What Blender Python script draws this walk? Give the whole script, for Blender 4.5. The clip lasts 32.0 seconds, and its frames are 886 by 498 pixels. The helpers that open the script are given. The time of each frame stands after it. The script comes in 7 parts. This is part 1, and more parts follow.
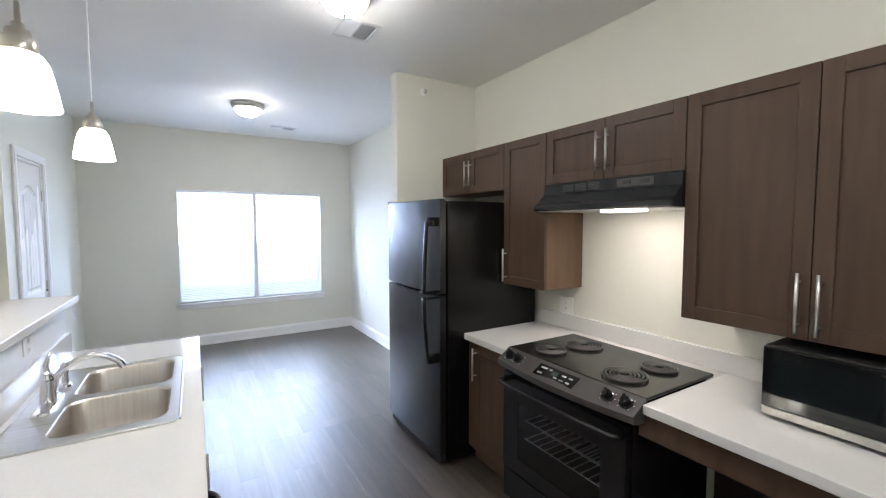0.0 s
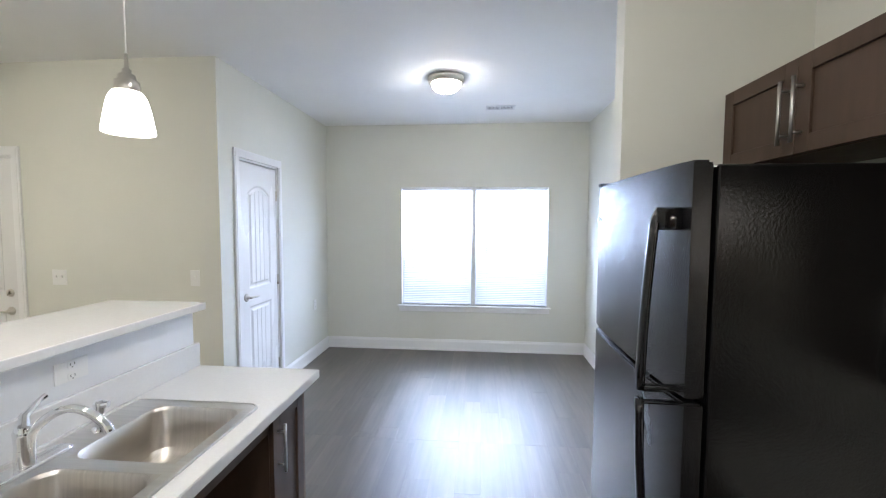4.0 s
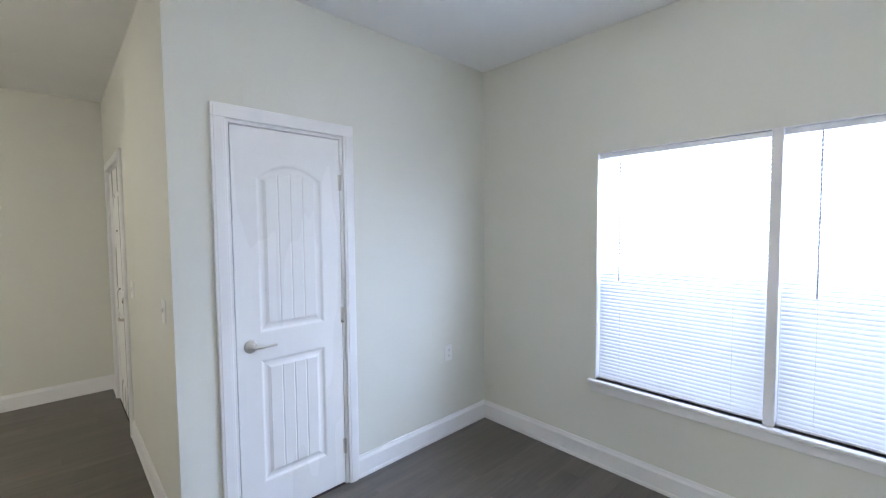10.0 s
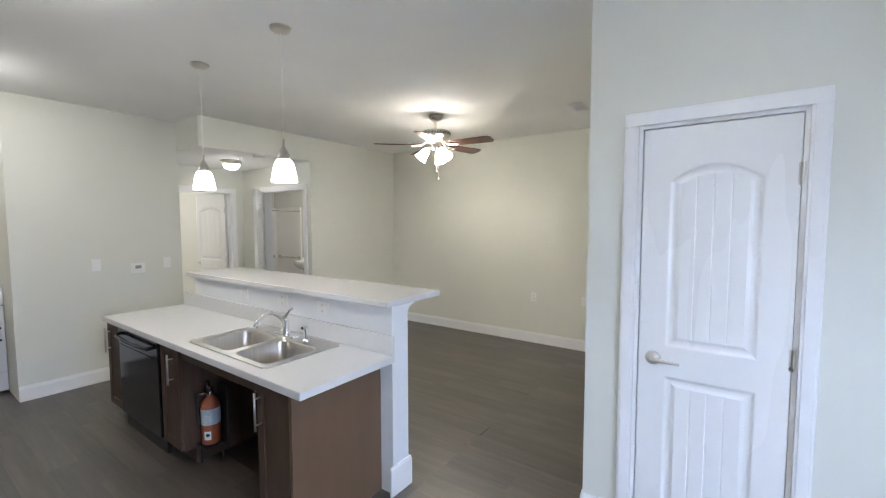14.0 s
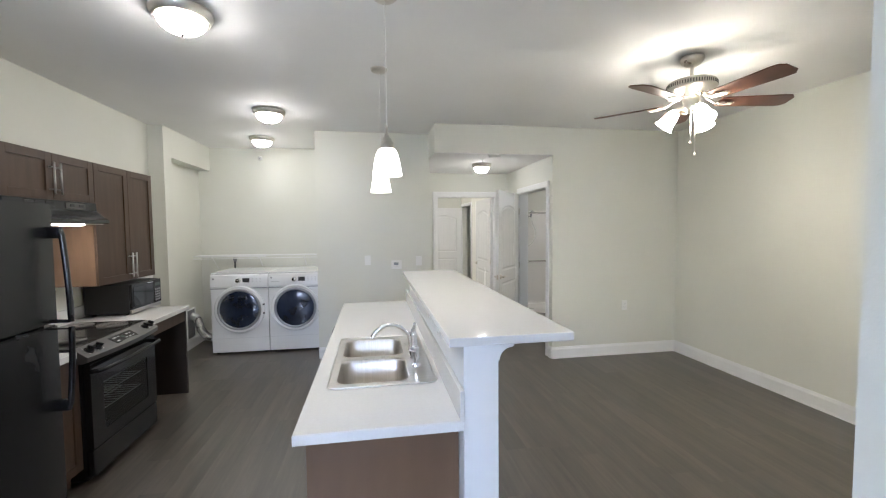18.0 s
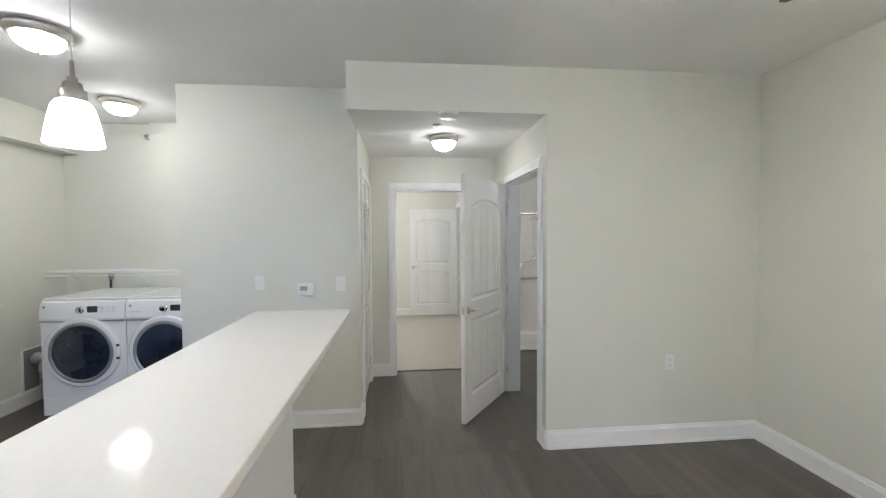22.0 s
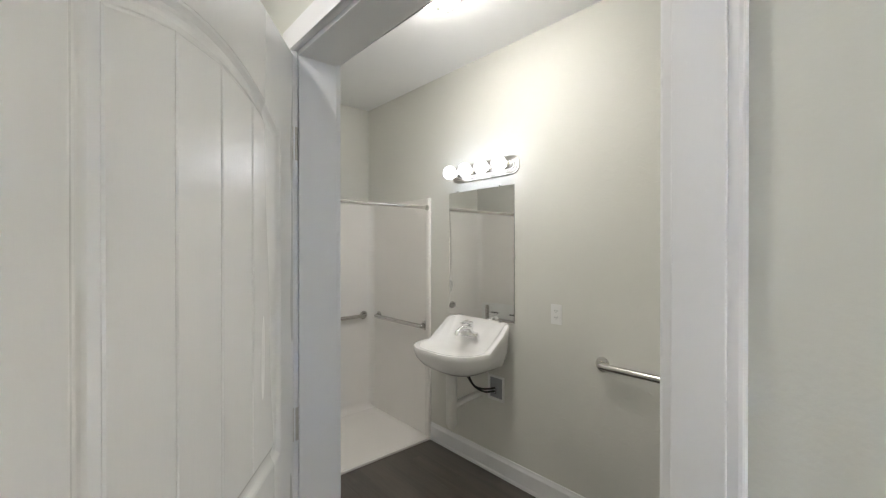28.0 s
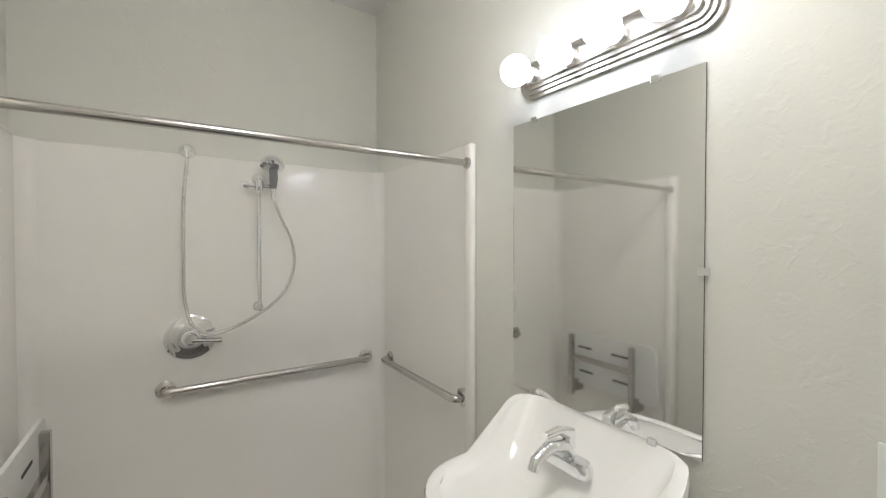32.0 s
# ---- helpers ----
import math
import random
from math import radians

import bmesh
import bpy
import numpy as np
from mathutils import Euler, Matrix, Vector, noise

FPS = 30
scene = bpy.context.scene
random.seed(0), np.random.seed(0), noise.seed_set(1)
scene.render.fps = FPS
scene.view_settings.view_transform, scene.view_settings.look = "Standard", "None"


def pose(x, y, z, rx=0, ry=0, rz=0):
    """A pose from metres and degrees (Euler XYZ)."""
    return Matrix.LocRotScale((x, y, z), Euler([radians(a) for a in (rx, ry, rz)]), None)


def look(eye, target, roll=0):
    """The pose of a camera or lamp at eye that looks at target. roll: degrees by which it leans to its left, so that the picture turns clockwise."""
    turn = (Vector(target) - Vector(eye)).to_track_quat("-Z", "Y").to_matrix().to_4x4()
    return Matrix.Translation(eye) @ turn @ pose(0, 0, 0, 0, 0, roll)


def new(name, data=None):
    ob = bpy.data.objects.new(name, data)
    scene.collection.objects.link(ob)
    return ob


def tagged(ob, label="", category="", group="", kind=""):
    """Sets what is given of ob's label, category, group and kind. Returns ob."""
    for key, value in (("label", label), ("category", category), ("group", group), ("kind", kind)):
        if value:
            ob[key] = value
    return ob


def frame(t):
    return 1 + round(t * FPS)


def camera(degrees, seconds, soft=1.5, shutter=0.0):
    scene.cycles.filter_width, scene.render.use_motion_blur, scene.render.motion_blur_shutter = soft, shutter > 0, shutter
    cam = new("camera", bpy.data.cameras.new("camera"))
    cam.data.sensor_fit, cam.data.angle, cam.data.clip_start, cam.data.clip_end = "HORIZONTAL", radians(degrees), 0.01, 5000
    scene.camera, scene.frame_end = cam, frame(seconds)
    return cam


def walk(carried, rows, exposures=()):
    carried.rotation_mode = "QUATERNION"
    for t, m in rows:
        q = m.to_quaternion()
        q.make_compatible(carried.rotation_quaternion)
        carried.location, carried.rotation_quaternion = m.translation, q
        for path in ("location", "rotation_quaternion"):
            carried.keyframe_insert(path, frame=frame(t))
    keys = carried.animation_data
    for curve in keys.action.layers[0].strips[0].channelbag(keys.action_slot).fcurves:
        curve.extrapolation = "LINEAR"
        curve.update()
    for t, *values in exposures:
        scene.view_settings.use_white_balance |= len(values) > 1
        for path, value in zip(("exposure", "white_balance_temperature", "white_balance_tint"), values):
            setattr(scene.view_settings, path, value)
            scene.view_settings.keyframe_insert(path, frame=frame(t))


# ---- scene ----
cam = camera(94.3, 32.0, soft=1.2)
EXPOSURES = [(0, 1.12, 5850, 12), (3, 1.12, 5850, 12), (7, 0.76, 5850, 12), (10, 0.80, 5850, 12), (13, 0.86, 5850, 12), (15, 0.96, 5850, 12), (18, 1.04, 5800, 12), (22, 1.04, 5650, 12), (25, 1.00, 5650, 12), (28, 1.20, 5850, 12), (32, 1.38, 5850, 12)]
PATH = [
    (0, (0.467, 0.95, 1.538), (1.503, 2.656, 1.416), -0.1),
    (0.5, (0.635, 1.023, 1.53), (1.381, 2.875, 1.411), -0.0),
    (1, (0.83, 1.038, 1.537), (1.29, 2.981, 1.414), -0.1),
    (1.5, (0.995, 1.08, 1.537), (1.17, 3.068, 1.416), 0.0),
    (2, (1.114, 1.18, 1.546), (1.023, 3.174, 1.419), 0.0),
    (2.5, (1.196, 1.364, 1.554), (1.022, 3.352, 1.424), 0.2),
    (3, (1.232, 1.594, 1.538), (1.056, 3.582, 1.411), 0.4),
    (3.5, (1.248, 1.83, 1.536), (1.066, 3.817, 1.413), 0.3),
    (5.5, (1.199, 2.72, 1.543), (1.064, 4.712, 1.415), 0.1),
    (6, (1.205, 2.945, 1.551), (1.07, 4.936, 1.421), 0.1),
    (6.5, (1.203, 3.168, 1.552), (1.087, 5.16, 1.421), 0.3),
    (7, (1.2, 3.386, 1.542), (1.112, 5.38, 1.416), 0.2),
    (7.5, (1.225, 3.586, 1.535), (1.129, 5.58, 1.41), 0.1),
    (8, (1.322, 3.767, 1.531), (1.119, 5.753, 1.414), 0.0),
    (8.5, (1.387, 3.969, 1.525), (0.927, 5.912, 1.408), -0.3),
    (9, (1.458, 4.173, 1.514), (0.641, 5.996, 1.408), -0.4),
    (9.5, (1.453, 4.318, 1.513), (0.309, 5.955, 1.407), -0.6),
    (10, (1.506, 4.501, 1.519), (0.055, 5.874, 1.413), -0.5),
    (10.5, (1.58, 4.662, 1.549), (-0.124, 5.702, 1.429), -0.2),
    (11, (1.61, 4.74, 1.565), (-0.261, 5.434, 1.433), -0.2),
    (11.5, (1.671, 4.813, 1.558), (-0.292, 5.173, 1.43), -0.3),
    (12, (1.708, 4.887, 1.552), (-0.287, 4.939, 1.43), -0.2),
    (12.5, (1.683, 5.059, 1.564), (-0.295, 4.79, 1.438), -0.0),
    (13, (1.654, 5.204, 1.57), (-0.253, 4.615, 1.438), -0.1),
    (13.5, (1.612, 5.361, 1.583), (-0.175, 4.475, 1.444), 0.1),
    (14, (1.556, 5.496, 1.585), (-0.07, 4.338, 1.456), -0.1),
    (14.5, (1.408, 5.646, 1.568), (-0.0, 4.231, 1.442), -0.2),
    (15, (1.276, 5.748, 1.549), (0.119, 4.122, 1.428), -0.2),
    (15.5, (1.15, 5.811, 1.558), (0.25, 4.028, 1.44), -0.1),
    (17.5, (0.361, 5.608, 1.555), (0.027, 3.639, 1.448), -0.5),
    (18, (0.18, 5.425, 1.558), (-0.152, 3.456, 1.455), -0.5),
    (18.5, (0.02, 5.258, 1.549), (-0.314, 3.288, 1.451), -0.4),
    (19, (-0.115, 5.036, 1.54), (-0.442, 3.065, 1.447), -0.5),
    (19.5, (-0.216, 4.807, 1.542), (-0.545, 2.837, 1.452), -0.4),
    (20, (-0.36, 4.568, 1.549), (-0.693, 2.598, 1.459), -0.4),
    (20.5, (-0.512, 4.409, 1.537), (-0.816, 2.434, 1.461), -0.5),
    (21, (-0.62, 4.2, 1.537), (-0.904, 2.222, 1.461), -0.3),
    (21.5, (-0.723, 3.962, 1.541), (-0.978, 1.98, 1.468), -0.2),
    (22, (-0.873, 3.724, 1.546), (-1.064, 1.735, 1.475), -0.3),
    (22.5, (-0.914, 3.461, 1.547), (-1.052, 1.467, 1.476), -0.4),
    (23, (-0.913, 3.208, 1.55), (-1.028, 1.213, 1.479), -0.3),
    (23.5, (-0.937, 2.929, 1.558), (-1.113, 0.938, 1.486), 0.2),
    (24, (-0.96, 2.644, 1.558), (-1.211, 0.661, 1.496), 0.6),
    (24.5, (-0.97, 2.377, 1.569), (-1.315, 0.408, 1.508), 0.5),
    (25, (-1.028, 2.116, 1.565), (-1.519, 0.178, 1.505), 0.4),
    (25.5, (-1.092, 1.851, 1.565), (-1.705, -0.052, 1.514), 0.5),
    (27.5, (-1.35, 1.077, 1.524), (-2.518, -0.547, 1.506), 0.2),
    (28, (-1.433, 0.916, 1.499), (-2.755, -0.584, 1.492), 0.0),
    (28.5, (-1.545, 0.776, 1.481), (-3.043, -0.548, 1.475), -0.2),
    (29, (-1.687, 0.66, 1.49), (-3.289, -0.538, 1.474), -0.4),
    (29.5, (-1.832, 0.532, 1.503), (-3.471, -0.615, 1.474), -0.5),
    (30, (-1.993, 0.353, 1.512), (-3.587, -0.855, 1.474), -0.6),
    (30.5, (-2.132, 0.195, 1.511), (-3.683, -1.067, 1.468), -0.6),
    (31, (-2.277, 0.053, 1.512), (-3.711, -1.341, 1.466), -0.6),
    (31.5, (-2.421, -0.112, 1.502), (-3.681, -1.665, 1.464), -0.1),
    (32, (-2.51, -0.295, 1.506), (-3.606, -1.967, 1.471), -0.0),
]
walk(cam, [(t, look(eye, target, roll)) for t, eye, target, roll in PATH], EXPOSURES)

# ---- world and daylight ----
world = bpy.data.worlds.new("sky")
scene.world = world
world.use_nodes = True
sky = world.node_tree.nodes.new("ShaderNodeTexSky")
sky.sky_type, sky.sun_disc = "NISHITA", False
sky.sun_elevation, sky.sun_rotation = radians(35), radians(160)
world.node_tree.links.new(sky.outputs["Color"], world.node_tree.nodes["Background"].inputs["Color"])
world.node_tree.nodes["Background"].inputs["Strength"].default_value = 0.05
sun = new("sun", bpy.data.lights.new("sun", "SUN"))
sun.data.energy, sun.data.angle, sun.data.color = 1.0, radians(12), (1.0, 0.96, 0.9)
sun.matrix_basis = pose(0, 0, 10, 55, 0, 200)
day = new("daylight", bpy.data.lights.new("daylight", "AREA"))
day.data.shape, day.data.size, day.data.size_y = "RECTANGLE", 2.4, 2.6
day.data.energy, day.data.color = 330, (0.66, 0.775, 1.0)
day.matrix_basis = pose(1.175, 7.70, 1.85, -72, 0, 0)

# ---- helpers of this scene ----
TAU = 2 * math.pi


def thing(name, label, category, x=0.0, y=0.0, z=0.0, rz=0.0, group="", kind=""):
    ob = new(name)
    ob.empty_display_size = 0.05
    ob.matrix_basis = pose(x, y, z, 0, 0, rz)
    return tagged(ob, label, category, group, kind)


def mesh_of(name, bm, material):
    me = bpy.data.meshes.new(name)
    bm.to_mesh(me)
    bm.free()
    me.materials.append(material)
    return me


def part(name, bm, material, parent, label="", smooth=False):
    me = mesh_of(name, bm, material)
    if smooth:
        for p in me.polygons:
            p.use_smooth = True
    ob = new(name, me)
    ob.parent = parent
    return tagged(ob, label)


def single(name, bm, material, label, category="", kind="", group="", smooth=False):
    me = mesh_of(name, bm, material)
    if smooth:
        for p in me.polygons:
            p.use_smooth = True
    return tagged(new(name, me), label, category, group, kind)


def auto_smooth(ob, angle=35):
    me = ob.data
    for p in me.polygons:
        p.use_smooth = True
    me.set_sharp_from_angle(angle=radians(angle))
    return ob


def box(bm, x0, x1, y0, y1, z0, z1, bevel=0.0, seg=2):
    lo, hi = (min(x0, x1), min(y0, y1), min(z0, z1)), (max(x0, x1), max(y0, y1), max(z0, z1))
    m = Matrix.LocRotScale([(a + b) / 2 for a, b in zip(lo, hi)], None, [b - a for a, b in zip(lo, hi)])
    r = bmesh.ops.create_cube(bm, size=1.0, matrix=m)
    if bevel > 0:
        edges = list({e for v in r["verts"] for e in v.link_edges})
        bmesh.ops.bevel(bm, geom=edges, offset=bevel, segments=seg, profile=0.5, affect="EDGES")
    return bm


def boxes(*rows, bevel=0.0):
    bm = bmesh.new()
    for r in rows:
        box(bm, *r, bevel=bevel)
    return bm


def tube(bm, points, radius, seg=10, cap=True, closed=False):
    """A round bar along points; radius may be a list."""
    pts = [Vector(p) for p in points]
    n = len(pts)
    rs = radius if isinstance(radius, (list, tuple)) else [radius] * n
    rings, up = [], None
    for i, p in enumerate(pts):
        a = pts[(i - 1) % n] if (closed or i > 0) else p
        b = pts[(i + 1) % n] if (closed or i < n - 1) else p
        d = (b - a).normalized()
        if up is None:
            up = Vector((0, 0, 1)) if abs(d.z) < 0.9 else Vector((1, 0, 0))
        side = d.cross(up).normalized()
        up = side.cross(d).normalized()
        rings.append([bm.verts.new(p + rs[i] * (math.cos(TAU * k / seg) * side + math.sin(TAU * k / seg) * up)) for k in range(seg)])
    for i in range(n if closed else n - 1):
        r0, r1 = rings[i], rings[(i + 1) % n]
        for k in range(seg):
            bm.faces.new((r0[k], r0[(k + 1) % seg], r1[(k + 1) % seg], r1[k]))
    if cap and not closed:
        bm.faces.new(rings[0][::-1])
        bm.faces.new(rings[-1])
    bmesh.ops.recalc_face_normals(bm, faces=bm.faces)
    return bm


def arc_points(points, r=0.03, n=6):
    """Rounds the inner corners of a polyline."""
    pts = [Vector(p) for p in points]
    out = [pts[0]]
    for a, b, c in zip(pts, pts[1:], pts[2:]):
        u, v = (a - b).normalized(), (c - b).normalized()
        k = min(r, (a - b).length * 0.49, (c - b).length * 0.49)
        p, q = b + u * k, b + v * k
        for i in range(n + 1):
            t = i / n
            out.append((1 - t) ** 2 * p + 2 * t * (1 - t) * b + t * t * q)
    return out + [pts[-1]]


def lathe(bm, profile, seg=32, x=0.0, y=0.0, z=0.0, turn=None):
    """Spins rows of (radius, height) round z, then turns and moves them."""
    m = Matrix.Translation((x, y, z)) @ (turn.to_4x4() if turn else Matrix.Identity(4))
    rings = []
    for r, h in profile:
        if r < 1e-5:
            rings.append([bm.verts.new(m @ Vector((0, 0, h)))])
        else:
            rings.append([bm.verts.new(m @ Vector((r * math.cos(TAU * k / seg), r * math.sin(TAU * k / seg), h))) for k in range(seg)])
    for a, b in zip(rings, rings[1:]):
        for k in range(seg):
            q = (k + 1) % seg
            if len(a) == 1 and len(b) == 1:
                continue
            if len(a) == 1:
                bm.faces.new((a[0], b[q], b[k]))
            elif len(b) == 1:
                bm.faces.new((a[k], a[q], b[0]))
            else:
                bm.faces.new((a[k], a[q], b[q], b[k]))
    bmesh.ops.recalc_face_normals(bm, faces=bm.faces)
    return bm


def rounded(w, h, r, n=5):
    """The outline of a w x h rectangle with round corners, round the origin."""
    out = []
    for cx, cy, a in ((w / 2 - r, h / 2 - r, 0), (-w / 2 + r, h / 2 - r, 90), (-w / 2 + r, -h / 2 + r, 180), (w / 2 - r, -h / 2 + r, 270)):
        for i in range(n + 1):
            t = radians(a + 90 * i / n)
            out.append((cx + r * math.cos(t), cy + r * math.sin(t)))
    return out


def loft(bm, rings, cap=(True, True)):
    """Skins rings of equally many 3D points."""
    vs = [[bm.verts.new(p) for p in ring] for ring in rings]
    n = len(vs[0])
    for a, b in zip(vs, vs[1:]):
        for k in range(n):
            bm.faces.new((a[k], a[(k + 1) % n], b[(k + 1) % n], b[k]))
    if cap[0]:
        bm.faces.new(vs[0][::-1])
    if cap[1]:
        bm.faces.new(vs[-1])
    bmesh.ops.recalc_face_normals(bm, faces=bm.faces)
    return bm


# ---- materials ----
def material(name, color, rough=0.5, metal=0.0, vary=0.06, scale=6.0, bump=0.0, bump_scale=120.0, coat=0.0, emit=None, glass=0.0, stretch=(1, 1, 1), wear=0.0, random=0.0, spec=0.5):
    m = bpy.data.materials.new(name)
    m.use_nodes = True
    nt = m.node_tree
    n, link = nt.nodes, nt.links
    b = n["Principled BSDF"]
    b.inputs["Roughness"].default_value, b.inputs["Metallic"].default_value = rough, metal
    b.inputs["Coat Weight"].default_value = coat
    b.inputs["Specular IOR Level"].default_value = spec
    geo = n.new("ShaderNodeNewGeometry")
    mp = n.new("ShaderNodeMapping")
    mp.inputs["Scale"].default_value = stretch
    link.new(geo.outputs["Position"], mp.inputs["Vector"])
    tex = n.new("ShaderNodeTexNoise")
    tex.inputs["Scale"].default_value, tex.inputs["Detail"].default_value = scale, 6
    link.new(mp.outputs["Vector"], tex.inputs["Vector"])
    ramp = n.new("ShaderNodeMapRange")
    ramp.inputs["From Min"].default_value, ramp.inputs["From Max"].default_value = 0.3, 0.7
    ramp.inputs["To Min"].default_value, ramp.inputs["To Max"].default_value = 1 - vary, 1 + vary
    link.new(tex.outputs["Fac"], ramp.inputs["Value"])
    mul = n.new("ShaderNodeMix")
    mul.data_type, mul.blend_type = "RGBA", "MULTIPLY"
    mul.inputs["Factor"].default_value = 1.0
    mul.inputs[6].default_value = (*color, 1)
    link.new(ramp.outputs["Result"], mul.inputs[7])
    out = mul.outputs[2]
    if random:
        info = n.new("ShaderNodeObjectInfo")
        r2 = n.new("ShaderNodeMapRange")
        r2.inputs["To Min"].default_value, r2.inputs["To Max"].default_value = 1 - random, 1 + random
        link.new(info.outputs["Random"], r2.inputs["Value"])
        mul2 = n.new("ShaderNodeMix")
        mul2.data_type, mul2.blend_type = "RGBA", "MULTIPLY"
        mul2.inputs["Factor"].default_value = 1.0
        link.new(out, mul2.inputs[6])
        link.new(r2.outputs["Result"], mul2.inputs[7])
        out = mul2.outputs[2]
    link.new(out, b.inputs["Base Color"])
    rr = n.new("ShaderNodeMapRange")
    rr.inputs["To Min"].default_value, rr.inputs["To Max"].default_value = max(rough - 0.05 - wear, 0.02), min(rough + 0.05 + wear, 1)
    big = n.new("ShaderNodeTexNoise")
    big.inputs["Scale"].default_value, big.inputs["Detail"].default_value = scale * 0.4, 3
    link.new(mp.outputs["Vector"], big.inputs["Vector"])
    link.new(big.outputs["Fac"], rr.inputs["Value"])
    link.new(rr.outputs["Result"], b.inputs["Roughness"])
    if bump:
        t2 = n.new("ShaderNodeTexNoise")
        t2.inputs["Scale"].default_value, t2.inputs["Detail"].default_value = bump_scale, 4
        link.new(mp.outputs["Vector"], t2.inputs["Vector"])
        bp = n.new("ShaderNodeBump")
        bp.inputs["Strength"].default_value, bp.inputs["Distance"].default_value = bump, 0.004
        link.new(t2.outputs["Fac"], bp.inputs["Height"])
        link.new(bp.outputs["Normal"], b.inputs["Normal"])
    if emit:
        b.inputs["Emission Color"].default_value = (*emit[:3], 1)
        b.inputs["Emission Strength"].default_value = emit[3]
    if glass:
        b.inputs["Transmission Weight"].default_value = glass
    return m


def blotched(m, scale, low, high, amount):
    """Adds sparse raised trowel marks to a wall's relief."""
    nt = m.node_tree
    n, link = nt.nodes, nt.links
    b = n["Principled BSDF"]
    geo = n.new("ShaderNodeNewGeometry")
    t = n.new("ShaderNodeTexNoise")
    t.inputs["Scale"].default_value, t.inputs["Detail"].default_value, t.inputs["Distortion"].default_value = scale, 5, 1.2
    link.new(geo.outputs["Position"], t.inputs["Vector"])
    r = n.new("ShaderNodeMapRange")
    r.interpolation_type = "SMOOTHSTEP"
    r.inputs["From Min"].default_value, r.inputs["From Max"].default_value = low, high
    link.new(t.outputs["Fac"], r.inputs["Value"])
    bp = n.new("ShaderNodeBump")
    bp.inputs["Strength"].default_value, bp.inputs["Distance"].default_value = amount, 0.003
    link.new(r.outputs["Result"], bp.inputs["Height"])
    old = b.inputs["Normal"].links
    if old:
        link.new(old[0].from_socket, bp.inputs["Normal"])
    link.new(bp.outputs["Normal"], b.inputs["Normal"])
    return m


def plank_material():
    m = bpy.data.materials.new("dark_plank")
    m.use_nodes = True
    nt = m.node_tree
    n, link = nt.nodes, nt.links
    b = n["Principled BSDF"]
    b.inputs["Specular IOR Level"].default_value = 0.8
    b.inputs["Coat Weight"].default_value, b.inputs["Coat Roughness"].default_value = 0.40, 0.40
    geo, info = n.new("ShaderNodeNewGeometry"), n.new("ShaderNodeObjectInfo")
    off = n.new("ShaderNodeVectorMath")
    off.operation = "MULTIPLY_ADD"
    off.inputs[1].default_value = (1, 1, 1)
    shift = n.new("ShaderNodeVectorMath")
    shift.operation = "SCALE"
    shift.inputs[0].default_value = (17.3, 9.1, 5.7)
    link.new(info.outputs["Random"], shift.inputs["Scale"])
    link.new(geo.outputs["Position"], off.inputs[0])
    link.new(shift.outputs["Vector"], off.inputs[2])

    def grain(sx, sy, scale, detail):
        mp = n.new("ShaderNodeMapping")
        mp.inputs["Scale"].default_value = (sx, sy, 1)
        link.new(off.outputs["Vector"], mp.inputs["Vector"])
        t = n.new("ShaderNodeTexNoise")
        t.inputs["Scale"].default_value, t.inputs["Detail"].default_value, t.inputs["Roughness"].default_value = scale, detail, 0.65
        t.inputs["Distortion"].default_value = 0.0
        link.new(mp.outputs["Vector"], t.inputs["Vector"])
        return t.outputs["Fac"]

    fine, broad = grain(38, 1.8, 1.0, 5), grain(8, 0.9, 1.0, 4)
    mix = n.new("ShaderNodeMath")
    mix.operation = "MULTIPLY_ADD"
    mix.inputs[1].default_value = 0.36
    link.new(fine, mix.inputs[0])
    half = n.new("ShaderNodeMath")
    half.operation = "MULTIPLY"
    half.inputs[1].default_value = 0.64
    link.new(broad, half.inputs[0])
    link.new(half.outputs[0], mix.inputs[2])
    spread = n.new("ShaderNodeMapRange")
    spread.interpolation_type = "SMOOTHSTEP"
    spread.inputs["From Min"].default_value, spread.inputs["From Max"].default_value = 0.25, 0.76
    link.new(mix.outputs[0], spread.inputs["Value"])
    ramp = n.new("ShaderNodeMix")
    ramp.data_type = "RGBA"
    ramp.inputs[6].default_value, ramp.inputs[7].default_value = (0.028, 0.023, 0.018, 1), (0.112, 0.092, 0.073, 1)
    link.new(spread.outputs["Result"], ramp.inputs["Factor"])
    tone = n.new("ShaderNodeMapRange")
    tone.inputs["To Min"].default_value, tone.inputs["To Max"].default_value = 0.80, 1.20
    link.new(info.outputs["Random"], tone.inputs["Value"])
    mul = n.new("ShaderNodeMix")
    mul.data_type, mul.blend_type = "RGBA", "MULTIPLY"
    mul.inputs["Factor"].default_value = 1.0
    link.new(ramp.outputs[2], mul.inputs[6])
    link.new(tone.outputs["Result"], mul.inputs[7])
    link.new(mul.outputs[2], b.inputs["Base Color"])
    rough = n.new("ShaderNodeMapRange")
    rough.inputs["To Min"].default_value, rough.inputs["To Max"].default_value = 0.34, 0.46
    link.new(broad, rough.inputs["Value"])
    link.new(rough.outputs["Result"], b.inputs["Roughness"])
    bp = n.new("ShaderNodeBump")
    bp.inputs["Strength"].default_value, bp.inputs["Distance"].default_value = 0.05, 0.001
    link.new(fine, bp.inputs["Height"])
    scrape = grain(13, 3.2, 1.0, 2)
    wave = n.new("ShaderNodeBump")
    wave.inputs["Strength"].default_value, wave.inputs["Distance"].default_value = 0.22, 0.004
    link.new(scrape, wave.inputs["Height"])
    link.new(wave.outputs["Normal"], bp.inputs["Normal"])
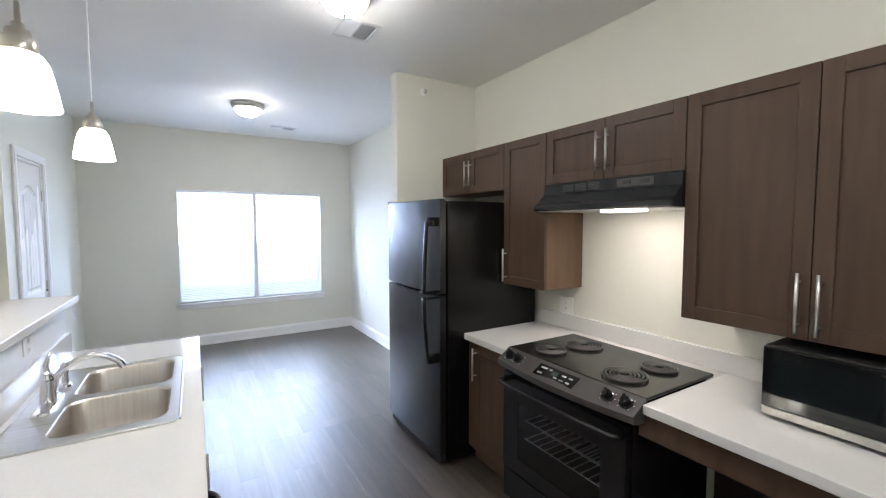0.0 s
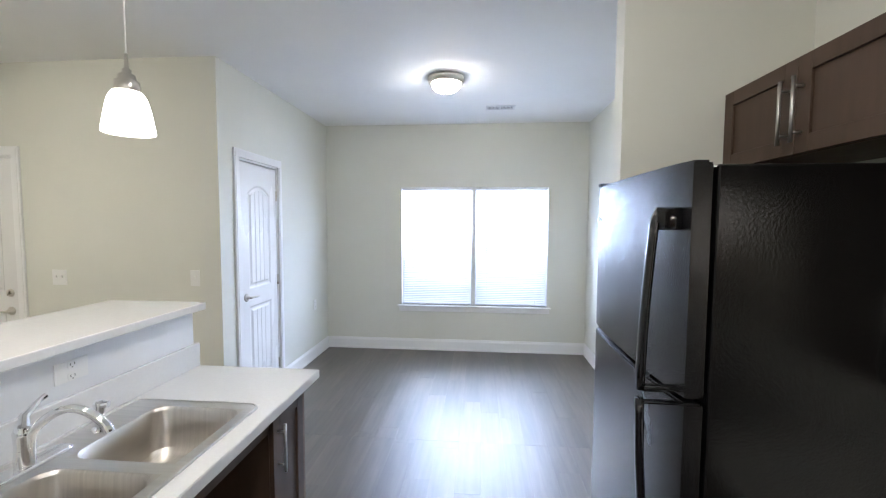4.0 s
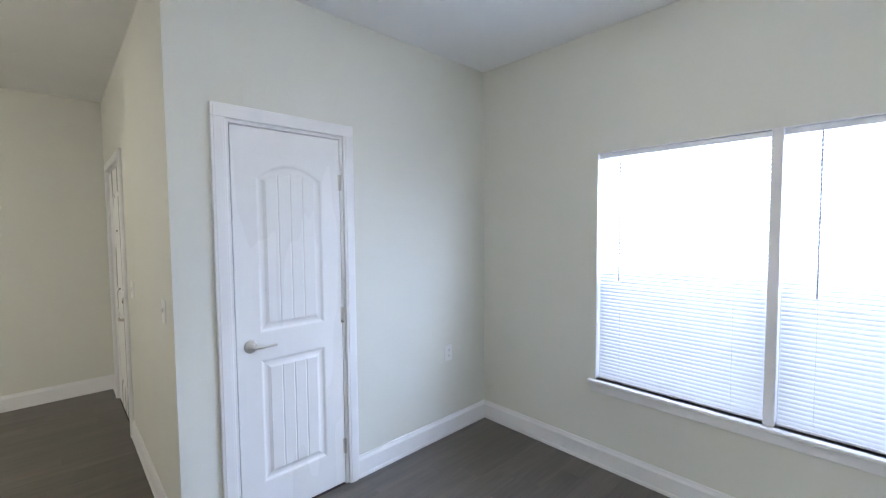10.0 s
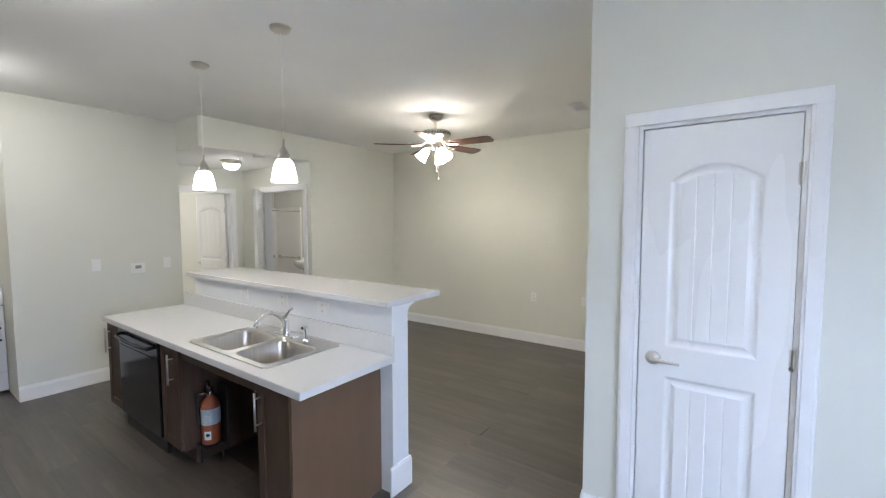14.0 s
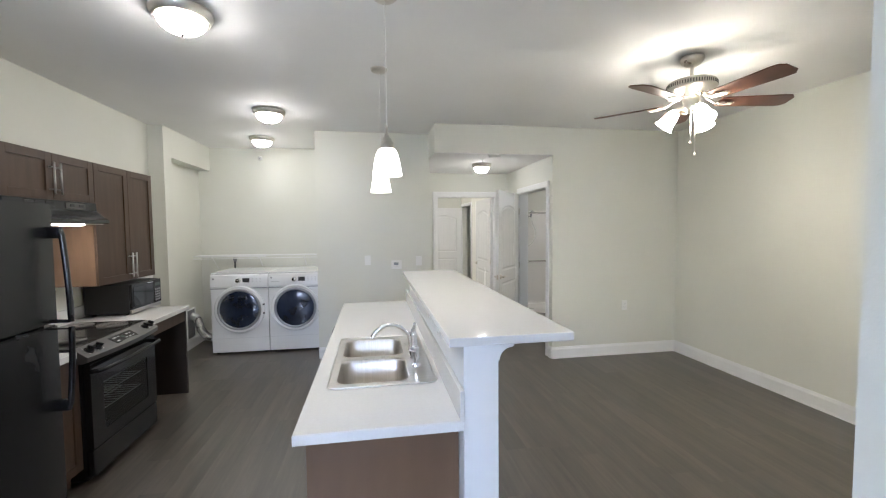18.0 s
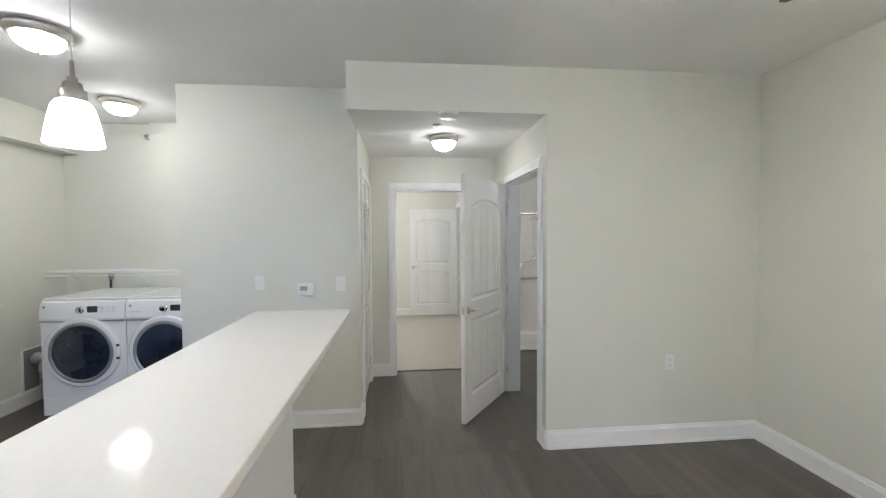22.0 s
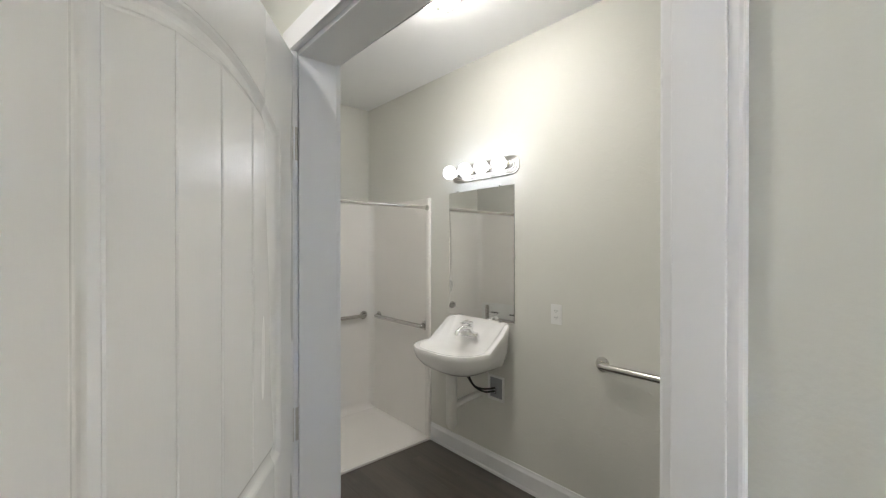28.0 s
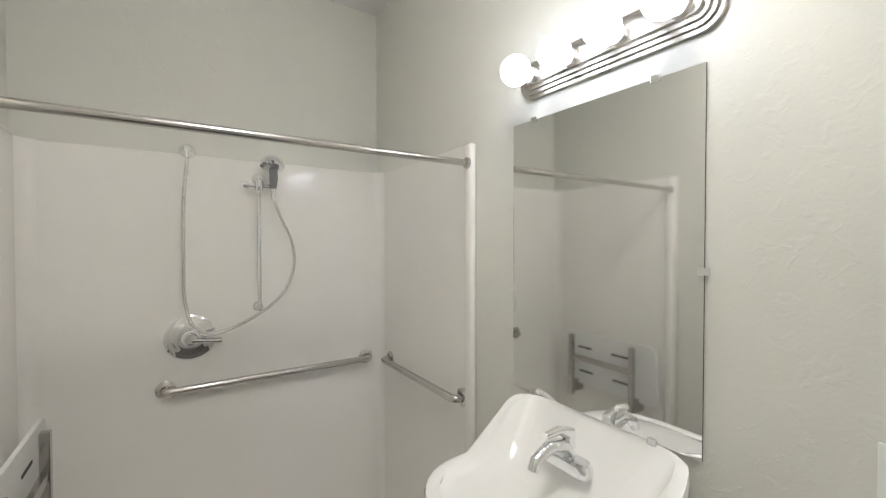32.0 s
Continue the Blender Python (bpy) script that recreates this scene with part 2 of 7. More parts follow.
    link.new(bp.outputs["Normal"], b.inputs["Normal"])
    return m


def screen_material():
    m = bpy.data.materials.new("insect_screen")
    m.use_nodes = True
    n, link = m.node_tree.nodes, m.node_tree.links
    n.remove(n["Principled BSDF"])
    d, t, mx = n.new("ShaderNodeBsdfDiffuse"), n.new("ShaderNodeBsdfTransparent"), n.new("ShaderNodeMixShader")
    d.inputs["Color"].default_value = (0.05, 0.055, 0.06, 1)
    mx.inputs[0].default_value = 0.55
    link.new(t.outputs[0], mx.inputs[1])
    link.new(d.outputs[0], mx.inputs[2])
    link.new(mx.outputs[0], n["Material Output"].inputs["Surface"])
    return m


def slat_material():
    m = bpy.data.materials.new("blind_slat_white")
    m.use_nodes = True
    n, link = m.node_tree.nodes, m.node_tree.links
    n.remove(n["Principled BSDF"])
    d, t, mx = n.new("ShaderNodeBsdfDiffuse"), n.new("ShaderNodeBsdfTranslucent"), n.new("ShaderNodeMixShader")
    d.inputs["Color"].default_value = (0.72, 0.73, 0.74, 1)
    t.inputs["Color"].default_value = (0.80, 0.82, 0.85, 1)
    mx.inputs[0].default_value = 0.14
    link.new(d.outputs[0], mx.inputs[1])
    link.new(t.outputs[0], mx.inputs[2])
    link.new(mx.outputs[0], n["Material Output"].inputs["Surface"])
    return m


WALL = blotched(material("wall_paint_grey_green", (0.70, 0.70, 0.635), 0.6, vary=0.02, scale=1.3, bump=0.10, bump_scale=160), 9, 0.60, 0.66, 0.10)
BATH_WALL = blotched(material("bath_wall_paint", (0.685, 0.678, 0.625), 0.68, vary=0.02, scale=1.3, bump=0.12, bump_scale=130), 22, 0.54, 0.66, 0.16)
CEIL = material("ceiling_paint_white", (0.86, 0.86, 0.85), 0.7, vary=0.02, scale=1.5, bump=0.12, bump_scale=110)
TRIM = material("trim_paint_white", (0.82, 0.82, 0.82), 0.32, vary=0.015, scale=4)
DOOR = material("door_paint_white", (0.82, 0.82, 0.815), 0.27, vary=0.015, scale=5, bump=0.05, bump_scale=200, stretch=(1, 1, 0.15))
PLANK = plank_material()
SUBFLOOR = material("joint_dark", (0.045, 0.038, 0.034), 0.8)
CARPET = material("carpet_beige", (0.42, 0.39, 0.34), 0.95, vary=0.22, scale=60, bump=0.8, bump_scale=420)
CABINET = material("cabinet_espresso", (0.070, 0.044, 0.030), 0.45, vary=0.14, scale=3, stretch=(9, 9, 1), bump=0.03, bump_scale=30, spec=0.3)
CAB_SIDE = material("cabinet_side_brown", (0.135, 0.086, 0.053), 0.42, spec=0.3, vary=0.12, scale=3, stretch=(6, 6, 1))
# near-black brown: the shade under the counters is put into the colour
CAB_SHADED = material("cabinet_shade_dark", (0.02, 0.013, 0.010), 0.6)
COUNTER = material("counter_white_laminate", (0.66, 0.658, 0.652), 0.10, vary=0.02, scale=90, spec=0.28)
STEEL = material("brushed_steel", (0.62, 0.61, 0.59), 0.30, metal=1.0, vary=0.06, scale=5, stretch=(1, 20, 20))
LAMP_RING = material("lamp_ring_nickel", (0.74, 0.71, 0.65), 0.36, metal=1.0, vary=0.04, scale=20)
NICKEL = material("satin_nickel", (0.62, 0.59, 0.54), 0.29, metal=1.0, vary=0.05, scale=20)
CHROME = material("chrome", (0.85, 0.85, 0.86), 0.06, metal=1.0, vary=0.02)
BLACK_GLOSS = material("black_enamel", (0.008, 0.008, 0.009), 0.12, vary=0.1, scale=8, spec=0.5)
BLACK_TEX = material("black_textured_steel", (0.010, 0.010, 0.011), 0.22, vary=0.2, scale=14, bump=0.30, bump_scale=230, wear=0.08)
BLACK_MATTE = material("black_plastic", (0.012, 0.012, 0.013), 0.42, vary=0.1)
GREY_PANEL = material("dark_grey_panel", (0.055, 0.052, 0.050), 0.35, vary=0.06, scale=20)
COOKTOP = material("cooktop_enamel_grey", (0.020, 0.019, 0.018), 0.20, vary=0.15, scale=30, wear=0.05)
COIL = material("burner_coil", (0.10, 0.095, 0.09), 0.38, metal=0.7)
OVEN_GLASS = material("oven_glass_dark", (0.010, 0.013, 0.014), 0.05, spec=0.6)
WASH_WHITE = material("appliance_white", (0.78, 0.79, 0.80), 0.22, vary=0.01, coat=0.2)
WASH_GREY = material("appliance_grey_ring", (0.35, 0.36, 0.38), 0.30, metal=0.6)
DRUM_GLASS = material("door_glass_dark_blue", (0.020, 0.028, 0.050), 0.07, vary=0.5, scale=5, spec=0.7, coat=0.5)
PORCELAIN = material("porcelain_white", (0.84, 0.83, 0.81), 0.10, vary=0.01, coat=0.3)
ACRYLIC = material("shower_acrylic_white", (0.85, 0.825, 0.785), 0.14, vary=0.015, scale=2, coat=0.2)
PLASTIC = material("plate_plastic_white", (0.80, 0.80, 0.78), 0.35, vary=0.01)
GREY_PLASTIC = material("plastic_grey", (0.25, 0.25, 0.26), 0.45)
LCD = material("display_dark_green", (0.06, 0.075, 0.07), 0.15)
LCD_PALE = material("display_pale_grey", (0.30, 0.33, 0.36), 0.2)
INK = material("print_dark", (0.03, 0.03, 0.03), 0.5)
INK_W = material("print_white", (0.75, 0.75, 0.75), 0.5)
WOODBLADE = material("fan_blade_walnut", (0.085, 0.032, 0.018), 0.36, vary=0.25, scale=4, stretch=(3, 3, 1))
RED = material("extinguisher_red", (0.34, 0.085, 0.028), 0.3, vary=0.08)
LABEL_BLUE = material("label_pale_blue", (0.50, 0.56, 0.62), 0.45, vary=0.08, scale=60)
FOIL = material("foil_duct", (0.65, 0.65, 0.66), 0.28, metal=1.0, bump=0.4, bump_scale=80)
PVC = material("pipe_white", (0.75, 0.74, 0.70), 0.35)
RUBBER = material("black_hose", (0.015, 0.015, 0.015), 0.5)
SLAT = slat_material()
VINYL = material("window_vinyl_white", (0.82, 0.83, 0.84), 0.35, vary=0.01)
MIRROR = material("mirror_silver", (0.90, 0.91, 0.90), 0.01, metal=1.0, vary=0.0)
WARM = (1.0, 0.915, 0.78)
SCREEN = screen_material()

# ---- structure ----
CEIL_Z, HALL_Z, BATH_Z, TOP = 2.705, 2.385, 2.80, 2.86
EAST, KEAST, NORTH, WEST, CLOSET = 2.49, 2.585, 6.955, -3.50, -0.62
ENTRY_Y, BACK_Y, THERM_Y, BED_Y = 4.87, 0.905, 0.375, -0.775
HALL_L, HALL_R, BATH_IN, MIRROR_X = -0.515, -1.88, -1.99, -3.495
BATH_N = BACK_Y - 0.065
WIN = (0.305, 2.045, 0.55, 1.965)


def wall(name, label, *rows, paint=None):
    return single(name, boxes(*rows), paint or WALL, label, "wall", "structure")


def wall_y(y0, y1, x0, x1, ox0, ox1, oz1, oz0=0.0):
    """Boxes of a wall along x with one opening."""
    rows = [(x0, ox0, y0, y1, 0, TOP), (ox1, x1, y0, y1, 0, TOP), (ox0, ox1, y0, y1, oz1, TOP)]
    return rows + ([(ox0, ox1, y0, y1, 0, oz0)] if oz0 > 0 else [])


def wall_x(x0, x1, y0, y1, oy0, oy1, oz1):
    return [(x0, x1, y0, oy0, 0, TOP), (x0, x1, oy1, y1, 0, TOP), (x0, x1, oy0, oy1, oz1, TOP)]


single("floor", boxes((-3.75, 2.80, -4.3, 7.15, -0.12, -0.002)), SUBFLOOR, "dark vinyl plank flooring with wood grain", "floor", "structure")
FLOOR = bpy.data.objects["floor"]
single("carpet_floor", boxes((-1.99, 1.6, -4.2, -0.93, -0.006, 0.004)), CARPET, "beige cut-pile carpet in the bedroom", "carpet", "structure")
wall("wall_north", "pale grey-green painted wall round the window", *wall_y(NORTH, 7.10, CLOSET - 0.11, EAST + 0.12, WIN[0], WIN[1], WIN[3], WIN[2]))
wall("wall_east", "pale grey-green painted kitchen and dining wall", (EAST, KEAST + 0.12, 4.0, NORTH, 0, TOP))
wall("wall_kitchen", "pale grey-green painted wall behind range and refrigerator", (KEAST, KEAST + 0.12, 0.44, 4.0, 0, TOP))
wall("wall_stub", "short painted wall beside the refrigerator", (1.84, KEAST - 0.001, 3.895, 4.0, 0, TOP))
wall("wall_column", "painted column at the laundry alcove", (2.43, KEAST + 0.12, 0.26, 0.44, 0, TOP))
wall("wall_laundry_east", "painted side wall of the laundry alcove", (2.58, 2.70, -0.96, 0.26, 0, TOP))
wall("beam_laundry", "painted bulkhead high on the alcove wall", (2.43, 2.579, -0.849, 0.259, 2.38, CEIL_Z - 0.001))
wall("wall_laundry_back", "painted back wall of the laundry alcove", (0.745, 2.58, -0.96, -0.85, 0, TOP))
wall("wall_laundry_west", "painted partition beside the dryer", (0.745, 0.845, -0.85, THERM_Y - 0.11, 0, TOP))
wall("wall_thermostat", "painted wall with thermostat and switches", (HALL_L, 0.845, THERM_Y - 0.11, THERM_Y, 0, TOP))
wall("wall_hall_left", "painted hall wall with a louvred door", *wall_x(HALL_L, HALL_L + 0.11, BED_Y, THERM_Y - 0.11, -0.605, 0.165, 2.04))
wall("wall_bedroom", "painted hall end wall with the bedroom door", *wall_y(BED_Y - 0.11, BED_Y, BATH_IN, 1.6, -1.70, -0.775, 2.04))
wall("wall_hall_right", "painted hall wall with the bathroom door", *wall_x(BATH_IN, HALL_R, BED_Y, BACK_Y, -0.20, 0.765, 2.04))
wall("wall_south", "painted living room back wall", (WEST - 0.11, BATH_IN, BATH_N, BACK_Y, 0, TOP))
wall("wall_west", "painted living room side wall", (WEST - 0.11, WEST, BACK_Y, ENTRY_Y, 0, TOP))
wall("wall_entry", "painted wall with the entry door", *wall_y(ENTRY_Y, ENTRY_Y + 0.11, WEST - 0.11, CLOSET - 0.11, -3.16, -2.24, 2.03))
wall("wall_closet", "painted dining wall with the closet door", *wall_x(CLOSET - 0.11, CLOSET, ENTRY_Y, NORTH, 5.105, 5.72, 2.04))
wall("wall_bath_mirror", "textured painted bathroom wall behind the sink", (MIRROR_X - 0.11, MIRROR_X, -2.61, BATH_N, 0, TOP), paint=BATH_WALL)
wall("wall_bath_back", "painted bathroom wall above the shower", (MIRROR_X, BATH_IN + 0.0, -2.61, -2.50, 0, TOP), paint=BATH_WALL)
wall("wall_bath_hall", "painted bathroom wall beside the shower", (BATH_IN, HALL_R, -3.13, BED_Y - 0.11, 0, TOP), (BATH_IN, HALL_R, -4.25, -4.01, 0, TOP), (BATH_IN, HALL_R, -4.01, -3.13, 2.04, TOP), paint=BATH_WALL)
wall("wall_bedroom_side_room", "plain wall beyond the second bedroom door", (-3.0, -2.9, -4.25, -2.62, 0, TOP), (-2.9, BATH_IN, -4.35, -4.25, 0, TOP))
wall("wall_bedroom_far", "painted far wall of the bedroom", (HALL_R, 1.6, -4.25, -4.14, 0, TOP))
wall("wall_bedroom_side", "painted side wall of the bedroom", (1.6, 1.7, -4.25, BED_Y, 0, TOP))
wall("wall_closet_back", "painted inside of the closet", (-1.6, -1.5, ENTRY_Y + 0.11, NORTH, 0, TOP), (-1.6, CLOSET - 0.11, NORTH, 7.10, 0, TOP))
wall("wall_corridor", "plain wall outside the entry door", (WEST - 0.11, -1.6, 5.6, 5.7, 0, TOP), (WEST - 0.11, WEST, ENTRY_Y + 0.11, 5.6, 0, TOP))

single("ceiling", boxes((WEST, KEAST, BACK_Y, ENTRY_Y, CEIL_Z, TOP), (CLOSET, EAST, ENTRY_Y, NORTH, CEIL_Z, TOP), (-0.5, 0.845, THERM_Y, BACK_Y, CEIL_Z, TOP), (0.845, 2.58, -0.85, BACK_Y, CEIL_Z, TOP)), CEIL, "flat white painted ceiling", "ceiling", "structure")
single("ceiling_hall", boxes((HALL_R, HALL_L, BED_Y, THERM_Y, HALL_Z, TOP), (HALL_R, -0.502, THERM_Y, BACK_Y - 0.002, HALL_Z, HALL_Z + 0.004)), CEIL, "lowered white hall ceiling", "ceiling", "structure")
wall("beam_hall", "painted bulkhead over the hall opening", (HALL_R, -0.50, THERM_Y, BACK_Y, HALL_Z + 0.004, TOP))
single("ceiling_bathroom", boxes((MIRROR_X, BATH_IN, -2.50, BATH_N, BATH_Z, TOP)), CEIL, "white bathroom ceiling", "ceiling", "structure")
single("ceiling_bedroom", boxes((HALL_R, 1.6, -4.14, BED_Y - 0.11, CEIL_Z, TOP), (-2.9, BATH_IN, -4.25, -2.61, CEIL_Z, TOP)), CEIL, "white bedroom ceiling", "ceiling", "structure")
single("ceiling_entry", boxes((WEST, CLOSET - 0.11, ENTRY_Y + 0.11, NORTH, CEIL_Z, TOP)), CEIL, "plain ceiling outside the entry", "ceiling", "structure")
single("ceiling_closet", boxes((-0.405, 0.745, BED_Y, THERM_Y - 0.11, CEIL_Z, TOP)), CEIL, "plain ceiling of the hall closet", "ceiling", "structure")


# baseboards: runs of (x0, y0, x1, y1) with the room on the left side of the run
def baseboard(runs, h=0.135, d=0.014):
    bm = bmesh.new()
    prof = [(0, 0), (d + 0.004, 0), (d + 0.004, 0.018), (d, 0.024), (d, h - 0.028), (d * 0.55, h - 0.012), (d * 0.4, h), (0, h)]
    for x0, y0, x1, y1 in runs:
        u = Vector((x1 - x0, y1 - y0, 0)).normalized()
        v = Vector((-u.y, u.x, 0))
        rings = [[Vector((x, y, 0)) + v * a + Vector((0, 0, b)) for a, b in prof] for x, y in ((x0, y0), (x1, y1))]
        loft(bm, rings)
    return single("baseboard", bm, TRIM, "white painted wooden baseboard", "baseboard", "structure")


baseboard([(EAST, 4.0, EAST, NORTH), (EAST, NORTH, CLOSET, NORTH), (CLOSET, NORTH, CLOSET, 5.785), (CLOSET, 5.04, CLOSET, ENTRY_Y), (1.84, 4.0, EAST, 4.0), (1.84, 3.895, 1.84, 4.0)])
baseboard([(CLOSET, ENTRY_Y, -2.175, ENTRY_Y), (-3.225, ENTRY_Y, WEST, ENTRY_Y), (WEST, ENTRY_Y, WEST, BACK_Y), (WEST, BACK_Y, HALL_R, BACK_Y), (HALL_R, BACK_Y, HALL_R, 0.825)])
baseboard([(HALL_R, -0.25, HALL_R, BED_Y), (HALL_R, BED_Y, -1.765, BED_Y), (-0.71, BED_Y, HALL_L, BED_Y), (HALL_L, BED_Y, HALL_L, -0.67), (HALL_L, 0.23, HALL_L, THERM_Y), (HALL_L, THERM_Y, 0.845, THERM_Y)])
baseboard([(2.58, -0.85, 2.58, 0.26), (2.58, 0.26, 2.43, 0.26), (2.43, 0.26, 2.43, 0.44), (2.43, 0.44, KEAST, 0.44), (KEAST, 0.44, KEAST, 1.18), (0.845, -0.85, 2.58, -0.85)])
baseboard([(BATH_IN, 0.82, BATH_IN, BATH_N), (BATH_IN, BATH_N, MIRROR_X, BATH_N), (MIRROR_X, BATH_N, MIRROR_X, -1.555), (BATH_IN, -1.53, BATH_IN, -0.245)])
baseboard([(HALL_R, -4.14, 1.6, -4.14)])


# ---- doors ----
def casing(name, length_axis, fixed, a0, a1, top, side, w=0.065, d=0.018, legs=(1, 1)):
    """Casing boards round an opening on one wall face. side: +1 or -1, the way the face looks."""
    rows = []
    for i, (p, q) in enumerate(((a0 - w, a0), (a1, a1 + w))):
        if legs[i]:
            rows.append((p, q, 0, top))
    rows.append((a0 - w * legs[0], a1 + w * legs[1], top, top + w))
    bm = bmesh.new()
    for p, q, z0, z1 in rows:
        f0, f1 = fixed, fixed + side * d
        if length_axis == "x":
            box(bm, p, q, f0, f1, z0, z1, 0.004)
            inner = (p + 0.012, q - 0.012, f1, f1 + side * 0.004, z0, z1 - (0.012 if z0 > 0 else 0.0))
        else:
            box(bm, f0, f1, p, q, z0, z1, 0.004)
            inner = (f1, f1 + side * 0.004, p + 0.012, q - 0.012, z0, z1 - (0.012 if z0 > 0 else 0.0))
        box(bm, *inner, 0.0015)
    return single(name, bm, TRIM, "white painted door casing", "door trim", "structure")


def jamb(name, length_axis, f0, f1, a0, a1, top, t=0.016):
    rows = [(a0, a0 + t, 0, top - t), (a1 - t, a1, 0, top - t), (a0, a1, top - t, top)]
    bm = bmesh.new()
    for p, q, z0, z1 in rows:
        box(bm, *((p, q, f0, f1) if length_axis == "x" else (f0, f1, p, q)), z0, z1)
    return single(name, bm, TRIM, "white painted door jamb", "door frame", "structure")


def arc_z(x, w, base, rise):
    """The height of a panel's arched head at x from its middle."""
    return base + rise * (1 - (2 * x / w) ** 2)


def panel_ring(w, st, z0, z1, arched, g):
    """The outline of a door panel, drawn in by g."""
    pw = w - 2 * st
    if arched:
        top = [(st + g + (pw - 2 * g) * i / 14, arc_z(g + (pw - 2 * g) * i / 14 - pw / 2, pw, z1 - 0.075, 0.075) - g) for i in range(15)]
    else:
        top = [(st + g, z1 - g), (w - st - g, z1 - g)]
    return [(st + g, z0 + g)] + top + [(w - st - g, z0 + g)]


def panel_door(name, label, w, h, x, y, rz, lever_z=0.92, lever_flip=1, levers=(1, 1), deadbolt=False, hinges=True, louvre=False, peep=False):
    """A two-panel leaf. Local x from the hinge to the lock side, y across, z up; hinge knuckles on +y."""
    door = thing(name, label, "door", x, y, 0.012, rz)
    t, core, st = 0.035, 0.0085, 0.112
    up0, up1, lo0, lo1 = 0.98, h - 0.17, 0.20, 0.84
    leaf = bmesh.new()
    if louvre:
        box(leaf, 0, w, -core, core, 0, up0)
    else:
        box(leaf, 0.001, w - 0.001, -core, core, 0.001, h - 0.001)
    for s in (1, -1):
        a, b = s * core, s * t / 2
        for r in ((0, st, 0, h), (w - st, w, 0, h), (st, w - st, 0, lo0), (st, w - st, lo1, up0)):
            box(leaf, r[0], r[1], a, b, r[2], r[3])
        if louvre:
            box(leaf, st, w - st, a, b, up1, h)
        else:
            n, pw = 14, w - 2 * st
            low = [(st + pw * i / n, arc_z(pw * i / n - pw / 2, pw, up1 - 0.075, 0.075)) for i in range(n + 1)]
            ring = low + [(w - st, h), (st, h)]
            loft(leaf, [[Vector((px, yy, pz)) for px, pz in ring] for yy in (a, b)])
        # sticking, a curved moulding inside each panel
        for z0, z1, arched in ((lo0, lo1, False), (up0, up1, not louvre)):
            if not (louvre and z0 == up0):
                steps = ((0.0, t / 2 - 0.0006), (0.005, t / 2 - 0.0016), (0.010, t / 2 - 0.0045), (0.015, core + 0.0018), (0.021, core + 0.0005))
                loft(leaf, [[Vector((px, s * yy, pz)) for px, pz in panel_ring(w, st, z0, z1, arched, g)] for g, yy in steps], (False, False))
    part("leaf", leaf, DOOR, door)
    if louvre:
        n = 27
        bm = bmesh.new()
        box(bm, 0, w - 2 * st - 0.002, -0.021, 0.021, -0.003, 0.003, 0.0015, 1)
        me = mesh_of("slat", bm, DOOR)
        for k in range(n):
            ob = new("slat", me)
            ob.parent = door
            ob.matrix_basis = pose(st + 0.001, 0, up0 + 0.025 + k * (up1 - up0 - 0.05) / (n - 1), -48, 0, 0)
    # the plank fields stand proud of the panel ground
    m, pw = 0.045, w - 2 * st
    for s in (1, -1):
        for z0, z1, arched, nm in ((lo0, lo1, False, "lower_panel"), (up0, up1, not louvre, "upper_panel")):
            if louvre and nm == "upper_panel":
                continue
            bm = bmesh.new()
            loft(bm, [[Vector((px, s * yy, pz)) for px, pz in panel_ring(w, st, z0, z1, arched, g)] for g, yy in ((0.027, core + 0.0003), (0.034, core + 0.0015), (m, core + 0.0066))], (False, False))
            if arched:
                top = [(st + m + (pw - 2 * m) * i / 12, arc_z(m + (pw - 2 * m) * i / 12 - pw / 2, pw, z1 - 0.075, 0.075) - m) for i in range(13)]
            else:
                top = [(st + m, z1 - m), (w - st - m, z1 - m)]
            ring = [(st + m, z0 + m)] + top + [(w - st - m, z0 + m)]
            loft(bm, [[Vector((px, s * yy, pz)) for px, pz in ring] for yy in (core, core + 0.0058)])
            n = 4
            fw = (pw - 2 * m)
            for i in range(n):
                xa, xb = st + m + fw * i / n + 0.0012, st + m + fw * (i + 1) / n - 0.0012
                if arched:
                    za, zb = (arc_z(v - st - pw / 2, pw, z1 - 0.075, 0.075) - m for v in (xa, xb))
                else:
                    za = zb = z1 - m
                e = 0.0035
                front = [(xa + e, z0 + m + e), (xb - e, z0 + m + e), (xb - e, zb - e), (xa + e, za - e)]
                back = [(xa, z0 + m), (xb, z0 + m), (xb, zb), (xa, za)]
                loft(bm, [[Vector((px, s * (core + 0.005), pz)) for px, pz in back], [Vector((px, s * (core + 0.0066), pz)) for px, pz in back], [Vector((px, s * (core + 0.0085), pz)) for px, pz in front]])
            part(nm, bm, DOOR, door)
    for s in (1, -1):
        if not levers[0 if s > 0 else 1]:
            continue
        lever(door, w - 0.065, s * t / 2, lever_z, s, -1)
        if deadbolt:
            bm = bmesh.new()
            lathe(bm, [(0.031, 0), (0.031, 0.006), (0.026, 0.012), (0.0, 0.013)], 24, w - 0.065, s * t / 2, lever_z + 0.14, Euler((radians(-90 * s), 0, 0)).to_matrix())
            box(bm, w - 0.07, w - 0.06, s * (t / 2 + 0.012), s * (t / 2 + 0.028), lever_z + 0.122, lever_z + 0.158, 0.003)
            part("deadbolt", bm, NICKEL, door, "satin nickel deadbolt with a thumb turn", True)
    latch = boxes((w, w + 0.0015, -0.012, 0.012, lever_z - 0.03, lever_z + 0.03), (w, w + 0.010, -0.007, 0.007, lever_z - 0.008, lever_z + 0.008))
    part("latch_plate", latch, NICKEL, door)
